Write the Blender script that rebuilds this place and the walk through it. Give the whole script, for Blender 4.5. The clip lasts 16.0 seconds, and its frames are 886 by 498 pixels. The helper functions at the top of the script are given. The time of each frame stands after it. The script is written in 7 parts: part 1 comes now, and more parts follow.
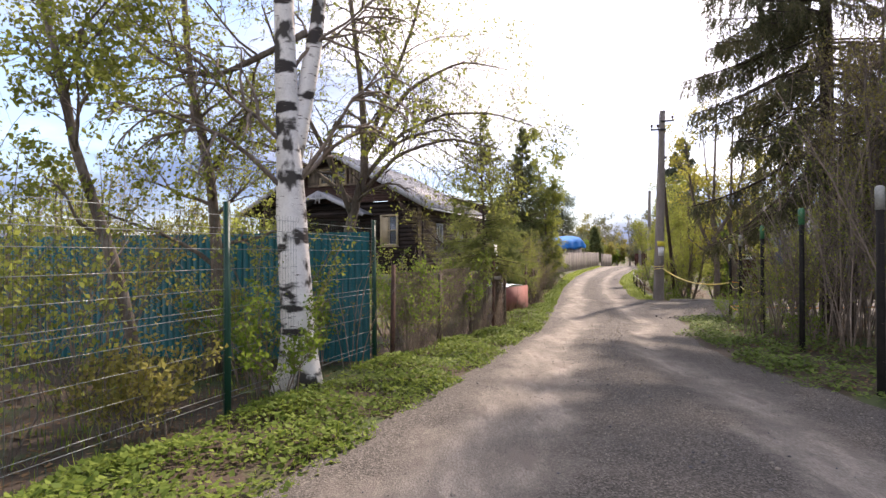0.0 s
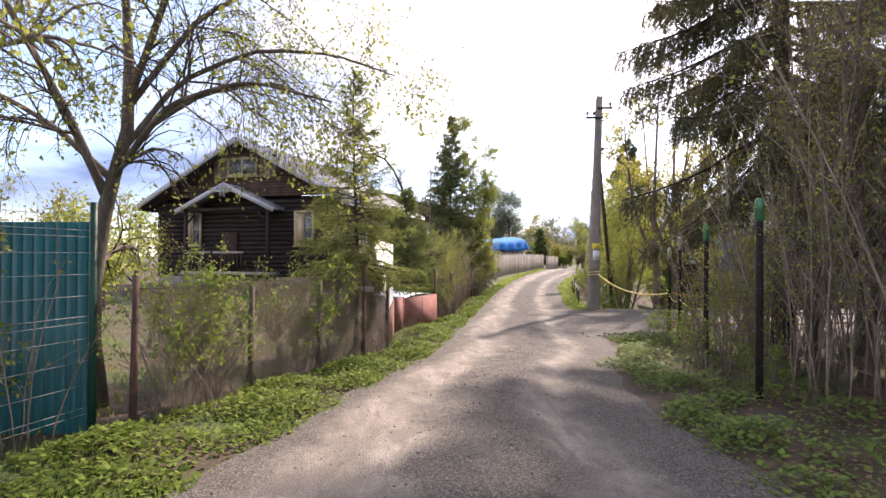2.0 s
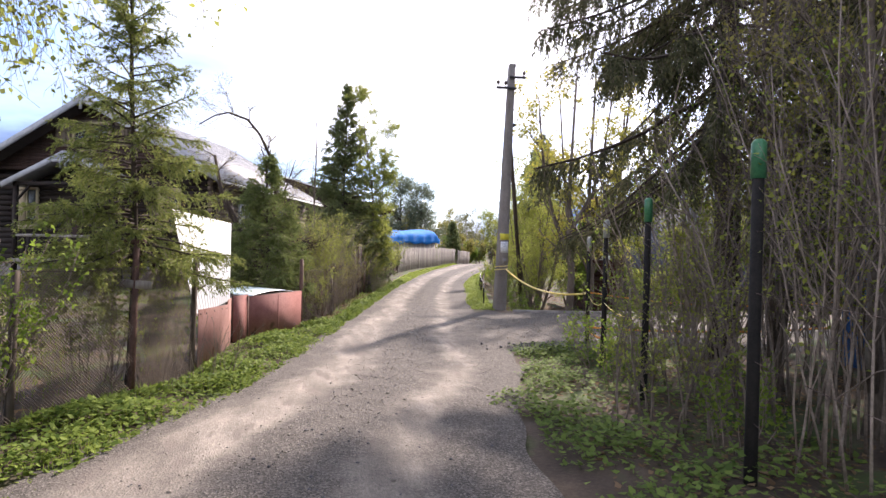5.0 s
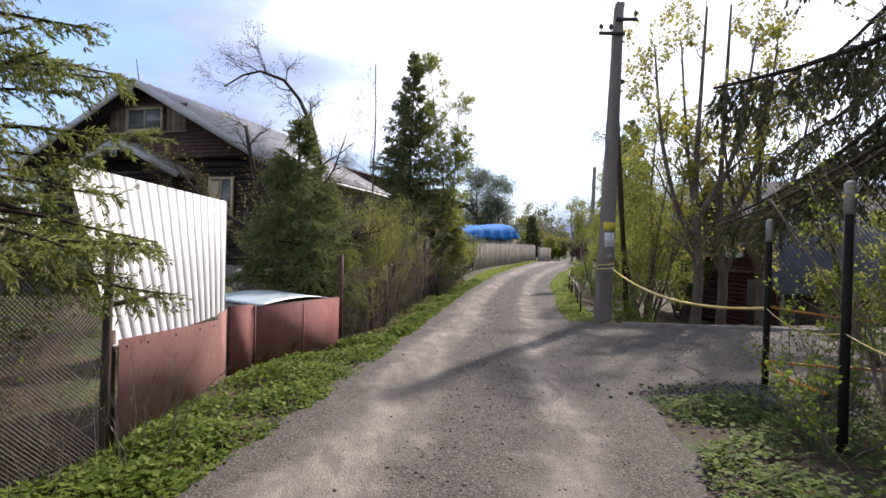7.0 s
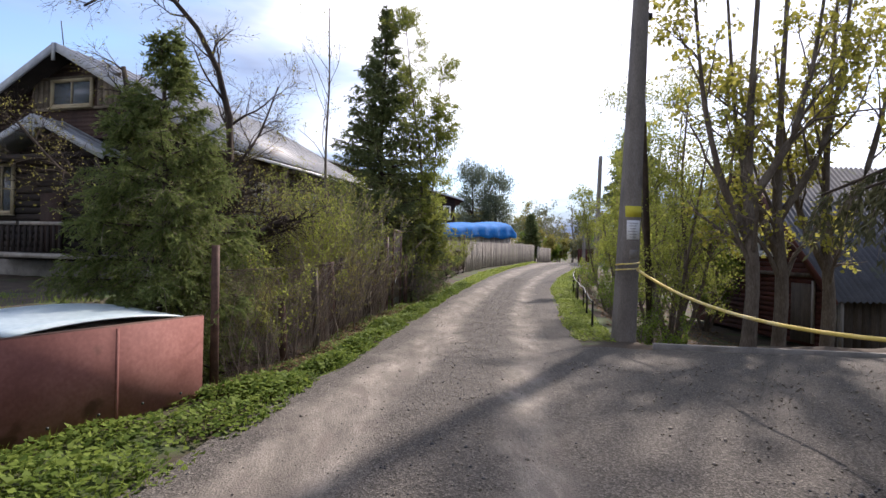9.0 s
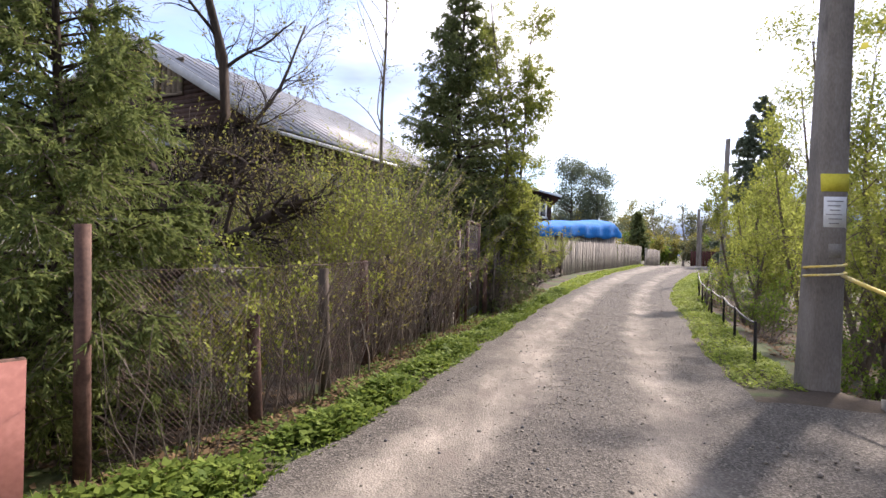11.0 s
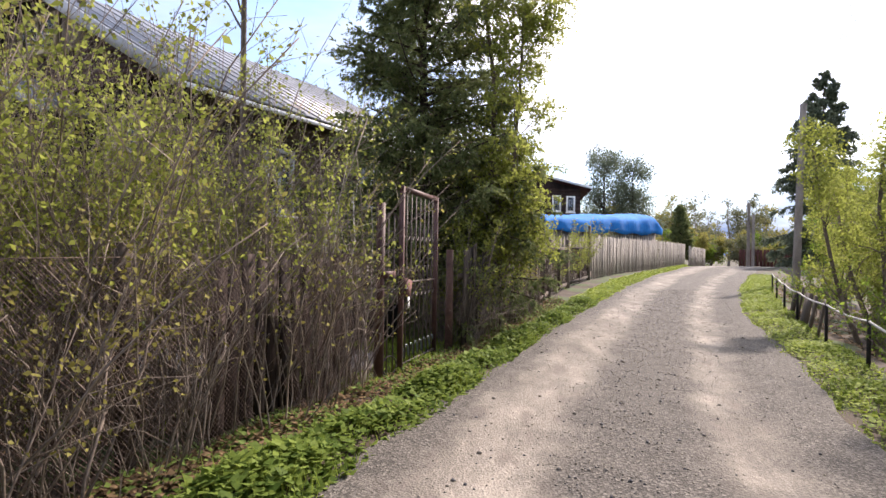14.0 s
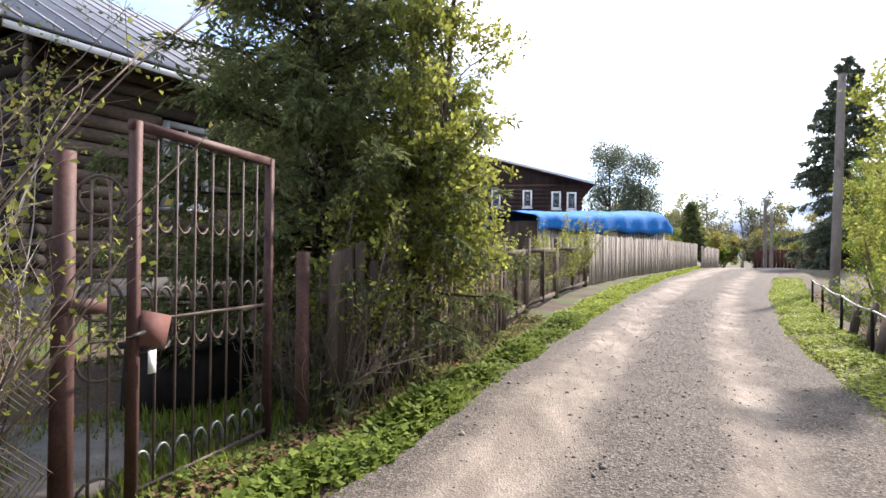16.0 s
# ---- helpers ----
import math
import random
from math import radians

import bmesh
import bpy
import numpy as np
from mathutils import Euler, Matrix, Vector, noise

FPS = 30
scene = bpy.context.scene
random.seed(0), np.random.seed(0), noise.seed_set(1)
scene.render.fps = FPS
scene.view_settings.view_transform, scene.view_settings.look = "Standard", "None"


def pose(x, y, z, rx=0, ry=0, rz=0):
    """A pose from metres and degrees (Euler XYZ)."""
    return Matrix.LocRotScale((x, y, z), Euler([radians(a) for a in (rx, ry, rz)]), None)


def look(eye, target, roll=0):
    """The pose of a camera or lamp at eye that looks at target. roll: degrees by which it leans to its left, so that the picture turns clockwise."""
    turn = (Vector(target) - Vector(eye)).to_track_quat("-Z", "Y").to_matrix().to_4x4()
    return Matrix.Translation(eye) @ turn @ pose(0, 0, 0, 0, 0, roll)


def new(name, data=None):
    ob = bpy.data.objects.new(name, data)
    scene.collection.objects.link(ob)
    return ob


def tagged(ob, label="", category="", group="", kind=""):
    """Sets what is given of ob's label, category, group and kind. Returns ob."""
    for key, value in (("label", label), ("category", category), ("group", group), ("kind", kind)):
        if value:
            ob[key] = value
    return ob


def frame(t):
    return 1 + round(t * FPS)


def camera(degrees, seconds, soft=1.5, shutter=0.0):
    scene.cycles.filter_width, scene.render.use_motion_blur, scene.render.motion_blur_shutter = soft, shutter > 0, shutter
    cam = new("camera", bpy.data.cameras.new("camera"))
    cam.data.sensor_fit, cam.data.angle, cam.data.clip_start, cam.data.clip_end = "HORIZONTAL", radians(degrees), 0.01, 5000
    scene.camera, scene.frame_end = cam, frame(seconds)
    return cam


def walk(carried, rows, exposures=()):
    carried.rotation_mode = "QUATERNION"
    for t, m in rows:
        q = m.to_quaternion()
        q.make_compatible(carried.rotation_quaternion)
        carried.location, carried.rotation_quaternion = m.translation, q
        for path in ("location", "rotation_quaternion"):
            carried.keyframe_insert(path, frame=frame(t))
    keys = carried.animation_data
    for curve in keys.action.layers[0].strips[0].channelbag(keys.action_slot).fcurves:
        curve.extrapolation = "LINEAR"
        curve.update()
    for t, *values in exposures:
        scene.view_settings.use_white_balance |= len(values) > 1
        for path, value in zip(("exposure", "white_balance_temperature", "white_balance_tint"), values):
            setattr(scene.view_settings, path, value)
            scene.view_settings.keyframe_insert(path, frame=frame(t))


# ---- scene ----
cam = camera(76.3, 16.0)
PATH = [
    (0, (0.633, 0.478, 1.891), (0.598, 2.477, 1.914), -0.4),
    (0.5, (1.077, 1.411, 1.858), (1.041, 3.41, 1.883), -0.4),
    (1, (1.44, 2.198, 1.891), (1.424, 4.197, 1.92), -0.4),
    (1.5, (1.882, 3.058, 1.905), (1.913, 5.057, 1.927), -0.1),
    (2, (2.38, 3.708, 1.946), (2.503, 5.704, 1.971), 0.1),
    (2.5, (2.949, 4.223, 1.928), (3.166, 6.211, 1.959), -0.2),
    (3, (3.424, 4.44, 1.973), (3.799, 6.405, 2.01), -0.1),
    (3.2, (3.554, 4.516, 1.979), (3.967, 6.472, 2.02), 0.1),
    (5.3, (3.686, 7.493, 1.792), (4.09, 9.452, 1.795), 1.6),
    (5.5, (3.708, 7.856, 1.799), (4.052, 9.826, 1.798), 1.6),
    (6, (3.789, 8.762, 1.769), (3.982, 10.752, 1.763), 1.7),
    (6.5, (4.0, 9.662, 1.755), (4.174, 11.654, 1.749), 1.4),
    (7, (4.209, 10.591, 1.718), (4.356, 12.586, 1.711), 1.3),
    (7.5, (4.455, 11.508, 1.667), (4.624, 13.5, 1.663), 1.2),
    (8, (4.629, 12.442, 1.644), (4.797, 14.435, 1.639), 1.2),
    (8.2, (4.721, 12.793, 1.639), (4.894, 14.785, 1.637), 1.1),
    (10.3, (5.588, 16.377, 1.46), (5.613, 18.377, 1.458), 1.6),
    (10.5, (5.596, 16.647, 1.495), (5.588, 18.647, 1.497), 1.5),
    (11, (5.538, 17.369, 1.461), (5.344, 19.36, 1.46), 1.5),
    (11.5, (5.494, 18.103, 1.447), (5.178, 20.078, 1.445), 1.4),
    (12, (5.493, 18.894, 1.446), (5.064, 20.847, 1.439), 1.3),
    (12.5, (5.656, 19.743, 1.449), (5.237, 21.698, 1.444), 1.1),
    (13, (5.86, 20.573, 1.417), (5.464, 22.534, 1.414), 1.1),
    (13.5, (6.102, 21.424, 1.371), (5.785, 23.398, 1.371), 1.1),
    (14, (6.322, 22.286, 1.342), (6.013, 24.262, 1.346), 1.0),
    (14.5, (6.598, 23.122, 1.349), (6.308, 25.1, 1.355), 0.9),
    (15, (6.749, 23.94, 1.339), (6.454, 25.918, 1.349), 0.8),
    (15.5, (6.935, 24.786, 1.377), (6.637, 26.764, 1.383), 0.8),
    (16, (7.012, 25.59, 1.363), (6.674, 27.561, 1.373), 0.7),
]
walk(cam, [(t, look(eye, target, roll)) for t, eye, target, roll in PATH],
     [(0, 1.36, 6900, 23), (3, 1.65, 6700, 24), (5.5, 1.45, 6400, 22), (7, 0.85, 6300, 20), (8, 0.7, 6250, 18), (10.5, 1.25, 6400, 20), (12.5, 1.45, 6550, 20), (14.5, 1.42, 6500, 19), (16, 1.65, 6450, 18)])

# ---- world, sun, exposure ----
SUN_AZ, SUN_EL = radians(36), radians(40)
sun_way = Vector((math.sin(SUN_AZ) * math.cos(SUN_EL), math.cos(SUN_AZ) * math.cos(SUN_EL), math.sin(SUN_EL)))
sun = new("sun", bpy.data.lights.new("sun", "SUN"))
sun.data.energy, sun.data.angle, sun.data.color = 3.9, radians(2.0), (1.0, 0.9, 0.77)
sun.matrix_world = look(sun_way * 50, (0, 0, 0))


def make_world():
    w = bpy.data.worlds.new("spring_sky")
    scene.world = w
    w.use_nodes = True
    nt = w.node_tree
    nt.nodes.clear()
    n = nt.nodes.new
    sky = n("ShaderNodeTexSky")
    sky.sky_type, sky.sun_disc = "NISHITA", False
    sky.sun_elevation, sky.sun_rotation = SUN_EL, SUN_AZ
    sky.air_density, sky.dust_density, sky.ozone_density = 1.0, 0.4, 2.5
    co = n("ShaderNodeTexCoord")
    mp = n("ShaderNodeMapping")
    mp.inputs["Scale"].default_value = (1.0, 1.0, 3.2)
    mp.inputs["Location"].default_value = (3.1, 0.4, 0.2)
    no = n("ShaderNodeTexNoise")
    no.inputs["Scale"].default_value, no.inputs["Detail"].default_value = 1.7, 7
    no.inputs["Roughness"].default_value = 0.55
    rp = n("ShaderNodeValToRGB")
    rp.color_ramp.elements[0].position, rp.color_ramp.elements[1].position = 0.34, 0.58
    mx = n("ShaderNodeMix")
    mx.data_type = "RGBA"
    no2 = n("ShaderNodeTexNoise")
    no2.inputs["Scale"].default_value, no2.inputs["Detail"].default_value = 2.3, 5
    cl = n("ShaderNodeValToRGB")
    cl.color_ramp.elements.new(0.5)
    for el, (p, c) in zip(cl.color_ramp.elements, ((0.12, (0.75, 1.1, 2.0, 1)), (0.42, (3.2, 3.7, 4.5, 1)), (0.68, (8.2, 8.2, 8.3, 1)))):
        el.position, el.color = p, c
    nt.links.new(mp.outputs["Vector"], no2.inputs["Vector"])
    # thin cloud glows towards the sun and greys away from it
    dp = n("ShaderNodeVectorMath")
    dp.operation = "DOT_PRODUCT"
    dp.inputs[1].default_value = sun_way
    nt.links.new(co.outputs["Generated"], dp.inputs[0])
    half = n("ShaderNodeMath")
    half.operation = "MULTIPLY_ADD"
    half.inputs[1].default_value = half.inputs[2].default_value = 0.5
    nt.links.new(dp.outputs["Value"], half.inputs[0])
    glow = n("ShaderNodeValToRGB")
    stops = ((0.3, 0.85), (0.48, 0.5), (0.6, 0.16), (0.77, 0.24), (0.86, 0.58), (0.94, 0.85))
    while len(glow.color_ramp.elements) < len(stops):
        glow.color_ramp.elements.new(0.5)
    for el, (p, v) in zip(glow.color_ramp.elements, stops):
        el.position, el.color = p, (v, v, v, 1)
    nt.links.new(half.outputs[0], glow.inputs["Fac"])
    soft = n("ShaderNodeMath")
    soft.operation = "MULTIPLY_ADD"
    soft.inputs[1].default_value, soft.inputs[2].default_value = 1.1, -0.55
    nt.links.new(no2.outputs["Fac"], soft.inputs[0])
    add = n("ShaderNodeMath")
    nt.links.new(soft.outputs[0], add.inputs[0])
    nt.links.new(glow.outputs["Color"], add.inputs[1])
    # the far edge of the cloud deck is thin and bluer
    sep = n("ShaderNodeSeparateXYZ")
    nt.links.new(co.outputs["Generated"], sep.inputs["Vector"])
    low = n("ShaderNodeMapRange")
    low.inputs["From Min"].default_value, low.inputs["From Max"].default_value = 0.03, 0.17
    low.inputs["To Min"].default_value, low.inputs["To Max"].default_value = -0.78, 0.0
    nt.links.new(sep.outputs["Z"], low.inputs["Value"])
    add2 = n("ShaderNodeMath")
    nt.links.new(add.outputs[0], add2.inputs[0])
    nt.links.new(low.outputs["Result"], add2.inputs[1])
    nt.links.new(add2.outputs[0], cl.inputs["Fac"])
    nt.links.new(cl.outputs["Color"], mx.inputs["B"])
    bg = n("ShaderNodeBackground")
    bg.inputs["Strength"].default_value = 0.13
    out = n("ShaderNodeOutputWorld")
    nt.links.new(co.outputs["Generated"], mp.inputs["Vector"])
    nt.links.new(mp.outputs["Vector"], no.inputs["Vector"])
    nt.links.new(no.outputs["Fac"], rp.inputs["Fac"])
    nt.links.new(rp.outputs["Color"], mx.inputs["Factor"])
    nt.links.new(sky.outputs["Color"], mx.inputs["A"])
    nt.links.new(mx.outputs["Result"], bg.inputs["Color"])
    nt.links.new(bg.outputs["Background"], out.inputs["Surface"])


make_world()


# ---- materials ----
def ramp_mix(nt, fac, stops):
    r = nt.nodes.new("ShaderNodeValToRGB")
    e = r.color_ramp.elements
    while len(e) < len(stops):
        e.new(0.5)
    for k, (p, c) in enumerate(stops):
        e[k].position, e[k].color = p, (*c, 1)
    nt.links.new(fac, r.inputs["Fac"])
    return r.outputs["Color"]


def surface(name, c0, c1, c2=None, scale=6.0, fine=60.0, rough=0.85, bump=0.25, metal=0.0, stretch=(1, 1, 1), vary=0.0, spots=None, dist=0.01):
    """Two scales of noise over the object's own space: c0 to c1 (to c2), with fine grain, bump and a per-object shift."""
    m = bpy.data.materials.new(name)
    m.use_nodes = True
    nt = m.node_tree
    b = nt.nodes["Principled BSDF"]
    co = nt.nodes.new("ShaderNodeTexCoord")
    mp = nt.nodes.new("ShaderNodeMapping")
    mp.inputs["Scale"].default_value = stretch
    nt.links.new(co.outputs["Object"], mp.inputs["Vector"])
    big = nt.nodes.new("ShaderNodeTexNoise")
    big.inputs["Scale"].default_value, big.inputs["Detail"].default_value, big.inputs["Roughness"].default_value = scale, 6, 0.62
    sm = nt.nodes.new("ShaderNodeTexNoise")
    sm.inputs["Scale"].default_value, sm.inputs["Detail"].default_value = fine, 4
    for t in (big, sm):
        nt.links.new(mp.outputs["Vector"], t.inputs["Vector"])
    mixv = nt.nodes.new("ShaderNodeMath")
    mixv.operation = "MULTIPLY_ADD"
    mixv.inputs[1].default_value = 0.35
    nt.links.new(sm.outputs["Fac"], mixv.inputs[0])
    half = nt.nodes.new("ShaderNodeMath")
    half.operation = "MULTIPLY"
    half.inputs[1].default_value = 0.65
    nt.links.new(big.outputs["Fac"], half.inputs[0])
    nt.links.new(half.outputs[0], mixv.inputs[2])
    stops = [(0.36, c0), (0.62, c1)] if c2 is None else [(0.32, c0), (0.5, c1), (0.66, c2)]
    col = ramp_mix(nt, mixv.outputs[0], stops)
    if spots:
        sp = nt.nodes.new("ShaderNodeTexNoise")
        sp.inputs["Scale"].default_value, sp.inputs["Detail"].default_value = spots[1], 5
        nt.links.new(mp.outputs["Vector"], sp.inputs["Vector"])
        rr = nt.nodes.new("ShaderNodeMapRange")
        rr.inputs["From Min"].default_value, rr.inputs["From Max"].default_value = spots[2], spots[2] + 0.08
        nt.links.new(sp.outputs["Fac"], rr.inputs["Value"])
        mx = nt.nodes.new("ShaderNodeMix")
        mx.data_type = "RGBA"
        mx.inputs["B"].default_value = (*spots[0], 1)
        nt.links.new(rr.outputs["Result"], mx.inputs["Factor"])
        nt.links.new(col, mx.inputs["A"])
        col = mx.outputs["Result"]
    if vary:
        oi = nt.nodes.new("ShaderNodeObjectInfo")
        hs = nt.nodes.new("ShaderNodeHueSaturation")
        mr = nt.nodes.new("ShaderNodeMapRange")
        mr.inputs["To Min"].default_value, mr.inputs["To Max"].default_value = 1 - vary, 1 + vary
        nt.links.new(oi.outputs["Random"], mr.inputs["Value"])
        nt.links.new(mr.outputs["Result"], hs.inputs["Value"])
        nt.links.new(col, hs.inputs["Color"])
        col = hs.outputs["Color"]
    nt.links.new(col, b.inputs["Base Color"])
    b.inputs["Roughness"].default_value, b.inputs["Metallic"].default_value = rough, metal
    b.inputs["Specular IOR Level"].default_value = 0.3
    bp = nt.nodes.new("ShaderNodeBump")
    bp.inputs["Strength"].default_value, bp.inputs["Distance"].default_value = bump, dist
    nt.links.new(mixv.outputs[0], bp.inputs["Height"])
    nt.links.new(bp.outputs["Normal"], b.inputs["Normal"])
    return m


def leafy(name, c0, c1, through_share=0.45, rough=0.55):
    """Leaf: colour varies leaf by leaf, and light shines through it."""
    m = bpy.data.materials.new(name)
    m.use_nodes = True
    nt = m.node_tree
    b = nt.nodes["Principled BSDF"]
    ge = nt.nodes.new("ShaderNodeNewGeometry")
    no = nt.nodes.new("ShaderNodeTexNoise")
    no.inputs["Scale"].default_value = 1.3
    co = nt.nodes.new("ShaderNodeTexCoord")
    nt.links.new(co.outputs["Object"], no.inputs["Vector"])
    ad = nt.nodes.new("ShaderNodeMath")
    ad.operation = "MULTIPLY_ADD"
    ad.inputs[1].default_value = 0.6
    nt.links.new(ge.outputs["Random Per Island"], ad.inputs[0])
    sc = nt.nodes.new("ShaderNodeMath")
    sc.operation = "MULTIPLY"
    sc.inputs[1].default_value = 0.45
    nt.links.new(no.outputs["Fac"], sc.inputs[0])
    nt.links.new(sc.outputs[0], ad.inputs[2])
    col = ramp_mix(nt, ad.outputs[0], [(0.15, c0), (0.85, c1)])
    nt.links.new(col, b.inputs["Base Color"])
    b.inputs["Roughness"].default_value = rough + 0.15
    b.inputs["Specular IOR Level"].default_value = 0.1
    tr = nt.nodes.new("ShaderNodeBsdfTranslucent")
    nt.links.new(col, tr.inputs["Color"])
    mx = nt.nodes.new("ShaderNodeMixShader")
    mx.inputs["Fac"].default_value = through_share
    nt.links.new(b.outputs[0], mx.inputs[1])
    nt.links.new(tr.outputs[0], mx.inputs[2])
    nt.links.new(mx.outputs[0], nt.nodes["Material Output"].inputs["Surface"])
    return m


M = {}
M["soil"] = surface("soil", (0.03, 0.021, 0.015), (0.058, 0.042, 0.029), (0.088, 0.066, 0.046), 1.5, 30, 0.95, 0.6, spots=((0.05, 0.07, 0.022), 0.8, 0.52), dist=0.03)
M["stone"] = surface("pebbles", (0.12, 0.105, 0.09), (0.27, 0.24, 0.2), None, 3, 40, 0.9, 0.2)
M["crushed"] = surface("dark_crushed_stone", (0.04, 0.04, 0.045), (0.12, 0.12, 0.125), None, 4, 40, 0.85, 0.2)
M["litter"] = leafy("dry_leaf_litter", (0.07, 0.045, 0.025), (0.22, 0.15, 0.085), 0.15, 0.9)
M["verge"] = leafy("ground_elder_leaves", (0.06, 0.105, 0.018), (0.195, 0.255, 0.05), 0.4, 0.5)
# weeds in two tones: sun and shade are put into the leaf colour
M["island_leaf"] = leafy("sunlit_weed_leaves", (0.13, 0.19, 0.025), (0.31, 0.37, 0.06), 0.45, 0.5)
M["verge_dark"] = leafy("shaded_weed_leaves", (0.06, 0.10, 0.024), (0.16, 0.22, 0.05), 0.35, 0.55)
M["grass"] = leafy("grass_blades", (0.10, 0.16, 0.02), (0.27, 0.33, 0.06), 0.4, 0.6)
M["leaf"] = leafy("young_leaves", (0.145, 0.175, 0.03), (0.33, 0.36, 0.085), 0.55, 0.5)
M["leaf_green"] = leafy("green_spring_leaves", (0.09, 0.15, 0.02), (0.22, 0.30, 0.05), 0.5, 0.5)
M["leaf_yellow"] = leafy("yellow_maple_leaves", (0.23, 0.22, 0.035), (0.42, 0.4, 0.09), 0.55, 0.5)
M["leaf_buff"] = leafy("olive_bud_leaves", (0.16, 0.15, 0.036), (0.31, 0.285, 0.085), 0.45, 0.6)
M["needle"] = leafy("spruce_needles", (0.075, 0.105, 0.045), (0.195, 0.22, 0.085), 0.38, 0.6)
M["needle_mid"] = leafy("green_spruce_needles", (0.11, 0.145, 0.042), (0.28, 0.305, 0.09), 0.45, 0.6)
M["needle_deep"] = leafy("deep_green_spruce_needles", (0.075, 0.105, 0.036), (0.2, 0.235, 0.075), 0.42, 0.6)
M["needle_old"] = leafy("old_drab_spruce_needles", (0.05, 0.055, 0.03), (0.13, 0.13, 0.065), 0.3, 0.7)
# needles of the far conifers, bluish because distance haze is mixed in
M["pine"] = leafy("hazed_conifer_needles", (0.075, 0.1, 0.07), (0.165, 0.195, 0.13), 0.5, 0.6)
M["bark"] = surface("grey_brown_bark", (0.045, 0.034, 0.026), (0.11, 0.088, 0.068), (0.19, 0.165, 0.135), 5, 45, 0.95, 0.9, stretch=(1, 1, 0.3), dist=0.02)
M["bark_dark"] = surface("dark_bark", (0.025, 0.019, 0.015), (0.07, 0.052, 0.04), None, 6, 40, 0.95, 0.8, stretch=(1, 1, 0.3), dist=0.02)
M["twig"] = surface("brown_twigs", (0.10, 0.079, 0.065), (0.245, 0.197, 0.16), None, 4, 40, 0.9, 0.3)
M["pale_stem"] = surface("pale_grey_stems", (0.22, 0.2, 0.175), (0.42, 0.39, 0.34), None, 4, 40, 0.9, 0.3)
# pale colour stands in for sun glints on the fence's level wires
M["line_wire"] = surface("glint_pale_wire", (0.14, 0.16, 0.155), (0.26, 0.28, 0.275), None, 8, 60, 0.4, 0.1, metal=0.4)
M["thicket"] = surface("dark_thicket_stems", (0.09, 0.071, 0.057), (0.25, 0.203, 0.164), None, 4, 40, 0.92, 0.4, vary=0.25)
M["stem"] = surface("dry_tan_stems", (0.105, 0.083, 0.067), (0.245, 0.202, 0.166), None, 4, 40, 0.9, 0.3)
M["teal"] = surface("teal_painted_sheet", (0.003, 0.082, 0.095), (0.006, 0.12, 0.138), None, 1.2, 20, 0.42, 0.05)
M["green_post"] = surface("green_coated_steel", (0.006, 0.035, 0.024), (0.012, 0.06, 0.04), None, 6, 60, 0.45, 0.1)
M["wire"] = surface("galvanised_wire", (0.025, 0.034, 0.031), (0.06, 0.07, 0.066), None, 8, 60, 0.65, 0.1, metal=0.3)
M["dark_wire"] = surface("rusty_wire", (0.05, 0.034, 0.028), (0.115, 0.078, 0.064), None, 8, 60, 0.8, 0.1, metal=0.2)
M["net"] = surface("brown_shade_net", (0.07, 0.053, 0.041), (0.13, 0.1, 0.076), (0.18, 0.143, 0.11), 2.2, 30, 0.95, 0.4, stretch=(1, 1, 0.4))
M["black_post"] = surface("tarred_black_post", (0.006, 0.0055, 0.005), (0.02, 0.017, 0.015), None, 6, 60, 0.9, 0.3)
M["bottle"] = surface("green_plastic_cap", (0.02, 0.1, 0.045), (0.06, 0.19, 0.09), None, 6, 40, 0.3, 0.05)
M["white_cap"] = surface("greyish_plastic_cap", (0.16, 0.17, 0.16), (0.3, 0.31, 0.29), None, 6, 40, 0.35, 0.05)
M["rust_post"] = surface("rust_brown_post", (0.04, 0.022, 0.017), (0.09, 0.048, 0.036), (0.14, 0.08, 0.06), 6, 50, 0.8, 0.4)
M["white_sheet"] = surface("white_profiled_sheet", (0.50, 0.52, 0.525), (0.61, 0.63, 0.63), None, 1.5, 25, 0.4, 0.05, spots=((0.42, 0.37, 0.3), 2.5, 0.67))
M["pink_sheet"] = surface("faded_red_primer_sheet", (0.22, 0.108, 0.085), (0.28, 0.145, 0.118), (0.34, 0.19, 0.158), 1.6, 30, 0.85, 0.1, spots=((0.17, 0.07, 0.05), 3, 0.62))
M["red_gate"] = surface("oxide_red_sheet", (0.15, 0.058, 0.05), (0.21, 0.088, 0.075), (0.27, 0.125, 0.108), 1.8, 30, 0.85, 0.1, spots=((0.1, 0.045, 0.035), 2.6, 0.62))
M["plastic"] = surface("bluish_plastic_roof", (0.30, 0.39, 0.42), (0.48, 0.56, 0.58), None, 2, 20, 0.3, 0.05)
M["gray_wood"] = surface("weathered_grey_boards", (0.12, 0.105, 0.09), (0.235, 0.21, 0.18), (0.33, 0.30, 0.26), 4, 60, 0.9, 0.5, stretch=(1, 1, 0.12), vary=0.28)
M["brown_wood"] = surface("weathered_brown_boards", (0.034, 0.026, 0.02), (0.075, 0.058, 0.045), (0.125, 0.1, 0.08), 4, 60, 0.92, 0.5, stretch=(1, 1, 0.12), vary=0.3)
# logs toned dark: the shade on the house front is in this colour
M["log"] = surface("shaded_dark_logs", (0.007, 0.005, 0.004), (0.016, 0.011, 0.009), (0.03, 0.021, 0.016), 3, 40, 0.85, 0.5, stretch=(0.25, 0.25, 1), vary=0.3)
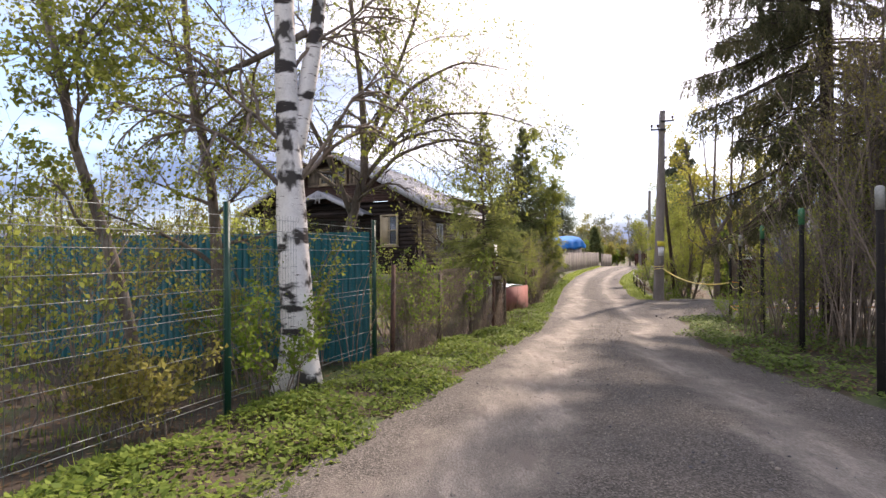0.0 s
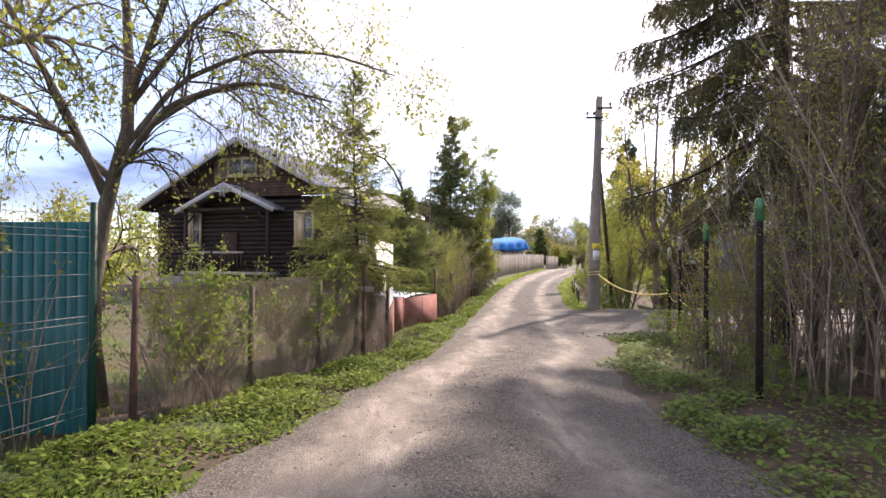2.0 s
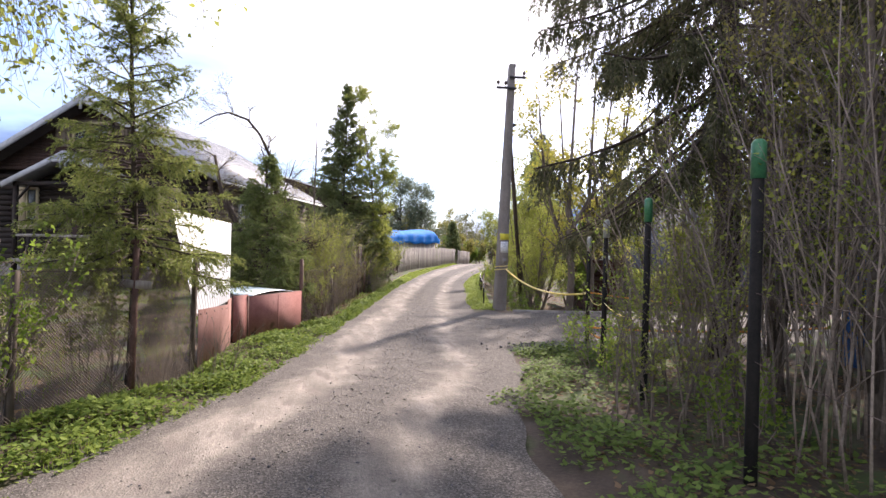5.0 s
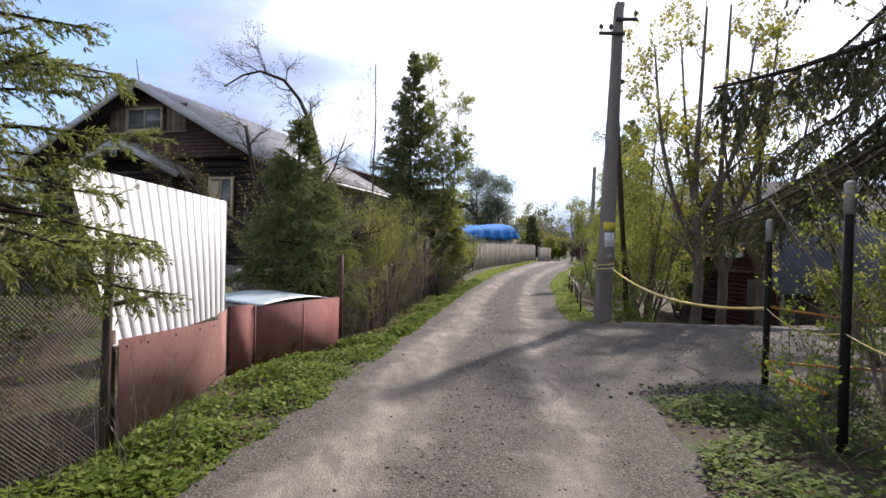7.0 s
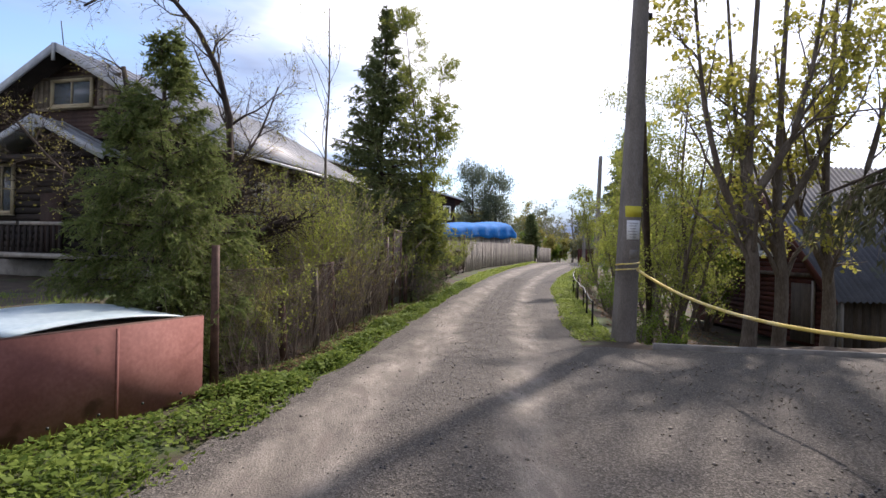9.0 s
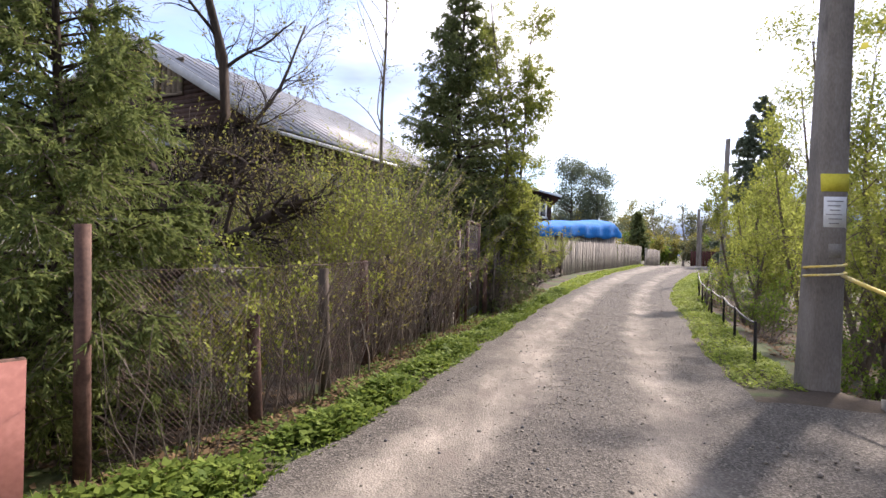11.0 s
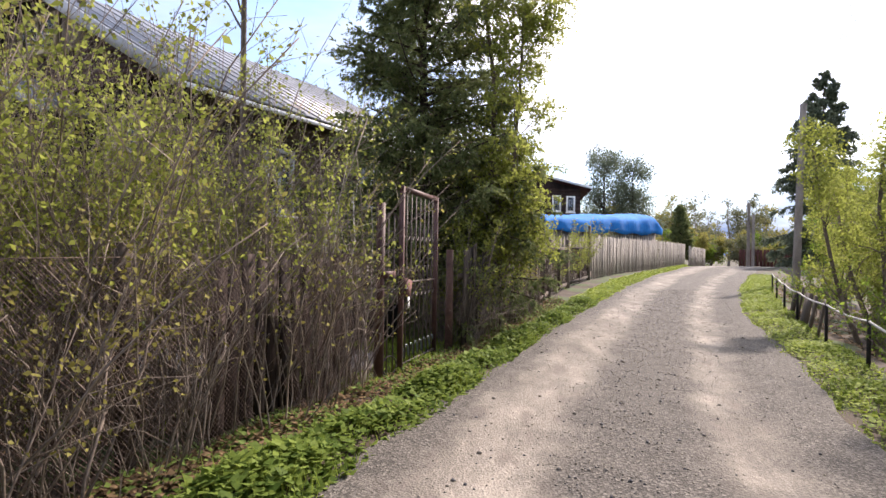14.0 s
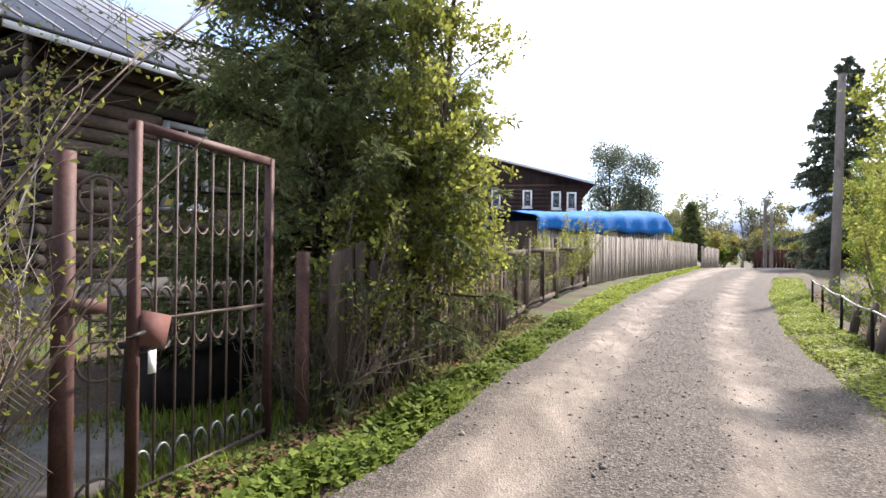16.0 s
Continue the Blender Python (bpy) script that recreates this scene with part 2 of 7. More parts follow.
M["pink_lock"] = surface("dull_red_lock_paint", (0.1, 0.045, 0.04), (0.15, 0.07, 0.062), None, 6, 50, 0.8, 0.2)
M["rust_board"] = surface("dark_red_brown_planks", (0.022, 0.015, 0.013), (0.045, 0.031, 0.027), (0.08, 0.058, 0.05), 4, 60, 0.92, 0.5, stretch=(1, 1, 0.12), vary=0.3)
# the same logs made paler, with sunlight in the colour
M["log_lit"] = surface("sunlit_brown_logs", (0.035, 0.026, 0.02), (0.085, 0.064, 0.048), (0.14, 0.11, 0.085), 3, 40, 0.88, 0.5, stretch=(0.25, 0.25, 1), vary=0.3)
M["log_light"] = surface("grey_brown_logs", (0.08, 0.065, 0.05), (0.18, 0.145, 0.11), None, 3, 40, 0.9, 0.5, stretch=(0.25, 0.25, 1), vary=0.3)
M["gable_board"] = surface("dark_red_brown_boards", (0.023, 0.013, 0.01), (0.057, 0.032, 0.025), None, 3, 40, 0.85, 0.3, stretch=(1, 1, 0.2), vary=0.25)
M["roof_metal"] = surface("grey_sheet_roof", (0.21, 0.22, 0.235), (0.3, 0.31, 0.325), None, 1.5, 20, 0.55, 0.1, metal=0.35, spots=((0.25, 0.2, 0.17), 1.6, 0.62))
M["slate"] = surface("grey_asbestos_slate", (0.055, 0.057, 0.066), (0.1, 0.103, 0.115), None, 1.5, 30, 0.9, 0.3, spots=((0.09, 0.1, 0.07), 2, 0.6))
M["trim"] = surface("cream_painted_trim", (0.27, 0.22, 0.14), (0.38, 0.32, 0.21), None, 3, 40, 0.6, 0.1)
M["grey_trim"] = surface("grey_painted_bargeboard", (0.24, 0.25, 0.26), (0.36, 0.37, 0.38), None, 3, 40, 0.7, 0.1)
M["red_house"] = surface("red_brown_boarding", (0.04, 0.012, 0.009), (0.075, 0.024, 0.018), None, 3, 40, 0.8, 0.3, stretch=(1, 1, 0.2), vary=0.2)
M["blue_wall"] = surface("blue_painted_boards", (0.02, 0.075, 0.24), (0.045, 0.13, 0.34), None, 3, 40, 0.7, 0.2, vary=0.15)
M["white_paint"] = surface("white_paint", (0.6, 0.6, 0.58), (0.76, 0.76, 0.74), None, 4, 40, 0.55, 0.1)
M["tarp"] = surface("blue_tarpaulin", (0.002, 0.1, 0.33), (0.004, 0.16, 0.48), None, 1.8, 14, 0.9, 0.5, dist=0.06)
M["pole"] = surface("weathered_concrete_pole", (0.10, 0.088, 0.077), (0.17, 0.15, 0.133), (0.24, 0.22, 0.2), 2.5, 60, 0.9, 0.5, stretch=(1, 1, 0.35), spots=((0.07, 0.06, 0.052), 2.2, 0.6))
M["dark_metal"] = surface("dark_steel", (0.02, 0.02, 0.022), (0.06, 0.06, 0.06), None, 8, 60, 0.6, 0.2, metal=0.5)
M["porcelain"] = surface("brown_glazed_insulator", (0.04, 0.03, 0.025), (0.09, 0.065, 0.05), None, 8, 60, 0.25, 0.05)
M["paint_yellow"] = surface("yellow_paint_band", (0.45, 0.40, 0.03), (0.60, 0.54, 0.06), None, 8, 60, 0.7, 0.2)
M["paper"] = surface("white_paper_notice", (0.55, 0.56, 0.57), (0.7, 0.71, 0.72), None, 8, 60, 0.8, 0.05)
M["ink"] = surface("grey_print", (0.2, 0.2, 0.21), (0.3, 0.3, 0.31), None, 8, 60, 0.8, 0.05)
M["rope"] = surface("yellow_nylon_rope", (0.5, 0.36, 0.05), (0.68, 0.52, 0.14), (0.75, 0.7, 0.5), 2, 60, 0.7, 0.3)
M["orange"] = surface("orange_plastic_tape", (0.6, 0.2, 0.02), (0.75, 0.33, 0.05), None, 3, 40, 0.5, 0.1)
M["white_pipe"] = surface("whitish_rope", (0.26, 0.25, 0.23), (0.42, 0.41, 0.38), None, 4, 40, 0.6, 0.1)
M["concrete"] = surface("old_concrete", (0.13, 0.12, 0.108), (0.24, 0.225, 0.205), None, 3, 50, 0.92, 0.4)
M["gate_iron"] = surface("red_brown_painted_iron", (0.045, 0.022, 0.019), (0.075, 0.037, 0.033), (0.115, 0.064, 0.057), 5, 60, 0.65, 0.2)
M["bar_iron"] = surface("rusted_bars", (0.06, 0.045, 0.04), (0.14, 0.105, 0.092), None, 6, 60, 0.6, 0.2)
# skyline leaves: haze is painted in as a duller, greyer olive
M["far_leaf"] = leafy("hazed_olive_foliage", (0.11, 0.12, 0.065), (0.2, 0.2, 0.11), 0.35, 0.8)
M["far_twig"] = surface("distant_grey_twigs", (0.14, 0.12, 0.10), (0.24, 0.21, 0.18), None, 4, 40, 0.9, 0.1)


def birch_bark():
    m = surface("white_birch_bark", (0.50, 0.48, 0.45), (0.66, 0.64, 0.61), (0.76, 0.75, 0.72), 3, 50, 0.75, 0.35)
    nt = m.node_tree
    b = nt.nodes["Principled BSDF"]
    base = b.inputs["Base Color"].links[0].from_socket
    co = nt.nodes.new("ShaderNodeTexCoord")
    last = base
    for scale, sz, lo, colr in ((1.8, 4.5, 0.545, (0.035, 0.03, 0.028)), (7, 45, 0.63, (0.12, 0.10, 0.09)), (2.6, 1.8, 0.56, (0.05, 0.045, 0.04))):
        mp = nt.nodes.new("ShaderNodeMapping")
        mp.inputs["Scale"].default_value = (scale, scale, sz)
        no = nt.nodes.new("ShaderNodeTexNoise")
        no.inputs["Scale"].default_value, no.inputs["Detail"].default_value = 1.0, 4
        rr = nt.nodes.new("ShaderNodeMapRange")
        rr.inputs["From Min"].default_value, rr.inputs["From Max"].default_value = lo, lo + 0.05
        mx = nt.nodes.new("ShaderNodeMix")
        mx.data_type = "RGBA"
        mx.inputs["B"].default_value = (*colr, 1)
        nt.links.new(co.outputs["Object"], mp.inputs["Vector"])
        nt.links.new(mp.outputs["Vector"], no.inputs["Vector"])
        nt.links.new(no.outputs["Fac"], rr.inputs["Value"])
        nt.links.new(rr.outputs["Result"], mx.inputs["Factor"])
        nt.links.new(last, mx.inputs["A"])
        last = mx.outputs["Result"]
    nt.links.new(last, b.inputs["Base Color"])
    return m


def road_mat():
    """Dirt lane: pale packed wheel tracks, darker gravelly middle and edges, by the track value of the mesh; darker
    spots imitate dappled shade.
    """
    # the spots put dappled tree shade into the dirt colour
    m = surface("lane_dirt", (0.08, 0.07, 0.059), (0.17, 0.15, 0.126), (0.3, 0.265, 0.222), 2.4, 70, 0.95, 0.7, stretch=(1, 0.32, 1), spots=((0.15, 0.128, 0.109), 4.5, 0.56), dist=0.02)
    nt = m.node_tree
    b = nt.nodes["Principled BSDF"]
    base = b.inputs["Base Color"].links[0].from_socket
    at = nt.nodes.new("ShaderNodeAttribute")
    at.attribute_name = "track"
    co = nt.nodes.new("ShaderNodeTexCoord")
    no = nt.nodes.new("ShaderNodeTexNoise")
    no.inputs["Scale"].default_value, no.inputs["Detail"].default_value, no.inputs["Roughness"].default_value = 1.4, 8, 0.7
    nt.links.new(co.outputs["Object"], no.inputs["Vector"])
    ad = nt.nodes.new("ShaderNodeMath")
    ad.operation = "MULTIPLY_ADD"
    ad.inputs[1].default_value = 1.5
    nt.links.new(no.outputs["Fac"], ad.inputs[0])
    nt.links.new(at.outputs["Fac"], ad.inputs[2])
    rr = nt.nodes.new("ShaderNodeMapRange")
    rr.inputs["From Min"].default_value, rr.inputs["From Max"].default_value = 0.95, 1.45
    nt.links.new(ad.outputs[0], rr.inputs["Value"])
    gr = nt.nodes.new("ShaderNodeTexVoronoi")
    gr.inputs["Scale"].default_value = 70
    nt.links.new(co.outputs["Object"], gr.inputs["Vector"])
    grc = ramp_mix(nt, gr.outputs["Color"], [(0.1, (0.035, 0.031, 0.027)), (0.55, (0.075, 0.067, 0.058)), (0.95, (0.17, 0.153, 0.132))])
    mx = nt.nodes.new("ShaderNodeMix")
    mx.data_type = "RGBA"
    nt.links.new(rr.outputs["Result"], mx.inputs["Factor"])
    nt.links.new(grc, mx.inputs["A"])
    nt.links.new(base, mx.inputs["B"])
    nt.links.new(mx.outputs["Result"], b.inputs["Base Color"])
    bp = b.inputs["Normal"].links[0].from_node
    b2 = nt.nodes.new("ShaderNodeBump")
    b2.inputs["Strength"].default_value, b2.inputs["Distance"].default_value = 0.55, 0.012
    nt.links.new(gr.outputs["Distance"], b2.inputs["Height"])
    nt.links.new(bp.outputs["Normal"], b2.inputs["Normal"])
    nt.links.new(b2.outputs["Normal"], b.inputs["Normal"])
    return m


M["road"] = road_mat()
M["birch"] = birch_bark()


def glass_mat():
    m = bpy.data.materials.new("window_glass")
    m.use_nodes = True
    b = m.node_tree.nodes["Principled BSDF"]
    b.inputs["Base Color"].default_value = (0.25, 0.29, 0.33, 1)
    b.inputs["Roughness"].default_value = 0.04
    b.inputs["Transmission Weight"].default_value = 0.6
    return m


M["glass"] = glass_mat()


# ---- geometry helpers ----
class Geo:
    """Collects vertices and faces of one mesh."""

    def __init__(self):
        self.v, self.q, self.t, self.n = [], [], [], 0

    def add(self, verts, quads=None, tris=None):
        verts = np.asarray(verts, float).reshape(-1, 3)
        if quads is not None and len(quads):
            self.q.append(np.asarray(quads, int) + self.n)
        if tris is not None and len(tris):
            self.t.append(np.asarray(tris, int) + self.n)
        self.v.append(verts)
        self.n += len(verts)
        return self

    def box(self, centre, size, rz=0.0, rx=0.0, ry=0.0, taper=1.0):
        sx, sy, sz = [s / 2 for s in size]
        p = np.array([(x * sx * (taper if z > 0 else 1), y * sy * (taper if z > 0 else 1), z * sz) for z in (-1, 1) for y in (-1, 1) for x in (-1, 1)])
        r = np.array(Euler((rx, ry, rz)).to_matrix())
        return self.add(p @ r.T + np.array(centre), [(0, 2, 3, 1), (4, 5, 7, 6), (0, 1, 5, 4), (2, 6, 7, 3), (0, 4, 6, 2), (1, 3, 7, 5)])

    def beam(self, a, b, w, h=None):
        """A rectangular bar from a to b, of width w and height h."""
        a, b = Vector(a), Vector(b)
        h = w if h is None else h
        d = (b - a).normalized()
        up = Vector((0, 0, 1)) if abs(d.z) < 0.95 else Vector((0, 1, 0))
        s = d.cross(up).normalized()
        u = s.cross(d)
        p = [e + s * (w / 2 * i) + u * (h / 2 * j) for e in (a, b) for i, j in ((-1, -1), (1, -1), (1, 1), (-1, 1))]
        return self.add([tuple(x) for x in p], [(0, 1, 2, 3), (7, 6, 5, 4), (0, 4, 5, 1), (1, 5, 6, 2), (2, 6, 7, 3), (3, 7, 4, 0)])

    def tubes(self, P, R, sides=5):
        """Tubes along polylines P (N, k, 3) with radii R (N, k)."""
        P = np.asarray(P, float)
        if P.ndim == 2:
            P = P[None]
        N, k, _ = P.shape
        R = np.broadcast_to(np.asarray(R, float), (N, k))
        T = np.gradient(P, axis=1)
        T /= np.linalg.norm(T, axis=2, keepdims=True) + 1e-9
        ref = np.where(np.abs(T[..., 2:3]) > 0.9, np.array([1.0, 0, 0]), np.array([0, 0, 1.0]))
        A = np.cross(T, ref)
        A /= np.linalg.norm(A, axis=2, keepdims=True) + 1e-9
        B = np.cross(T, A)
        ang = np.arange(sides) * 2 * np.pi / sides
        V = P[:, :, None] + R[:, :, None, None] * (np.cos(ang)[:, None] * A[:, :, None] + np.sin(ang)[:, None] * B[:, :, None])
        i = np.arange(N)[:, None, None] * k * sides
        j = np.arange(k - 1)[None, :, None] * sides
        s = np.arange(sides)[None, None, :]
        s2 = (s + 1) % sides
        Q = np.stack(np.broadcast_arrays(i + j + s, i + j + s2, i + j + sides + s2, i + j + sides + s), -1).reshape(-1, 4)
        caps = None
        if sides == 3:
            pass
        elif sides == 4:
            e = np.arange(N)[:, None] * k * sides + (k - 1) * sides + np.arange(4)
            f = np.arange(N)[:, None] * k * sides + np.arange(4)[::-1]
            Q = np.vstack((Q, e, f))
        elif sides > 2:
            base = np.arange(N)[:, None, None] * k * sides
            fan = np.array([(0, a, a + 1) for a in range(1, sides - 1)])[None]
            caps = np.vstack(((base + (k - 1) * sides + fan).reshape(-1, 3), (base + fan[..., ::-1]).reshape(-1, 3)))
        return self.add(V.reshape(-1, 3), Q, caps)

    def rhombs(self, base, axis, side, length, width, fold=0.25):
        """Leaves: folded rhombs from base along axis, side across."""
        base, axis, side = (np.asarray(a, float) for a in (base, axis, side))
        n = len(base)
        L = np.broadcast_to(np.asarray(length, float), (n,))[:, None]
        W = np.broadcast_to(np.asarray(width, float), (n,))[:, None]
        nor = np.cross(axis, side)
        mid = base + axis * L * 0.45
        V = np.stack((base, mid + side * W / 2 + nor * W * fold, base + axis * L, mid - side * W / 2 + nor * W * fold), 1)
        f = np.arange(n)[:, None] * 4 + np.arange(4)
        return self.add(V.reshape(-1, 3), f)

    def mesh(self, name, smooth=False):
        me = bpy.data.meshes.new(name)
        V = np.vstack(self.v)
        q = np.vstack(self.q) if self.q else np.zeros((0, 4), int)
        t = np.vstack(self.t) if self.t else np.zeros((0, 3), int)
        me.vertices.add(len(V))
        me.vertices.foreach_set("co", V.astype(np.float32).ravel())
        loops = np.concatenate((q.ravel(), t.ravel())).astype(np.int32)
        me.loops.add(len(loops))
        me.loops.foreach_set("vertex_index", loops)
        me.polygons.add(len(q) + len(t))
        starts = np.concatenate((np.arange(len(q)) * 4, len(q) * 4 + np.arange(len(t)) * 3)).astype(np.int32)
        me.polygons.foreach_set("loop_start", starts)
        if smooth:
            me.polygons.foreach_set("use_smooth", np.ones(len(q) + len(t), bool))
        me.update(calc_edges=True)
        return me


def part(name, geo, material, parent=None, label="", smooth=False, kind=""):
    """Links a Geo (or a mesh) as one mesh object, under parent if given; coordinates are the parent's own."""
    me = geo if isinstance(geo, bpy.types.Mesh) else geo.mesh(name, smooth)
    if not me.materials:
        me.materials.append(M[material] if isinstance(material, str) else material)
    ob = new(name, me)
    if parent is not None:
        ob.parent = parent
    return tagged(ob, label, kind=kind)


def thing(name, at, label, category, group="", rz=0.0):
    ob = new(name)
    ob.matrix_world = pose(*at, rz=rz)
    ob.empty_display_size = 0.2
    return tagged(ob, label, category, group)


RNG = np.random.default_rng(7)


def unit(a):
    return a / (np.linalg.norm(a, axis=-1, keepdims=True) + 1e-9)


def scatter_dirs(n, rng, flat=1.0):
    d = rng.normal(size=(n, 3))
    d[:, 2] *= flat
    return unit(d)


def sprout(P, R, n, t0, t1, length, angle, up=0.0, wiggle=0.1, k=5, rng=RNG, taper=0.3, thick=0.6, fall=0.0, shorten=0.5):
    """n children on each parent polyline; angle (radians) off the parent, up bends them to the sky, fall weighs the tips down."""
    N, kp, _ = P.shape
    pi = np.repeat(np.arange(N), n)
    t = rng.uniform(t0, t1, N * n)
    x = t * (kp - 1)
    i = np.minimum(x.astype(int), kp - 2)
    f = (x - i)[:, None]
    base = P[pi, i] * (1 - f) + P[pi, i + 1] * f
    tan = unit(P[pi, i + 1] - P[pi, i])
    r0 = (R[pi, i] * (1 - f[:, 0]) + R[pi, i + 1] * f[:, 0]) * thick
    perp = unit(np.cross(tan, rng.normal(size=(N * n, 3))))
    a = angle * rng.uniform(0.7, 1.3, N * n)[:, None]
    d = unit(tan * np.cos(a) + perp * np.sin(a) + np.array([0, 0, up]))
    L = length * rng.uniform(0.6, 1.25, N * n) * (1 - shorten * (t - t0) / max(t1 - t0, 1e-6))
    out = [base]
    step = (L / (k - 1))[:, None]
    for j in range(1, k):
        d = unit(d + rng.normal(size=d.shape) * wiggle + np.array([0, 0, -fall * j / k]))
        out.append(out[-1] + d * step)
    Pc = np.stack(out, 1)
    Rc = r0[:, None] * np.linspace(1, taper, k)[None]
    return Pc, np.maximum(Rc, 0.0016)


def leaves_on(P, per, size, rng=RNG, t0=0.15, hang=0.3, aspect=0.62, spread=0.03):
    N, k, _ = P.shape
    pi = np.repeat(np.arange(N), per)
    x = rng.uniform(t0, 1.0, N * per) * (k - 1)
    i = np.minimum(x.astype(int), k - 2)
    f = (x - i)[:, None]
    base = P[pi, i] * (1 - f) + P[pi, i + 1] * f + rng.normal(size=(N * per, 3)) * spread
    ax = unit(rng.normal(size=(N * per, 3)) + np.array([0, 0, -hang]))
    side = unit(np.cross(ax, rng.normal(size=ax.shape)))
    L = size * rng.uniform(0.55, 1.3, N * per)
    return base, ax, side, L, L * aspect


def limb(pts, k=9):
    """A smooth polyline of k points through the given ones."""
    pts = np.asarray(pts, float)
    s = np.linspace(0, len(pts) - 1, k)
    out = np.empty((k, 3))
    for a in range(3):
        c = pts[:, a]
        i = np.clip(s.astype(int), 0, len(pts) - 2)
        f = s - i
        m = np.gradient(c)
        h = f * f * (3 - 2 * f)
        out[:, a] = c[i] * (1 - h) + c[i + 1] * h + (f * (1 - f) ** 2) * m[i] * 0.6 - (f * f * (1 - f)) * m[i + 1] * 0.6
    return out


# ---- ground and road ----
def along(y, table):
    ys, xs = zip(*table)
    return np.interp(y, ys, xs)


LEVEL = [(-60, 0.4), (0, 0.28), (7, 0.2), (10, 0.15), (12.5, 0.1), (16, 0.0), (28, 0.02), (32, 0.08), (36.6, 0.2), (44, 0.32), (62, 0.5), (70, 0.45), (120, -1.0), (3000, -2.0)]
ROAD_L = [(-60, -17.5), (0, -2.1), (4.5, -0.67), (6.45, 0.0), (10.6, 1.42), (12.1, 1.85), (14, 2.54), (18, 3.5), (22, 4.45), (27.2, 5.6), (31.5, 6.6), (33.4, 7.15), (41.2, 9.4), (50, 12.1), (55, 14.0), (61.5, 16.2), (67, 18.6), (72, 21.5), (120, 46)]
ROAD_R = [(-60, -11.5), (0, 4.3), (5, 5.2), (9.6, 5.2), (11.6, 5.5), (13.4, 6.0), (15.1, 6.6), (16.7, 7.0), (23.7, 8.15), (27.15, 8.9), (28.9, 9.35), (32.3, 10.1), (35.4, 10.9), (40.1, 12.4), (50, 16.2), (60, 20.4), (67, 24.5), (72, 29), (120, 58)]


def smooth(x, a, b):
    t = np.clip((x - a) / (b - a), 0, 1)
    return t * t * (3 - 2 * t)


def ground_z(x, y):
    """Height of the terrain."""
    x, y = np.asarray(x, float), np.asarray(y, float)
    z = along(y, LEVEL)
    l, r = along(y, ROAD_L), along(y, ROAD_R)
    # ditch past the low rail, and the sunken gardens behind the kerb
    dip = smooth(x - r, 1.0, 2.2) * smooth(y, 23.6, 24.6) * (1 - smooth(y, 52, 70))
    z = z - 0.75 * dip - 0.5 * smooth(x - r, 3, 6) * smooth(y, 23.6, 26) * (1 - smooth(y, 60, 80))
    z = z + 0.06 * smooth(l - x, 0.2, 1.0) * (1 - smooth(y, 14, 18))
    z = z - 0.09 * smooth(x - r, -0.3, 0.1) * (1 - smooth(x - r, 8.8, 9.4)) * smooth(y, 17.4, 18.0) * (1 - smooth(y, 22.6, 23.4))
    bump = 0.03 * np.sin(x * 2.1 + 0.7 * y) * np.cos(y * 1.7 - x) + 0.02 * np.sin(5.3 * x) * np.sin(4.7 * y)
    far = smooth(np.hypot(x - 6, y - 20), 60, 120)
    off = np.minimum(np.maximum(l - x, x - r), 1.5)
    return z + bump * smooth(off, 0.1, 1.0) * (1 - far) - 0.035 * (off < 0.05)


def road_z(x, y):
    x, y = np.asarray(x, float), np.asarray(y, float)
    l, r = along(y, ROAD_L), along(y, ROAD_R)
    u = (x - l) / (r - l)
    rut = -0.03 * (np.exp(-((u - 0.27) / 0.09) ** 2) + np.exp(-((u - 0.72) / 0.09) ** 2))
    fine = 0.008 * np.sin(x * 7 + y * 3) * np.sin(y * 5.1 - x * 2) + 0.006 * np.sin(13 * x + 2 * y) * np.cos(11 * y)
    edge = np.minimum(np.clip(u, 0, 1), np.clip(1 - u, 0, 1)) * (r - l)
    return along(y, LEVEL) + 0.035 * np.sin(np.pi * np.clip(u, 0, 1)) + rut + fine * smooth(edge, 0.05, 0.4) + 0.004


def sheet(xs, ys, fz):
    X, Y = np.meshgrid(xs, ys)
    g = Geo()
    nx, ny = len(xs), len(ys)
    i = (np.arange(ny - 1)[:, None] * nx + np.arange(nx - 1)).ravel()
    g.add(np.stack((X, Y, fz(X, Y)), -1), np.stack((i, i + 1, i + nx + 1, i + nx), -1))
    return g


gx = np.concatenate((-np.geomspace(3000, 16, 22), np.arange(-14, 28, 0.3), np.geomspace(29, 3000, 24)))
gy = np.concatenate((-np.geomspace(3000, 8, 20), np.arange(-6, 66, 0.32), np.geomspace(67, 3000, 30)))
tagged(part("ground", sheet(gx, gy, ground_z), "soil", smooth=True), "dark garden soil with moss and thin grass", "ground", kind="structure")

ry = np.concatenate((np.arange(-40, -4, 1.0), np.arange(-4, 40, 0.12), np.arange(40, 119, 0.7)))
ru = np.linspace(0, 1, 46)
Lr, Rr = along(ry, ROAD_L), along(ry, ROAD_R)
wob = 0.06 * np.sin(ry * 0.9) + 0.025 * np.sin(ry * 4.1 + 1)
wob2 = 0.07 * np.sin(ry * 0.8 + 2) + 0.03 * np.sin(ry * 4.3)
RX = (Lr + wob)[:, None] * (1 - ru) + (Rr + wob2)[:, None] * ru
RY = np.repeat(ry[:, None], len(ru), 1)
gr = Geo()
ii = (np.arange(len(ry) - 1)[:, None] * len(ru) + np.arange(len(ru) - 1)).ravel()
gr.add(np.stack((RX, RY, road_z(RX, RY)), -1), np.stack((ii, ii + 1, ii + len(ru) + 1, ii + len(ru)), -1))
road_ob = part("road", gr, "road", smooth=True)
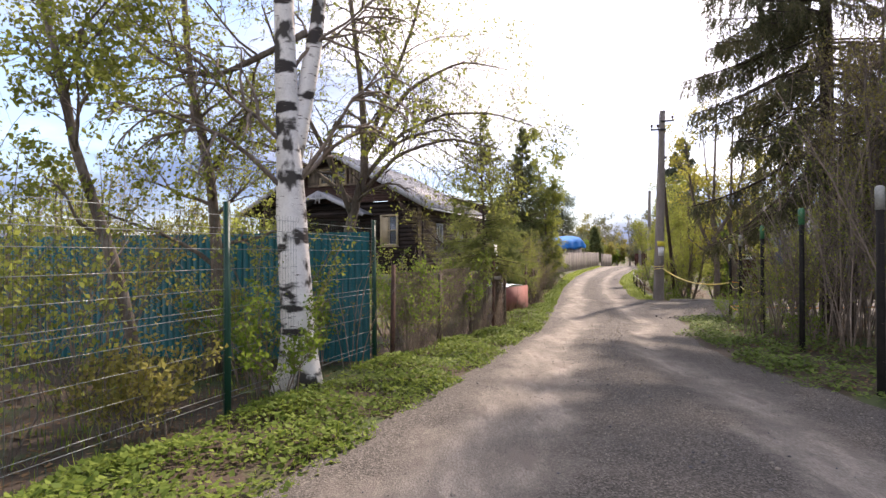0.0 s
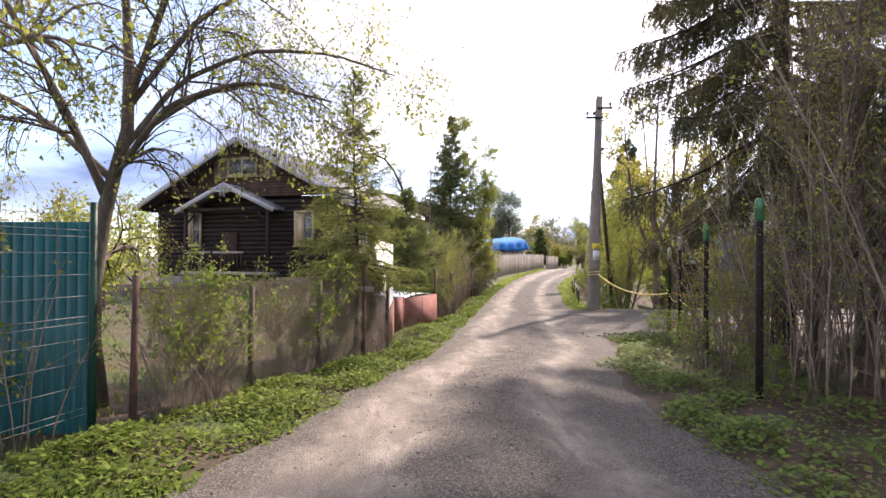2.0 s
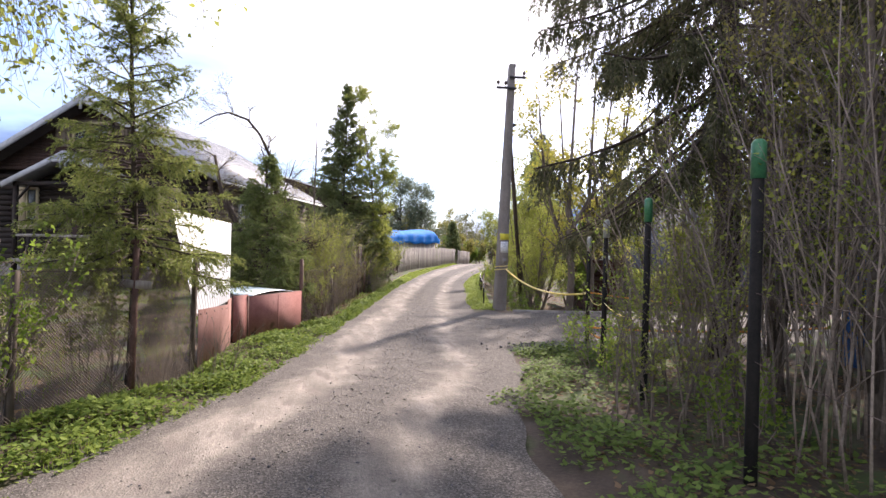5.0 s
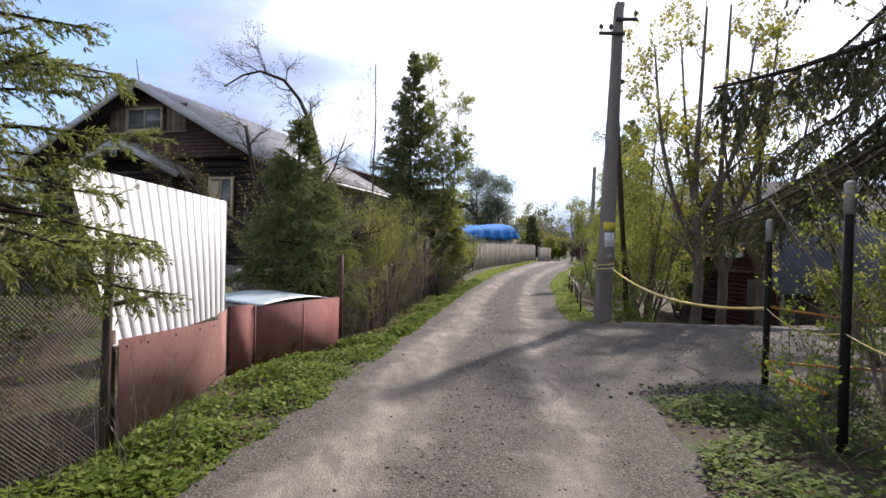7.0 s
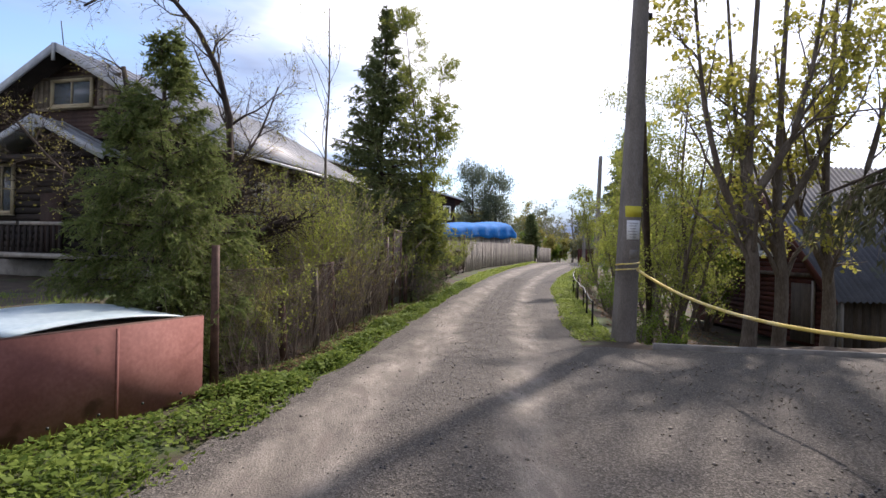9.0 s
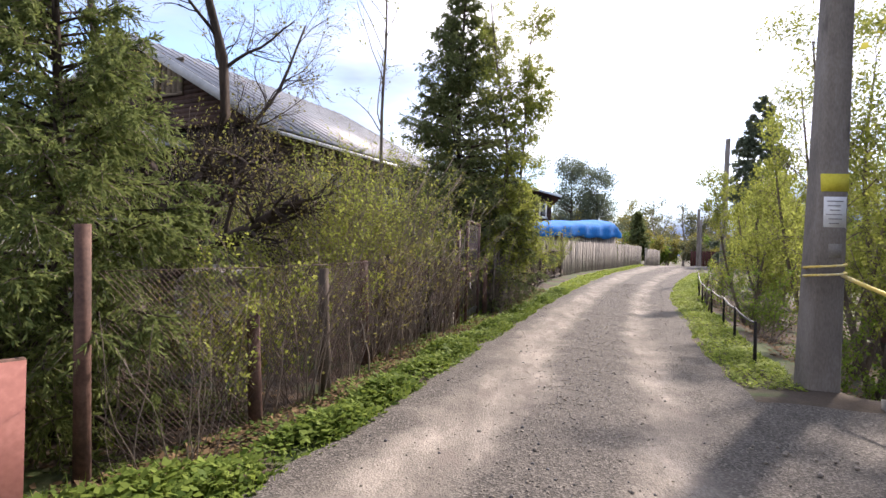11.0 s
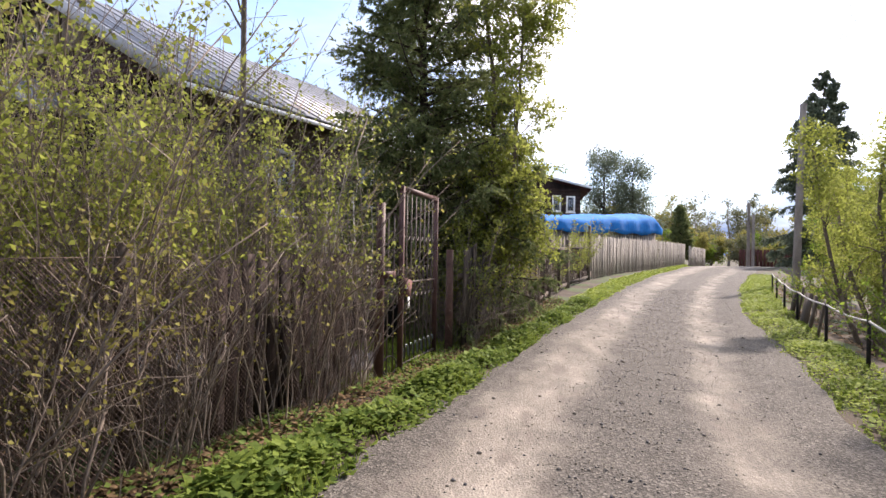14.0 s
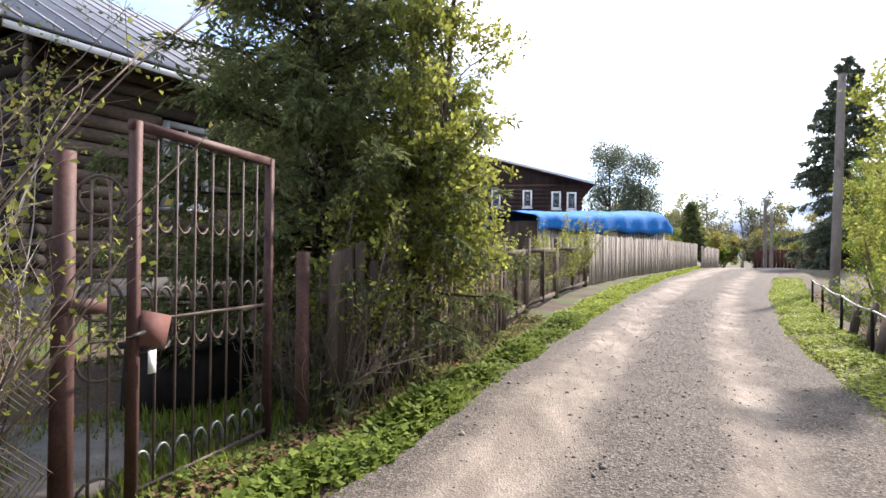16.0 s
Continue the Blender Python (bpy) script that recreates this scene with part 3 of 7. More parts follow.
TU = np.repeat(ru[None], len(ry), 0) + 0.02 * np.sin(RY * 0.7)
# wheel wear; right track weighted lower to paint in the soft shade there
track = 0.95 * np.exp(-((TU - 0.24) / 0.13) ** 2) + 0.68 * np.exp(-((TU - 0.72) / 0.1) ** 2) - 0.25 * smooth(TU, 0.82, 1.0) * (1 - smooth(RY, 10, 18))
wear_and_shade = road_ob.data.attributes.new("track", "FLOAT", "POINT")
wear_and_shade.data.foreach_set("value", track.astype(np.float32).ravel())
tagged(road_ob, "unpaved grey-brown dirt lane with worn wheel tracks", "road", kind="structure")


def yard():
    """Gravel yard that opens off the lane, up to its concrete kerb."""
    g = Geo()
    us, vs = np.linspace(0, 1, 90), np.linspace(0, 1, 26)
    U, V = np.meshgrid(us, vs)
    x0 = along(16.9 + 6.4 * V, ROAD_R) - 0.3 + 0.12 * np.sin(9 * V) + 0.06 * np.sin(23 * V)
    X = x0 + U * 9.5
    Y = 16.75 + (1 - V) * (0.3 * np.sin(1.9 * X) + 0.16 * np.sin(4.7 * X + 1)) + V * (6.55 - 1.55 * U) - (1 - V) * U * 0.4
    Z = along(Y, LEVEL) + 0.012 + 0.012 * np.sin(5 * X) * np.sin(4 * Y)
    Z[0] -= 0.1
    i = (np.arange(25)[:, None] * 90 + np.arange(89)).ravel()
    g.add(np.stack((X, Y, Z), -1), np.stack((i, i + 1, i + 91, i + 90), -1))
    tagged(part("pavement_yard", g, "road", smooth=True), "grey-brown gravel yard beside the lane", "yard", kind="structure")
    k = Geo()
    k.beam((9.35, 23.3, -0.02), (17.3, 21.65, -0.02), 0.14, 0.2)
    tagged(part("kerb", k, "concrete"), "long low concrete kerb edging the yard", "kerb", kind="structure")


yard()


# ---- fences on the west side ----
def post(name, at, top, w, material, label, group="", lean=(0, 0), sides=4, cap=None, cap_h=0.16):
    x, y = at
    z0 = float(ground_z(x, y)) - 0.15
    e = thing(name, (x, y, z0 + 0.15), label, "post", group)
    g = Geo()
    h = top - z0
    g.tubes([[(0, 0, -0.15), (lean[0] * 0.5, lean[1] * 0.5, h * 0.5 - 0.15), (lean[0], lean[1], h - 0.15)]], [[w / 2 * 1.1, w / 2, w / 2 * 0.95]], sides)
    part("shaft", g, material, e, smooth=sides > 5)
    if cap:
        c = Geo()
        c.tubes([[(lean[0], lean[1], h - 0.15 - cap_h), (lean[0], lean[1], h - 0.13), (lean[0], lean[1], h - 0.1)]], [[w * 0.62, w * 0.62, w * 0.35]], 10)
        part("cap", c, cap, e, smooth=True)
    return e


def corrugated(length, z_lo, z_hi, pitch, depth, z_lo2=None, z_hi2=None, rib=(0.72, 0.79, 0.93)):
    """Trapezoid-ribbed sheet along +x, with a back face; the edges may slope from one end to the other."""
    g = Geo()
    n = round(length / pitch)
    pitch = length / n
    xs, ds = [], []
    for k in range(n + 1):
        for f, d in ((0.0, 0), (rib[0], 0), (rib[1], 1), (rib[2], 1)) if k < n else ((0.0, 0),):
            xs.append(k * pitch + f * pitch)
            ds.append(d * depth)
    xs, ds = np.array(xs), np.array(ds)
    f = xs / xs[-1]
    lo = z_lo + ((z_lo2 if z_lo2 is not None else z_lo) - z_lo) * f
    hi = z_hi + ((z_hi2 if z_hi2 is not None else z_hi) - z_hi) * f
    m = len(xs)
    a = np.stack((xs, ds, lo), 1)
    b = np.stack((xs, ds, hi), 1)
    c, d = a + (0, 0.004, 0), b + (0, 0.004, 0)
    i = np.arange(m - 1)
    g.add(np.vstack((a, b, c, d)), np.vstack((np.stack((i, i + 1, m + i + 1, m + i), 1), np.stack((2 * m + i, 3 * m + i, 3 * m + i + 1, 2 * m + i + 1), 1), np.stack((m + i, m + i + 1, 3 * m + i + 1, 3 * m + i), 1))))
    return g


def heading(a, b):
    return math.atan2(b[1] - a[1], b[0] - a[0])


def teal_fence():
    a, b = (-9.5, 10.5), (-0.68, 9.32)
    L = math.dist(a, b)
    e = thing("sheet_metal_fence", (a[0], a[1], 0.15), "tall teal-green profiled metal sheet fence", "fence", rz=math.degrees(heading(a, b)))
    n = 8
    for k in range(n):
        s = corrugated(L / n, 0.02, 2.12, 0.115, 0.02)
        ob = part("sheet_panel", s, "teal", e)
        ob.location = (k * L / n, 0.002 * (k % 2), 0)
    for z in (0.5, 1.7):
        part("rail", Geo().beam((0, 0.05, z), (L, 0.05, z), 0.04), "dark_metal", e)


teal_fence()


def mesh_panel(L, H):
    """Welded wire panel along +x with V-folds, wires 4 mm thick."""
    g = Geo()
    xs = np.arange(0, L, 0.055)
    zs = np.array([0, 0.25, 0.28, 0.31, 0.8, 1.1, 1.13, 1.16, 1.7, 1.9, 1.93, 1.96, H])
    off = np.array([0, 0, 0.03, 0, 0, 0, 0.03, 0, 0, 0, 0.03, 0, 0])
    P = np.zeros((len(xs), len(zs), 3))
    P[..., 0], P[..., 1], P[..., 2] = xs[:, None], off[None], zs[None]
    g.tubes(P, 0.0015, 3)
    hz = np.array([0.03, 0.25, 0.31, 0.52, 0.74, 0.95, 1.1, 1.16, 1.35, 1.55, 1.75, 1.9, 1.96, H - 0.06])
    Q = np.zeros((len(hz), 2, 3))
    Q[:, 1, 0] = L
    Q[..., 2] = hz[:, None]
    return g, Geo().tubes(Q, 0.003, 4)


MESH_POSTS = [(-4.78, -3.3), (-3.73, -0.17), (-2.69, 2.97), (-1.64, 6.11), (-0.6, 9.25)]
for k, p in enumerate(MESH_POSTS):
    e = post("fence_post", p, 2.45, 0.075, "green_post", "dark green square steel post of the wire mesh fence", "mesh fence posts")
    if k:
        a = MESH_POSTS[k - 1]
        L = math.dist(a, p)
        w = thing("wire_mesh_panel", (a[0], a[1], 0.22), "dark green welded wire mesh fence panel", "fence", "mesh fence panels", rz=math.degrees(heading(a, p)))
        grid, lines = mesh_panel(L, 2.15)
        part("wire_grid", grid, "green_post", w, kind="stuff")
        part("line_wire", lines, "line_wire", w, "level wires coloured pale for glints of sun", kind="stuff")


def diamond_net(L, H, cell, r, rng, sag=0.0, wire=3):
    """Chain-link netting along +x: crossing slanted wires, slightly uneven."""
    g = Geo()
    S = []
    for sgn in (1, -1):
        for x in np.arange(-H, L + H, cell):
            x0, x1 = (x, x + H) if sgn > 0 else (x + H, x)
            pts = []
            for f in np.linspace(0, 1, 5):
                xx = x0 + (x1 - x0) * f
                pts.append((xx, f * H))
            pts = [p for p in pts if -0.02 <= p[0] <= L + 0.02]
            if len(pts) < 2:
                continue
            a, b = pts[0], pts[-1]
            S.append([(a[0] + (b[0] - a[0]) * f, 0.03 * math.sin(3 * (a[0] + (b[0] - a[0]) * f)) * sag + 0.004 * sgn, a[1] + (b[1] - a[1]) * f) for f in np.linspace(0, 1, 4)])
    g.tubes(np.array(S), r, wire)
    return g


def net_fence():
    """Brown shade netting hung on slim posts, slack between them."""
    pts = [(-0.35, 9.5), (0.35, 11.1), (0.98, 12.6), (1.57, 13.9), (1.95, 15.1)]
    labels = ["slim rust-brown steel fence post", "grey wooden stake in the netting fence", "grey wooden stake in the netting fence", "rust-brown steel post with a short wooden crosspiece", "dark wooden post beside the metal sheets"]
    tops = [1.75, 1.55, 1.55, 1.86, 1.75]
    for p, t, lb in zip(pts, tops, labels):
        e = post("fence_post", p, t, 0.075, "rust_post" if "steel" in lb else "brown_wood", lb, "netting fence posts", lean=(0.03, 0.0))
        if "crosspiece" in lb:
            part("crosspiece", Geo().beam((-0.18, 0.03, 1.25), (0.2, -0.03, 1.23), 0.05, 0.09), "gray_wood", e)
            part("crosspiece", Geo().beam((-0.1, 0.0, 1.72), (0.12, 0.0, 1.72), 0.04, 0.05), "rust_post", e)
    rng = np.random.default_rng(3)
    for k in range(4):
        a, b = pts[k], pts[k + 1]
        L = math.dist(a, b)
        e = thing("netting_panel", (a[0], a[1], float(ground_z(*a)) - 0.02), "slack brown shade netting hung on a fence" if k < 3 else "torn brown netting beside metal sheets", "fence netting", "netting panels", rz=math.degrees(heading(a, b)))
        part("net", diamond_net(L, 1.42, 0.034, 0.0043, rng, 1.0), "net", e, kind="stuff")
        part("wire", Geo().tubes([[(0, 0, 1.42), (L / 2, 0, 1.39), (L, 0, 1.42)]], 0.004, 4), "dark_wire", e)


net_fence()


def metal_panel():
    """White ribbed sheet standing askew above a faded red flat one; its free end leans back from the lane."""
    a, b = (2.0, 15.2), (2.02, 17.9)
    L = math.dist(a, b)
    e = thing("sheet_fence", (a[0], a[1], 0.0), "askew white ribbed metal sheet above faded red flat sheet", "fence panel", rz=math.degrees(heading(a, b)))
    g = corrugated(L, 0.84, 2.29, 0.165, 0.035, 0.82, 2.23, (0.86, 0.89, 0.96))
    for v in g.v:
        f = np.clip((v[:, 2] - 0.84) / 1.4, 0, 1) * (1 - v[:, 0] / L)
        v[:, 1] += 0.3 * f + 0.02
        v[:, 0] -= 0.16 * f
    part("upper_sheet", g, "white_sheet", e, "white ribbed sheet with dark rib shadows")
    g = Geo()
    g.add([(0, -0.012, -0.08), (L, -0.012, -0.12), (L, -0.012, 0.87), (L - 0.34, -0.012, 0.85), (L - 0.36, -0.012, 0.78), (0, -0.012, 0.93), (0, -0.006, -0.08), (L, -0.006, -0.12), (L, -0.006, 0.87), (L - 0.34, -0.006, 0.85), (L - 0.36, -0.006, 0.78), (0, -0.006, 0.93)],
          [(0, 1, 4, 5), (1, 2, 3, 4), (11, 10, 7, 6), (10, 9, 8, 7), (0, 6, 7, 1), (1, 7, 8, 2), (2, 8, 9, 3), (3, 9, 10, 4), (4, 10, 11, 5), (5, 11, 6, 0)])
    part("lower_sheet", g, "pink_sheet", e, "faded pinkish red flat sheet")
    for x, z in ((0.12, 0.86), (0.5, 0.83), (1.1, 0.8), (1.75, 0.76), (2.2, 0.73), (0.15, 0.1), (2.5, 0.08)):
        part("bolt", Geo().tubes([[(x, -0.012, z), (x, -0.02, z)]], 0.012, 6), "wire", e)
    for x in (0.0, L):
        part("upright", Geo().beam((x, 0.06, -0.1), (x, 0.06, 1.0 if x == 0 else 1.9), 0.06), "rust_post", e)
    part("rail", Geo().beam((0, 0.1, 1.2), (L, 0.07, 1.2), 0.04), "brown_wood", e)


metal_panel()


def red_gate():
    a, b = (2.06, 17.92), (3.2, 19.98)
    L = math.dist(a, b)
    e = thing("sheet_metal_gate", (a[0], a[1], 0.0), "closed low oxide-red sheet metal gate", "gate", rz=math.degrees(heading(a, b)))
    for name, x0, x1, z1, m in (("narrow_leaf", 0.0, 0.42, 0.9, "red_gate"), ("wide_leaf", 0.44, L, 0.86, "red_gate")):
        g = Geo()
        g.box(((x0 + x1) / 2, -0.004, 0.04 + (z1 - 0.04) / 2), (x1 - x0, 0.006, z1 - 0.06))
        leaf = part(name, g, m, e)
        f = Geo()
        f.beam((x0 + 0.02, 0.02, 0.02), (x0 + 0.02, 0.02, z1), 0.04)
        f.beam((x1 - 0.02, 0.02, 0.02), (x1 - 0.02, 0.02, z1), 0.04)
        f.beam((x0, 0.02, z1 - 0.02), (x1, 0.02, z1 - 0.02), 0.04)
        f.beam((x0, 0.02, 0.05), (x1, 0.02, 0.05), 0.04)
        part("leaf_rim", f, "rust_post", leaf)
    part("seam", Geo().box((1.45, -0.01, 0.43), (0.03, 0.006, 0.8)), "red_gate", e)
    part("seam", Geo().box((0.43, -0.012, 0.45), (0.035, 0.008, 0.86)), "rust_post", e)
    for x in (0.55, 0.9, 1.3, 1.7, 2.1):
        part("bolt", Geo().box((x, -0.01, 0.14), (0.02, 0.008, 0.02)), "wire", e)
    post("fence_post", (3.18, 20.42), 1.55, 0.09, "rust_post", "rusty brown steel post beside the red gate", lean=(0.0, -0.05), sides=8)
    # curved bluish sheet that covers a heap behind the gate
    c = thing("curved_roof_sheet", (2.67, 19.24, 0.0), "slightly domed bluish plastic sheet over a low bin", "cover", rz=math.degrees(heading(a, b)))
    g = Geo()
    us, vs = np.linspace(-1, 1, 15), np.linspace(0, 1.0, 6)
    U, V = np.meshgrid(us, vs)
    g.add(np.stack((U * 0.78, V, 0.85 + 0.06 * (1 - U ** 2) + 0.05 * V), -1), [(r * 15 + k, r * 15 + k + 1, r * 15 + k + 16, r * 15 + k + 15) for r in range(5) for k in range(14)])
    ob = part("sheet", g, "plastic", c, smooth=True)
    ob.modifiers.new("thickness", "SOLIDIFY").thickness = 0.012
    part("bin", Geo().box((0, 0.5, 0.415), (1.45, 0.85, 0.83)), "gray_wood", c)


red_gate()


def chain_link():
    pts = [(3.2, 20.5), (3.66, 21.7), (3.93, 22.65), (4.0, 24.0), (4.05, 25.2)]
    rng = np.random.default_rng(4)
    for k in range(len(pts)):
        if k:
            post("fence_post", pts[k], (0, 0.9, 1.24, 1.3, 1.35)[k], 0.11, "brown_wood" if k % 2 == 0 else "rust_post", "weathered wooden post of the chain-link fence" if k % 2 == 0 else "thin rusty post of the chain-link fence", "chain-link posts", lean=(-0.06, 0.02), sides=7)
        if k < len(pts) - 1:
            a, b = pts[k], pts[k + 1]
            L = math.dist(a, b)
            e = thing("chain_link_panel", (a[0], a[1], float(ground_z(*a)) - 0.02), "rusty brown chain-link fence netting", "fence netting", "chain-link panels", rz=math.degrees(heading(a, b)))
            part("net", diamond_net(L, 1.28, 0.042, 0.0026, rng, 0.8), "dark_wire", e, kind="stuff")
            part("wire", Geo().tubes([[(0, 0, 1.28), (L, 0, 1.28)]], 0.003, 4), "dark_wire", e)


chain_link()


def board_fence(pts, z_top, material, label, width=0.12, gap=0.015, rng=None, tilt=0.02, group="", jag=0.06, skip=0.0):
    """Upright boards nailed to two rails along a line of points; each board is a piece of its own."""
    rng = rng or np.random.default_rng(11)
    made = []
    for k in range(len(pts) - 1):
        a, b = pts[k], pts[k + 1]
        L = math.dist(a, b)
        z0 = float(ground_z(*a))
        e = thing("board_fence", (a[0], a[1], z0), label, "fence", group, rz=math.degrees(heading(a, b)))
        rise = float(ground_z(*b)) - z0
        for z in (0.35, z_top - 0.35):
            part("rail", Geo().beam((0, 0.03, z), (L, 0.03, z + rise), 0.05, 0.08), material, e)
        meshes = []
        for v in range(5):
            h = z_top + rng.uniform(-jag, jag)
            w = width * rng.uniform(0.88, 1.08)
            g = Geo()
            g.add([(-w / 2, -0.008, 0), (w / 2, -0.008, 0), (w / 2, 0.008, 0), (-w / 2, 0.008, 0), (-w / 2, -0.008, h - 0.03 * (v % 2)), (w / 2, -0.008, h), (w / 2, 0.008, h), (-w / 2, 0.008, h - 0.03 * (v % 2))],
                  [(0, 1, 5, 4), (1, 2, 6, 5), (2, 3, 7, 6), (3, 0, 4, 7), (4, 5, 6, 7), (3, 2, 1, 0)])
            me = g.mesh("board")
            me.materials.append(M[material])
            meshes.append(me)
        x = width / 2
        while x < L:
            if rng.random() >= skip:
                ob = new("board", meshes[int(rng.integers(5))])
                ob.parent = e
                ob.matrix_local = pose(x, rng.uniform(-0.008, 0.008) - 0.012, rise * x / L + rng.uniform(0, 0.05), rng.normal() * tilt * 25, rng.normal() * tilt * 45, 0)
            x += width + gap * rng.uniform(0.3, 2.2)
        made.append(e)
    return made


board_fence([(4.14, 25.9), (4.5, 27.7)], 1.2, "rust_board", "uneven dark red-brown board fence", 0.13, 0.02, np.random.default_rng(21), 0.012, "old board fence sections", 0.05)
board_fence([(5.42, 29.65), (5.95, 32.1), (6.43, 34.2)], 1.3, "brown_wood", "leaning grey-brown weathered board fence", 0.13, 0.02, np.random.default_rng(22), 0.04, "old board fence sections", 0.12)
board_fence([(8.55, 44.0), (10.6, 50.0), (12.9, 55.5), (15.4, 61.5), (17.6, 66.5)], 1.62, "gray_wood", "grey weathered picket fence of upright boards", 0.115, 0.03, np.random.default_rng(23), 0.012, "grey picket fence sections", 0.04)
board_fence([(18.4, 68.5), (21.5, 75.0)], 1.5, "gray_wood", "far grey board fence beside the lane", 0.2, 0.02, np.random.default_rng(24), 0.01, "grey picket fence sections", 0.03)


def wire_gap():
    """Grey wood frames with wire between the two board fences."""
    pts = [(6.45, 34.3), (6.75, 36.6), (7.4, 39.5), (8.4, 43.6)]
    for k, p in enumerate(pts):
        post("fence_post", p, float(ground_z(*p)) + (1.45 if k != 3 else 2.0), 0.12, "brown_wood", "grey-brown weathered wooden gate post", "wooden gate posts", lean=(0.04 * (k % 2), 0))
    for k in range(3):
        a, b = pts[k], pts[k + 1]
        L = math.dist(a, b)
        e = thing("garden_gate", (a[0], a[1], float(ground_z(*a))), "grey wooden frame gate filled with wire netting", "gate", "frame gates", rz=math.degrees(heading(a, b)))
        for c, d in (((0.1, 0, 0.15), (L - 0.1, 0, 0.2)), ((0.1, 0, 1.2), (L - 0.1, 0, 1.25)), ((0.12, 0, 0.1), (0.12, 0, 1.25)), ((L - 0.12, 0, 0.1), (L - 0.12, 0, 1.3)), ((L / 2, 0, 0.1), (L / 2, 0, 1.25))):
            part("frame_bar", Geo().beam(c, d, 0.05, 0.09), "brown_wood", e)
        net = part("net", diamond_net(L - 0.2, 1.0, 0.1, 0.004, RNG), "dark_wire", e, kind="stuff")
        net.location = (0.1, 0, 0.18)


wire_gap()


# ---- plants: kinds ----
def tree(name, at, label, trunks, bark, leaf, seed, l1, l2, l3, per=4, size=0.05, hang=0.3, sides=8, category="tree", group="", spread=0.03, also=0, aspect=0.62, lite=False):
    """trunks: (points, radius at the foot, at the tip). l1, l2, l3: (count, from, to, length, angle, up, fall) for limbs, branches, twigs."""
    rng = np.random.default_rng(seed)
    x, y = at
    e = thing(name, (x, y, float(ground_z(x, y)) - 0.05), label, category, group)
    g = Geo()
    Ps, Rs = [], []
    for pts, r0, r1 in trunks:
        P = limb(pts, 11)
        R = np.linspace(r0, r1, 11) * (1 + 0.06 * np.sin(np.arange(11) * 2.1 + seed))
        if P[0, 2] < 0.1:
            R[0] *= 1.35
        Ps.append(P)
        Rs.append(R)
    P0, R0 = np.array(Ps), np.array(Rs)
    g.tubes(P0, R0, sides)

    def level(P, R, spec, k, wiggle, thick=0.5):
        n, t0, t1, length, ang, up, fall = spec
        return sprout(P, R, n, t0, t1, length, ang, up, wiggle, k, rng, 0.3, thick, fall)

    P1, R1 = level(P0, R0, l1, 7, 0.14, 0.42)
    if bark != "birch":
        g.tubes(P1, R1, 4 if lite else 6)
    part("trunk", g, bark, e, smooth=True)
    P2, R2 = level(P1, R1, l2, 4 if lite else 6, 0.18)
    b = Geo().tubes(P2, R2, 3 if lite else 4)
    if bark == "birch":
        b.tubes(P1, R1 * 0.45, 6)
    last = P2
    if l3:
        P3, R3 = level(P2, R2, l3, 3 if lite else 4, 0.2)
        b.tubes(P3[::4], R3[::4], 3) if lite else b.tubes(P3, R3, 3)
        last = P3
    part("branchwork", b, "twig" if bark != "bark_dark" and name != "apple_tree" else "bark_dark", e, kind="stuff")
    if leaf and per:
        c = Geo().rhombs(*leaves_on(last, per, size, rng, hang=hang, spread=spread, aspect=aspect))
        if also:
            c.rhombs(*leaves_on(P2, also, size, rng, hang=hang, spread=spread))
        part("crown", c, leaf, e, kind="stuff")
    return e


def shrub(at, label, seed, n=14, h=1.8, lean=0.35, stem="twig", leaf="leaf", per=3, size=0.045, twigs=5, r=0.009, name="shrub", category="shrub", group="", foot=0.25, t0=0.25, twig_len=0.45, arch=0.12, z=None):
    """Many stems from one foot, side twigs, and leaves if it has any."""
    rng = np.random.default_rng(seed)
    x, y = at
    e = thing(name, (x, y, float(ground_z(x, y)) - 0.03 if z is None else z), label, category, group)
    a = rng.uniform(0, 2 * np.pi, n)
    f = foot * np.sqrt(rng.random(n))
    base = np.stack((f * np.cos(a), f * np.sin(a), np.zeros(n)), 1)
    d = unit(np.stack((np.cos(a) * lean * rng.random(n), np.sin(a) * lean * rng.random(n), np.ones(n)), 1))
    H = h * rng.uniform(0.55, 1.1, n)
    out = [base]
    for j in range(1, 7):
        d = unit(d + rng.normal(size=(n, 3)) * arch + np.array([0, 0, -0.04]))
        out.append(out[-1] + d * (H / 6)[:, None])
    P = np.stack(out, 1)
    R = (r * rng.uniform(0.6, 1.3, n))[:, None] * np.linspace(1, 0.35, 7)[None]
    g = Geo().tubes(P, R, 4)
    P2, R2 = sprout(P, R, twigs, t0, 0.98, twig_len * h / 1.8, 0.6, 0.25, 0.2, 3, rng, 0.4, 0.55)
    g.tubes(P2, R2, 3)
    part("stem_growth", g, stem, e, kind="stuff")
    if leaf and per:
        c = Geo().rhombs(*leaves_on(P2, per, size, rng, hang=0.1))
        part("foliage", c, leaf, e, kind="stuff")
    return e


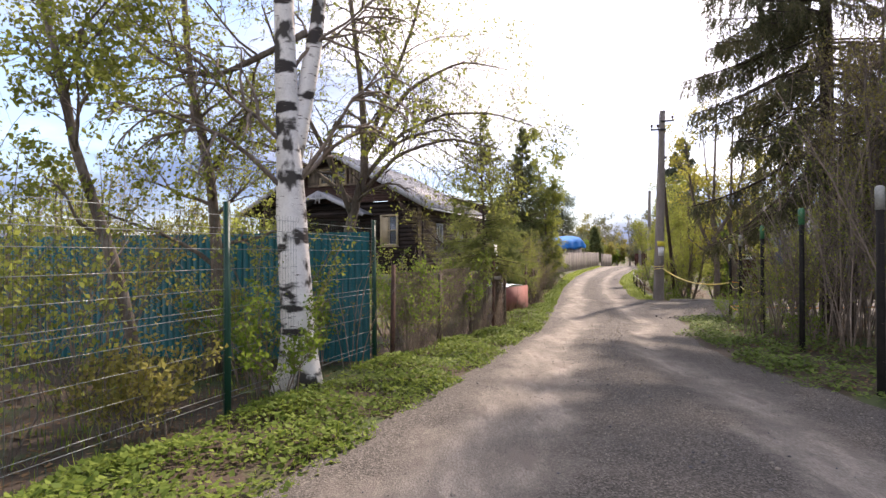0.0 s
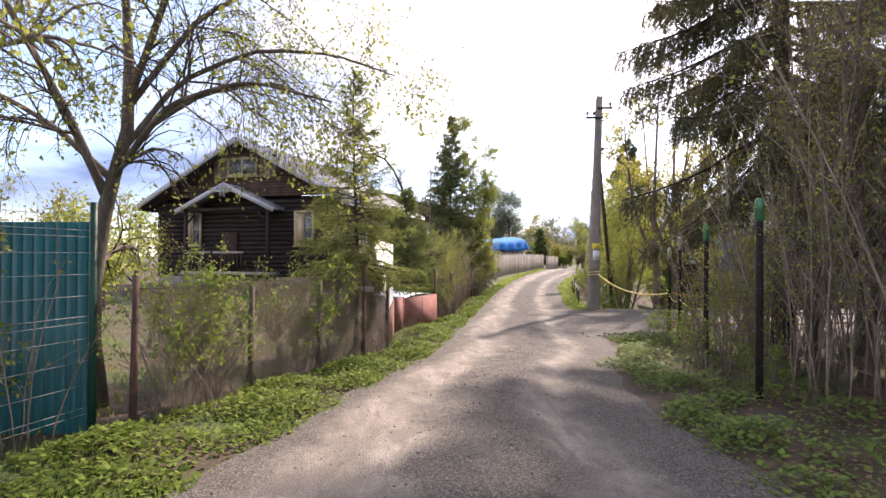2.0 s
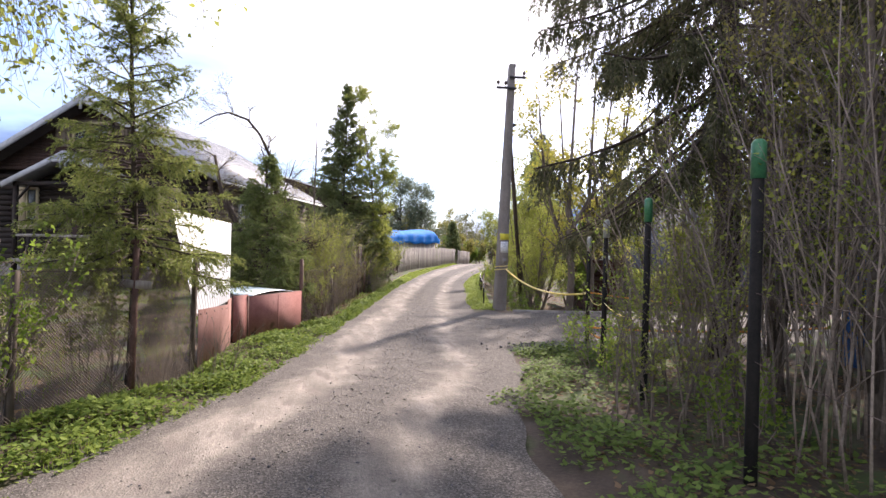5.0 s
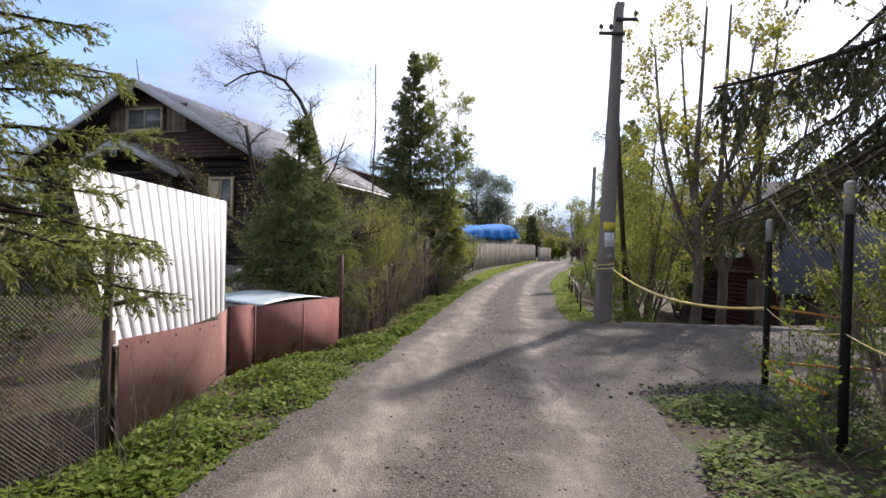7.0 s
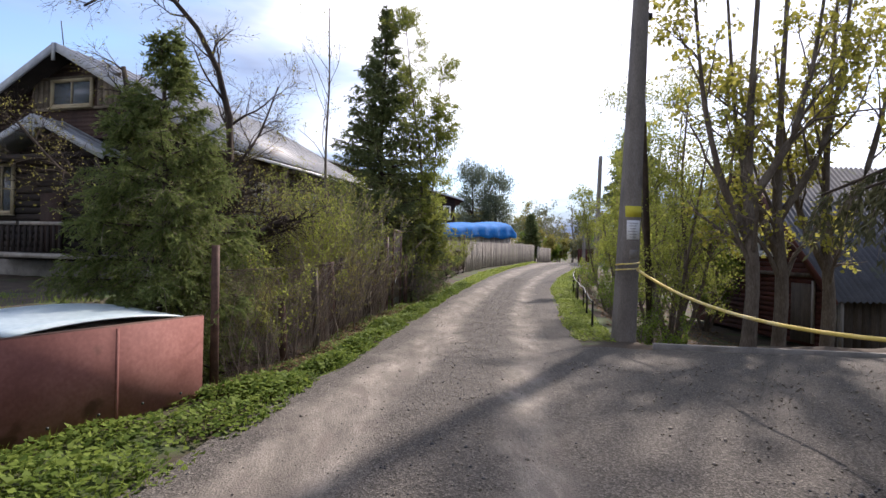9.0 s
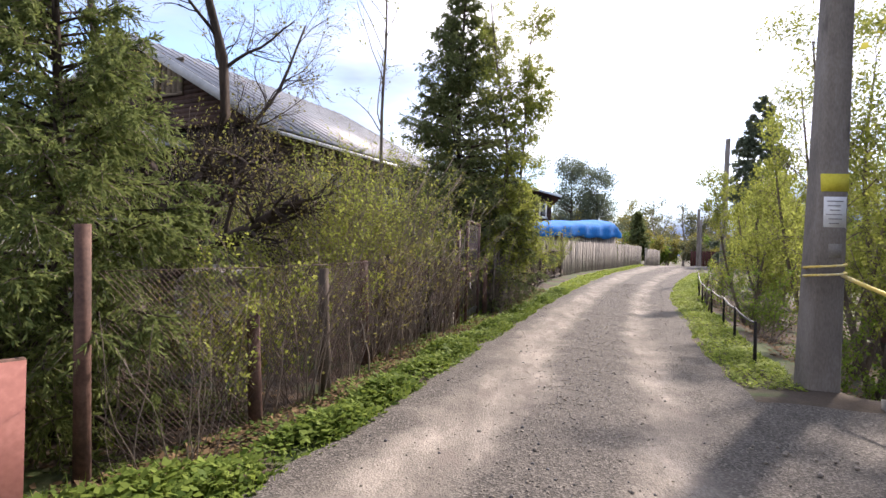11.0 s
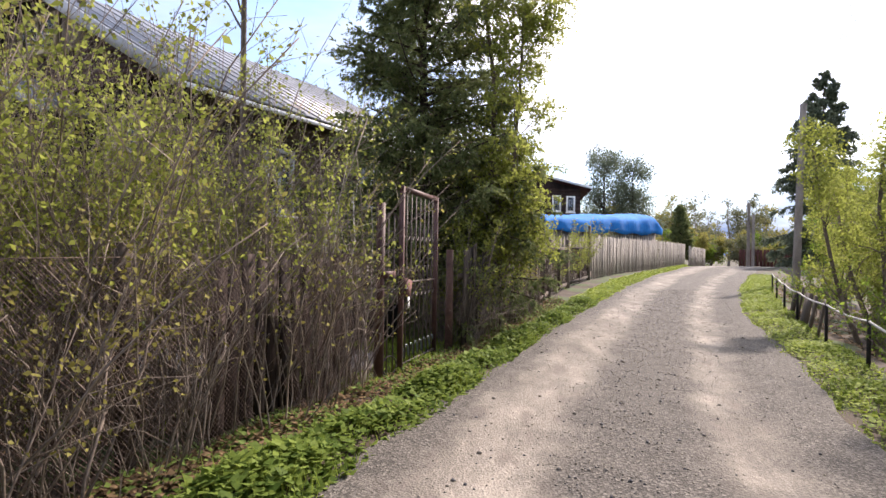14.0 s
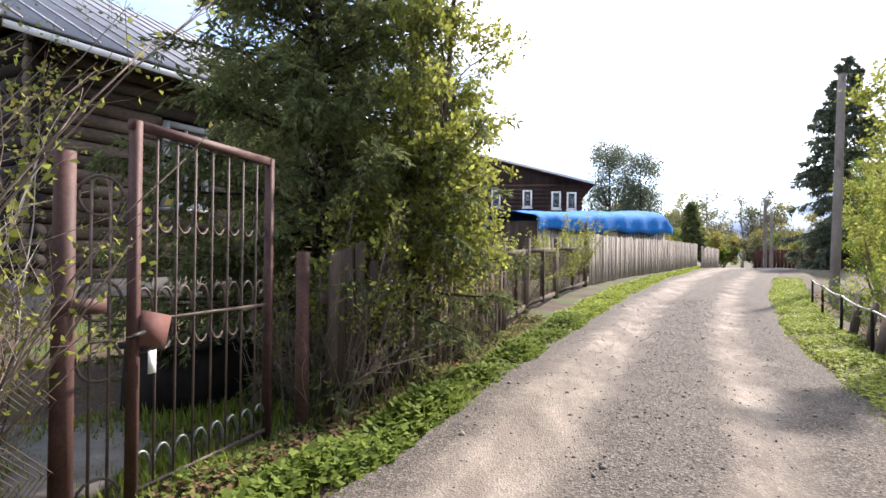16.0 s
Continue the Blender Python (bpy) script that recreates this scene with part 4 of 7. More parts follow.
def spruce(name, at, h, r, label, seed, mat="needle", base=0.3, whorls=9.0, twigs=9, needles=14, nl=0.075, nw=0.016, droop=0.5, hang=0.3, trunk_r=None, power=0.85, twig_len=0.3, lift=0.5, bare=0.15, rise=0.0, zpow=0.95, bw=3, fan=0.35):
    rng = np.random.default_rng(seed)
    x, y = at
    e = thing(name, (x, y, float(ground_z(x, y)) - 0.05), label, "tree")
    tr = trunk_r or 0.014 * h + 0.02
    zt = np.linspace(0, h, 12)
    P0 = np.stack((0.04 * np.sin(zt), 0.04 * np.cos(zt * 0.8), zt), 1)
    g = Geo().tubes(P0, np.linspace(tr, 0.012, 12), 9)
    n = int((h - base) * whorls)
    z = base + (h - base - 0.1) * ((np.arange(n) + rng.random(n)) / n) ** zpow
    f = (z - base) / (h - base)
    L = (r * (1 - f) ** power * rng.uniform(0.65, 1.12, n) + 0.14)
    a = rng.uniform(0, 2 * np.pi, n)
    el = rise - 0.25 * (1 - f) + lift * f ** 1.5 + rng.normal(size=n) * 0.1
    d = np.stack((np.cos(a) * np.cos(el), np.sin(a) * np.cos(el), np.sin(el)), 1)
    out = [np.stack((0.04 * np.sin(z), 0.04 * np.cos(z * 0.8), z), 1)]
    k = 7
    for j in range(1, k):
        bend = -droop * (1 - f) * (0.5 if j < 4 else -0.28)
        d = unit(d + rng.normal(size=d.shape) * 0.04 + np.stack((0 * z, 0 * z, bend * 0.45), 1))
        out.append(out[-1] + d * (L / (k - 1))[:, None])
    P1 = np.stack(out, 1)
    R1 = (0.007 + 0.011 * L)[:, None] * np.linspace(1, 0.25, k)[None]
    g.tubes(P1, R1, 5)
    part("trunk", g, "bark_dark", e, smooth=True)
    # side twigs lie flat to both sides of each branch and hang a little
    m = n * twigs
    pi = rng.choice(n, m, p=L / L.sum())
    t = bare + (1 - bare) * rng.random(m) ** 0.8
    xx = t * (k - 1)
    i = np.minimum(xx.astype(int), k - 2)
    ff = (xx - i)[:, None]
    b = P1[pi, i] * (1 - ff) + P1[pi, i + 1] * ff
    tan = unit(P1[pi, i + 1] - P1[pi, i])
    side = unit(np.cross(tan, np.array([0, 0, 1.0]))) * np.where(rng.random(m) < 0.5, 1, -1)[:, None]
    dd = unit(tan * 0.75 + side * rng.uniform(0.3, 1.1, m)[:, None] + np.array([0, 0, -1.0]) * (hang * rng.uniform(0.2, 1.2, m) + fan * rng.normal(size=m))[:, None])
    tl = twig_len * rng.uniform(0.45, 1.25, m) * np.minimum(1, 0.3 + 0.7 * L[pi] / (0.6 * r)) * (1.2 - 0.6 * t)
    pts = [b]
    for j in range(1, 3):
        dd = unit(dd + np.array([0, 0, -hang * 0.7]) + rng.normal(size=dd.shape) * 0.08)
        pts.append(pts[-1] + dd * (tl / 2)[:, None])
    P2 = np.stack(pts, 1)
    part("branchwork", Geo().tubes(P2[::bw], np.linspace(0.0045, 0.002, 3)[None], 3), "twig", e, kind="stuff")
    c = Geo()
    for src, per, kk in ((P2, needles, 3), (P1[:, 3:], needles * 2, k - 3)):
        m = len(src)
        qi = np.repeat(np.arange(m), per)
        q = rng.uniform(0, 1.0, m * per) * (kk - 1)
        i = np.minimum(q.astype(int), kk - 2)
        fq = (q - i)[:, None]
        base_p = src[qi, i] * (1 - fq) + src[qi, i + 1] * fq
        tn = unit(src[qi, i + 1] - src[qi, i])
        pr = unit(np.cross(tn, rng.normal(size=tn.shape)))
        ax = unit(tn + pr * rng.uniform(0.35, 1.0, m * per)[:, None])
        sd = unit(np.cross(ax, rng.normal(size=ax.shape)))
        c.rhombs(base_p, ax, sd, nl * rng.uniform(0.6, 1.25, m * per), nw, 0.1)
    part("crown", c, mat, e, kind="stuff")
    return e


# ---- plants: west side ----
tree("birch_tree", (-1.3, 7.45), "old twin-stemmed birch with peeling white bark", [
    ([(0, 0, 0), (0.02, 0, 0.6), (-0.05, 0, 1.8), (-0.1, 0, 3.0), (-0.16, 0, 5.0), (-0.2, 0.1, 8.0), (-0.3, 0.1, 12)], 0.265, 0.05),
    ([(-0.1, 0.06, 2.9), (0.05, 0.12, 3.6), (0.22, 0.15, 4.6), (0.38, 0.2, 6.5), (0.6, 0.3, 10.5)], 0.15, 0.04)],
    "birch", "leaf", 31, (13, 0.4, 0.98, 2.2, 1.0, 0.15, 0.10), (8, 0.2, 1.0, 1.1, 0.8, 0.0, 0.5), (6, 0.2, 1.0, 0.6, 0.6, -0.2, 0.9), per=5, size=0.062, sides=12)
tree("rowan_tree", (-2.55, 6.3), "slim leaning dark-stemmed tree with yellow-green leaves", [
    ([(0, 0, 0), (-0.12, -0.05, 0.8), (-0.28, -0.1, 1.6), (-0.6, -0.25, 2.8), (-0.72, -0.3, 3.6), (-1.0, -0.3, 4.6), (-1.3, -0.2, 6.2)], 0.075, 0.02)],
    "bark", "leaf", 32, (14, 0.25, 1.0, 1.5, 0.9, 0.3, 0.0), (8, 0.2, 1.0, 0.75, 0.7, 0.1, 0.1), (6, 0.2, 1.0, 0.35, 0.6, 0.0, 0.1), per=7, size=0.07)
tree("willow_limb_tree", (-2.75, 8.3), "grey leaning garden tree with a long level limb and fresh leaves", [
    ([(0, 0, 0), (0.1, 0, 1.4), (0.0, 0, 2.8), (-0.3, 0, 4.4), (-0.5, 0.1, 6.8)], 0.11, 0.03),
    ([(1.55, -0.75, 4.55), (1.0, -0.8, 4.25), (0.4, -0.7, 4.05), (-0.2, -0.7, 4.15), (-1.2, -0.5, 4.9)], 0.05, 0.015)],
    "bark", "leaf", 33, (14, 0.25, 1.0, 1.7, 0.9, 0.2, 0.0), (8, 0.2, 1.0, 0.8, 0.7, 0.0, 0.2), (6, 0.2, 1.0, 0.4, 0.6, -0.1, 0.2), per=6, size=0.062)
tree("apple_tree", (-1.3, 10.6), "old spreading apple tree with drooping twigs and first leaves", [
    ([(0, 0, 0), (-0.05, 0, 1.3), (0.1, 0, 2.4), (0.35, 0, 3.3), (0.3, 0.1, 4.6), (0.1, 0.1, 6.4), (-0.1, 0.2, 7.6)], 0.125, 0.02),
    ([(0.25, 0, 3.0), (0.9, 0.1, 3.9), (1.8, 0.2, 4.35), (2.7, 0.4, 4.4), (3.5, 0.4, 4.15)], 0.042, 0.01),
    ([(0.12, 0, 2.5), (-0.3, -0.2, 3.6), (-0.9, -0.3, 4.8), (-1.4, -0.3, 6.2)], 0.06, 0.015),
    ([(0.35, 0, 3.6), (0.9, -0.2, 4.9), (1.3, -0.3, 5.9), (1.5, -0.3, 6.9)], 0.05, 0.012),
    ([(0.3, 0.1, 3.2), (0.9, 0.9, 4.0), (1.7, 1.7, 4.4), (2.4, 2.3, 4.2)], 0.045, 0.012),
    ([(0.3, 0, 2.9), (1.0, -0.4, 3.5), (1.9, -0.5, 3.75), (2.8, -0.3, 3.6)], 0.045, 0.01),
    ([(0.2, 0, 2.7), (-0.7, 0.4, 3.4), (-1.6, 0.6, 3.9), (-2.6, 0.7, 4.1)], 0.05, 0.012),
    ([(0.3, 0, 3.5), (1.1, 0.3, 4.8), (2.1, 0.5, 5.4), (3.0, 0.6, 5.3)], 0.045, 0.01)],
    "bark", "leaf", 34, (13, 0.2, 1.0, 1.6, 0.9, 0.1, 0.25), (13, 0.15, 1.0, 1.0, 0.8, 0.05, 0.55), (4, 0.15, 1.0, 0.42, 0.7, 0.0, 0.45), per=2, size=0.058)
rs = np.random.default_rng(41)
for k, (sx, sy, h, lf, per, n) in enumerate(((-2.9, 4.6, 2.1, "leaf", 4, 16), (-1.9, 7.6, 2.3, "leaf", 5, 14), (-3.6, 6.6, 2.8, "leaf", 4, 16), (-1.35, 8.6, 1.7, "leaf_green", 4, 12), (-4.6, 5.2, 3.4, "leaf", 4, 18), (-3.4, 3.1, 2.2, "leaf_buff", 4, 18), (-4.4, 8.4, 3.4, "leaf_buff", 4, 18), (-5.4, 7.0, 3.6, "leaf", 4, 18), (-2.15, 5.4, 1.1, "leaf_buff", 5, 14), (-1.35, 6.9, 1.3, "leaf_green", 5, 12), (-6.5, 9.2, 3.2, "leaf", 4, 16), (-3.0, 8.9, 1.5, "leaf_buff", 4, 14))):
    shrub((sx, sy), "young deciduous bush with fresh yellow-green leaves behind the wire mesh", 100 + k, n, h, 0.45, "twig", lf, per * 2, 0.06, 12, 0.009, group="bushes behind the mesh fence", twig_len=0.55)
for k, (sx, sy, h) in enumerate(((0.0, 10.9, 1.6), (-0.4, 11.9, 1.9), (0.7, 12.6, 1.7), (0.3, 13.8, 1.6), (-0.9, 12.9, 2.0), (1.0, 14.6, 1.5), (-0.25, 10.2, 1.8))):
    shrub((sx, sy), "leafy garden bush behind brown netting", 130 + k, 14, h, 0.4, "twig", "leaf" if k % 2 else "leaf_green", 9, 0.05, 12, 0.008, group="bushes behind the netting")
shrub((-0.75, 8.75), "thin dry saplings against the teal sheets", 140, 5, 2.2, 0.15, "stem", "leaf_buff", 2, 0.05, 4, 0.01)
shrub((0.05, 10.05), "thin leafy saplings at the netting fence", 141, 8, 1.7, 0.2, "stem", "leaf_buff", 4, 0.04, 5, 0.007)
spruce("spruce_tree", (1.38, 14.42), 5.4, 1.05, "young open spruce with light green needles", 51, "needle_mid", 1.55, 32, 26, 22, 0.05, 0.012, 0.3, 0.35, 0.05, 0.9, twig_len=0.34, lift=0.7, rise=0.22, zpow=1.7, bare=0.12, fan=0.5)
spruce("spruce_tree", (2.3, 21.2), 4.1, 1.3, "dense young spruce with drooping green twigs by the gate post", 52, "needle_deep", 0.1, 44, 34, 24, 0.058, 0.014, 0.35, 0.4, 0.07, 0.9, twig_len=0.44, rise=0.25, zpow=1.3, fan=0.5)
spruce("spruce_tree", (4.5, 31.7), 8.9, 2.3, "tall dark spruce beside the iron gate", 53, "needle", 0.3, 40, 34, 17, 0.08, 0.024, 0.3, 0.4, 0.11, 1.0, twig_len=0.46, bare=0.04, rise=0.25, zpow=1.15, lift=0.6, fan=0.5)
tree("birch_sapling", (5.6, 31.3), "slender birch with small bright leaves beside a spruce", [
    ([(0, 0, 0), (0.05, 0, 2), (0.1, 0, 4), (-0.2, 0, 6.0), (-0.5, 0, 8.5)], 0.06, 0.01),
    ([(0.1, 0, 0), (0.35, 0.1, 2), (0.5, 0.1, 4), (0.6, 0, 6.6)], 0.045, 0.012)],
    "bark", "leaf", 54, (34, 0.08, 1.0, 1.2, 0.7, 0.4, 0.0), (8, 0.1, 1.0, 0.7, 0.6, 0.1, 0.2), (5, 0.1, 1.0, 0.35, 0.6, 0, 0.3), per=15, size=0.058)
tree("bare_sapling", (3.3, 27.8), "slim bare young tree with scattered buds", [
    ([(0, 0, 0), (0.02, 0, 2), (0.0, 0, 4), (0.05, 0, 5.4), (0.0, 0, 7.2)], 0.042, 0.012)],
    "bark", "leaf", 55, (13, 0.42, 0.95, 1.9, 0.55, 0.5, 0.0), (4, 0.2, 1.0, 0.6, 0.6, 0.3, 0.0), (3, 0.3, 1.0, 0.25, 0.6, 0.2, 0), per=1, size=0.055)
tree("old_apple_tree", (1.45, 23.9), "old pruned apple tree with sawn limbs and tangled twigs", [
    ([(0, 0, 0), (0.0, 0.0, 1.2), (0.05, 0, 1.9), (-0.25, -0.1, 2.6), (-0.6, -0.3, 3.4), (-0.8, -0.3, 4.4)], 0.17, 0.035),
    ([(0.05, 0, 1.6), (0.5, -0.1, 2.2), (0.9, -0.2, 3.2), (0.7, -0.4, 4.4), (0.2, -0.6, 5.3), (-0.5, -0.8, 5.5), (-1.1, -0.9, 5.1)], 0.08, 0.015),
    ([(0.0, 0, 1.1), (0.5, 0.0, 1.7), (0.75, -0.05, 2.1), (1.05, -0.1, 2.5)], 0.085, 0.07),
    ([(0.0, 0, 1.0), (0.6, -0.05, 1.45), (1.2, -0.15, 1.7), (1.8, -0.2, 2.05)], 0.085, 0.06),
    ([(0, 0, 1.5), (-0.7, -0.3, 2.1), (-1.5, -0.5, 2.6), (-2.2, -0.6, 3.4)], 0.06, 0.015),
    ([(0.03, 0, 1.9), (0.5, 0.6, 2.7), (1.0, 1.0, 3.6), (1.3, 1.2, 4.6)], 0.05, 0.012)],
    "bark_dark", "leaf_buff", 56, (15, 0.2, 1.0, 1.2, 0.9, 0.3, 0.05), (9, 0.2, 1.0, 0.6, 0.8, 0.2, 0.1), (5, 0.15, 1.0, 0.3, 0.7, 0.1, 0.1), per=1, size=0.04)
for k, (sx, sy, h, lf, per, n) in enumerate(((3.0, 22.4, 1.2, "leaf_buff", 3, 12), (3.3, 23.6, 1.7, "leaf", 4, 14), (3.3, 24.6, 2.7, "leaf", 5, 18), (2.8, 25.6, 3.0, "leaf", 4, 18), (3.5, 25.8, 2.9, "leaf", 5, 20), (3.9, 26.9, 2.8, "leaf_buff", 3, 18), (3.0, 27.2, 2.7, "leaf", 4, 18), (1.6, 26.8, 2.8, "leaf", 3, 16), (0.6, 26.4, 3.6, "leaf_buff", 2, 20), (2.2, 28.6, 3.6, "leaf", 3, 20), (3.6, 28.4, 2.2, "leaf_buff", 2, 14), (3.55, 21.9, 1.5, "leaf_buff", 2, 12))):
    shrub((sx, sy), "tall thicket of brown stems with opening leaves", 150 + k, n, h, 0.4, "twig", "leaf" if k % 3 else lf, per * 3 + 5, 0.038, 14, 0.009, group="thicket behind the chain-link", twig_len=0.55)
for k, (sx, sy, h) in enumerate(((3.2, 24.4, 2.2), (3.5, 25.0, 2.9), (3.0, 25.9, 3.3), (3.8, 26.2, 3.0), (3.3, 26.9, 3.3), (4.1, 27.3, 2.9), (2.4, 26.5, 3.4), (3.95, 24.4, 1.9), (2.2, 25.8, 3.0))):
    shrub((sx, sy), "tall brown stems of a hedge thicket with small leaves", 220 + k, 20, h, 0.45, "stem" if k % 3 == 0 else "twig", "leaf_buff" if k % 3 == 1 else "leaf", 6, 0.036, 11, 0.009, group="hedge stems", foot=0.45, twig_len=0.5, arch=0.15)
for k, (sx, sy, h) in enumerate(((3.75, 22.4, 1.5), (3.95, 23.4, 1.6), (4.0, 24.6, 1.5), (4.15, 25.7, 1.7), (4.5, 26.8, 1.9), (4.62, 27.35, 2.1), (4.2, 25.2, 1.5), (4.45, 26.2, 1.6))):
    shrub((sx, sy), "dry pale leafless stems growing through the fence", 170 + k, 17, h, 0.4, "stem", "leaf_buff", 1, 0.04, 6, 0.007, group="dry stems at the fence")
shrub((4.3, 26.75), "pale grey crooked trunk growing through the netting", 181, 2, 2.4, 0.15, "stem", None, 0, 0.05, 7, 0.022, name="sapling", category="tree", foot=0.08)
shrub((4.7, 27.3), "pale branching stem with bright new leaf tufts beside the gate", 180, 7, 2.9, 0.3, "pale_stem", "leaf", 7, 0.06, 7, 0.013, t0=0.3, foot=0.3)
for k, (sx, sy, h, lf) in enumerate(((5.25, 30.3, 1.8, "leaf"), (5.45, 31.4, 2.2, "leaf"), (5.6, 32.4, 2.0, "leaf"), (5.9, 33.2, 1.9, "leaf_buff"), (5.3, 29.95, 1.2, "stem"), (6.6, 38.2, 1.8, "leaf"), (7.4, 41.2, 2.0, "leaf"), (7.9, 43.2, 2.4, "leaf"))):
    shrub((sx, sy), "bushy young growth with bright leaves along the board fence", 190 + k, 16, h, 0.4, "twig", lf if lf != "stem" else None, 10, 0.052, 13, 0.008, group="bushes along the board fence")
for k, (sx, sy, h) in enumerate(((3.45, 20.9, 1.2), (5.3, 29.75, 1.0), (5.75, 31.6, 1.1), (6.05, 32.9, 1.1), (4.05, 25.0, 1.0), (2.2, 14.9, 0.9), (1.7, 14.2, 0.8), (5.45, 30.3, 1.2), (5.6, 30.9, 1.1), (5.85, 32.2, 1.2), (6.2, 33.6, 1.1), (6.35, 34.3, 1.0), (5.35, 30.0, 1.1), (5.7, 31.3, 1.25), (6.0, 32.6, 1.15))):
    shrub((sx, sy), "clump of dry brown weed stalks", 210 + k, 26, h, 0.5, "stem", None, 0, 0.04, 3, 0.004, group="dry weed clumps", name="dry_weeds", category="weeds", foot=0.35)


# ---- plants: east side ----
spruce("spruce_tree", (10.8, 15.9), 17.0, 4.3, "huge dark spruce with hanging curtains of twigs", 61, "needle_old", 3.6, 15, 76, 17, 0.1, 0.028, 0.6, 1.2, 0.26, 0.6, twig_len=0.85, bare=0.1, bw=3)
spruce("spruce_tree", (12.0, 10.8), 16.0, 4.0, "huge dark spruce with hanging curtains of twigs", 62, "needle_old", 4.4, 13, 50, 15, 0.12, 0.032, 0.6, 1.2, 0.22, 0.6, twig_len=0.85, bare=0.1, bw=2)
spruce("spruce_tree", (9.6, 7.4), 14.0, 2.5, "tall half-bare spruce with dead lower branches", 63, "needle_old", 4.2, 12, 28, 9, 0.1, 0.028, 0.6, 1.0, 0.17, 0.6, twig_len=0.75, bare=0.15, bw=2)
for j, (tx, ty, hh) in enumerate(((8.3, 8.9, 7.5), (8.9, 11.4, 7.0), (9.6, 13.4, 6.5))):
    tree("bare_tree", (tx, ty), "tall brownish tree with a haze of bare twigs", [
        ([(0, 0, 0), (0.1, 0, 1.8), (-0.1, 0.1, 3.6), (0.1, 0, hh)], 0.085, 0.015),
        ([(0.05, 0, 0.6), (0.6, 0.2, 2.4), (0.9, 0.2, 4.2), (1.1, 0.3, hh - 0.8)], 0.06, 0.012),
        ([(-0.05, 0, 0.5), (-0.4, -0.3, 2.2), (-0.6, -0.4, 4.0), (-0.7, -0.5, hh - 1)], 0.06, 0.012)],
        "bark", "leaf_buff", 340 + j, (17, 0.2, 1.0, 1.7, 0.6, 0.5, 0.0), (9, 0.2, 1.0, 0.9, 0.6, 0.3, 0.0), (6, 0.2, 1.0, 0.45, 0.6, 0.2, 0.0), per=2, size=0.05, group="bare trees in the thicket")
k = 0
for sx, sy, h in ((6.7, 6.2, 3.6), (7.3, 7.4, 4.2), (7.6, 8.6, 4.4), (8.3, 9.6, 4.2), (7.7, 10.2, 3.4), (8.2, 11.3, 4.0), (8.9, 12.2, 4.2), (8.4, 13.1, 3.2), (9.3, 13.7, 3.8), (8.9, 14.6, 2.6), (9.9, 14.9, 3.2), (7.4, 5.0, 4.0),  (6.6, 3.6, 3.4), (11.5, 13.8, 3.6), (7.15, 12.2, 1.6)):
    shrub((sx, sy), "dense bare brown thicket with a few buds", 300 + k, 8 if sy < 9.2 else 15, h * 1.15, 0.2, "thicket", "leaf" if k % 3 else "leaf_green", 6, 0.045, 14, 0.016, group="bare thicket", foot=0.75, twig_len=0.42, arch=0.09)
    k += 1
for sx, sy, h in ((7.5, 14.0, 1.0), (7.9, 15.2, 1.1), (8.6, 16.2, 1.5), (9.4, 16.7, 1.7), (10.2, 17.0, 1.8), (7.25, 11.3, 0.9)):
    shrub((sx, sy), "thin bush with green leaves by the posts", 330 + k, 11, h, 0.5, "twig", "leaf_green", 5, 0.05, 9, 0.007, group="bushes by the posts")
    k += 1
for j, (tx, ty, hh) in enumerate(((11.6, 24.3, 8.6), (12.6, 24.9, 9.2), (14.0, 25.4, 8.2))):
    tree("maple_tree", (tx, ty), "dark-stemmed maple with clusters of yellow leaves", [
        ([(0, 0, 0), (0.1, 0, 1.8), (-0.05, 0, 3.4), (0.05, 0.1, 5.4), (0.2, 0.1, hh)], 0.15, 0.03),
        ([(0.05, 0, 2.4), (-0.5, 0.1, 3.6), (-0.9, 0.1, 5.2), (-1.1, 0.2, hh - 1)], 0.09, 0.02),
        ([(0, 0, 3.2), (0.7, -0.1, 4.4), (1.1, -0.1, 5.8), (1.4, -0.1, hh - 0.8)], 0.09, 0.02)],
        "bark", "leaf_yellow", 64 + j, (12, 0.25, 1.0, 1.7, 0.7, 0.4, 0.0), (7, 0.3, 1.0, 0.7, 0.7, 0.2, 0.05), (4, 0.3, 1.0, 0.3, 0.7, 0.1, 0.1), per=3, size=0.1, group="maples by the kerb", spread=0.05, aspect=0.85)
k = 0
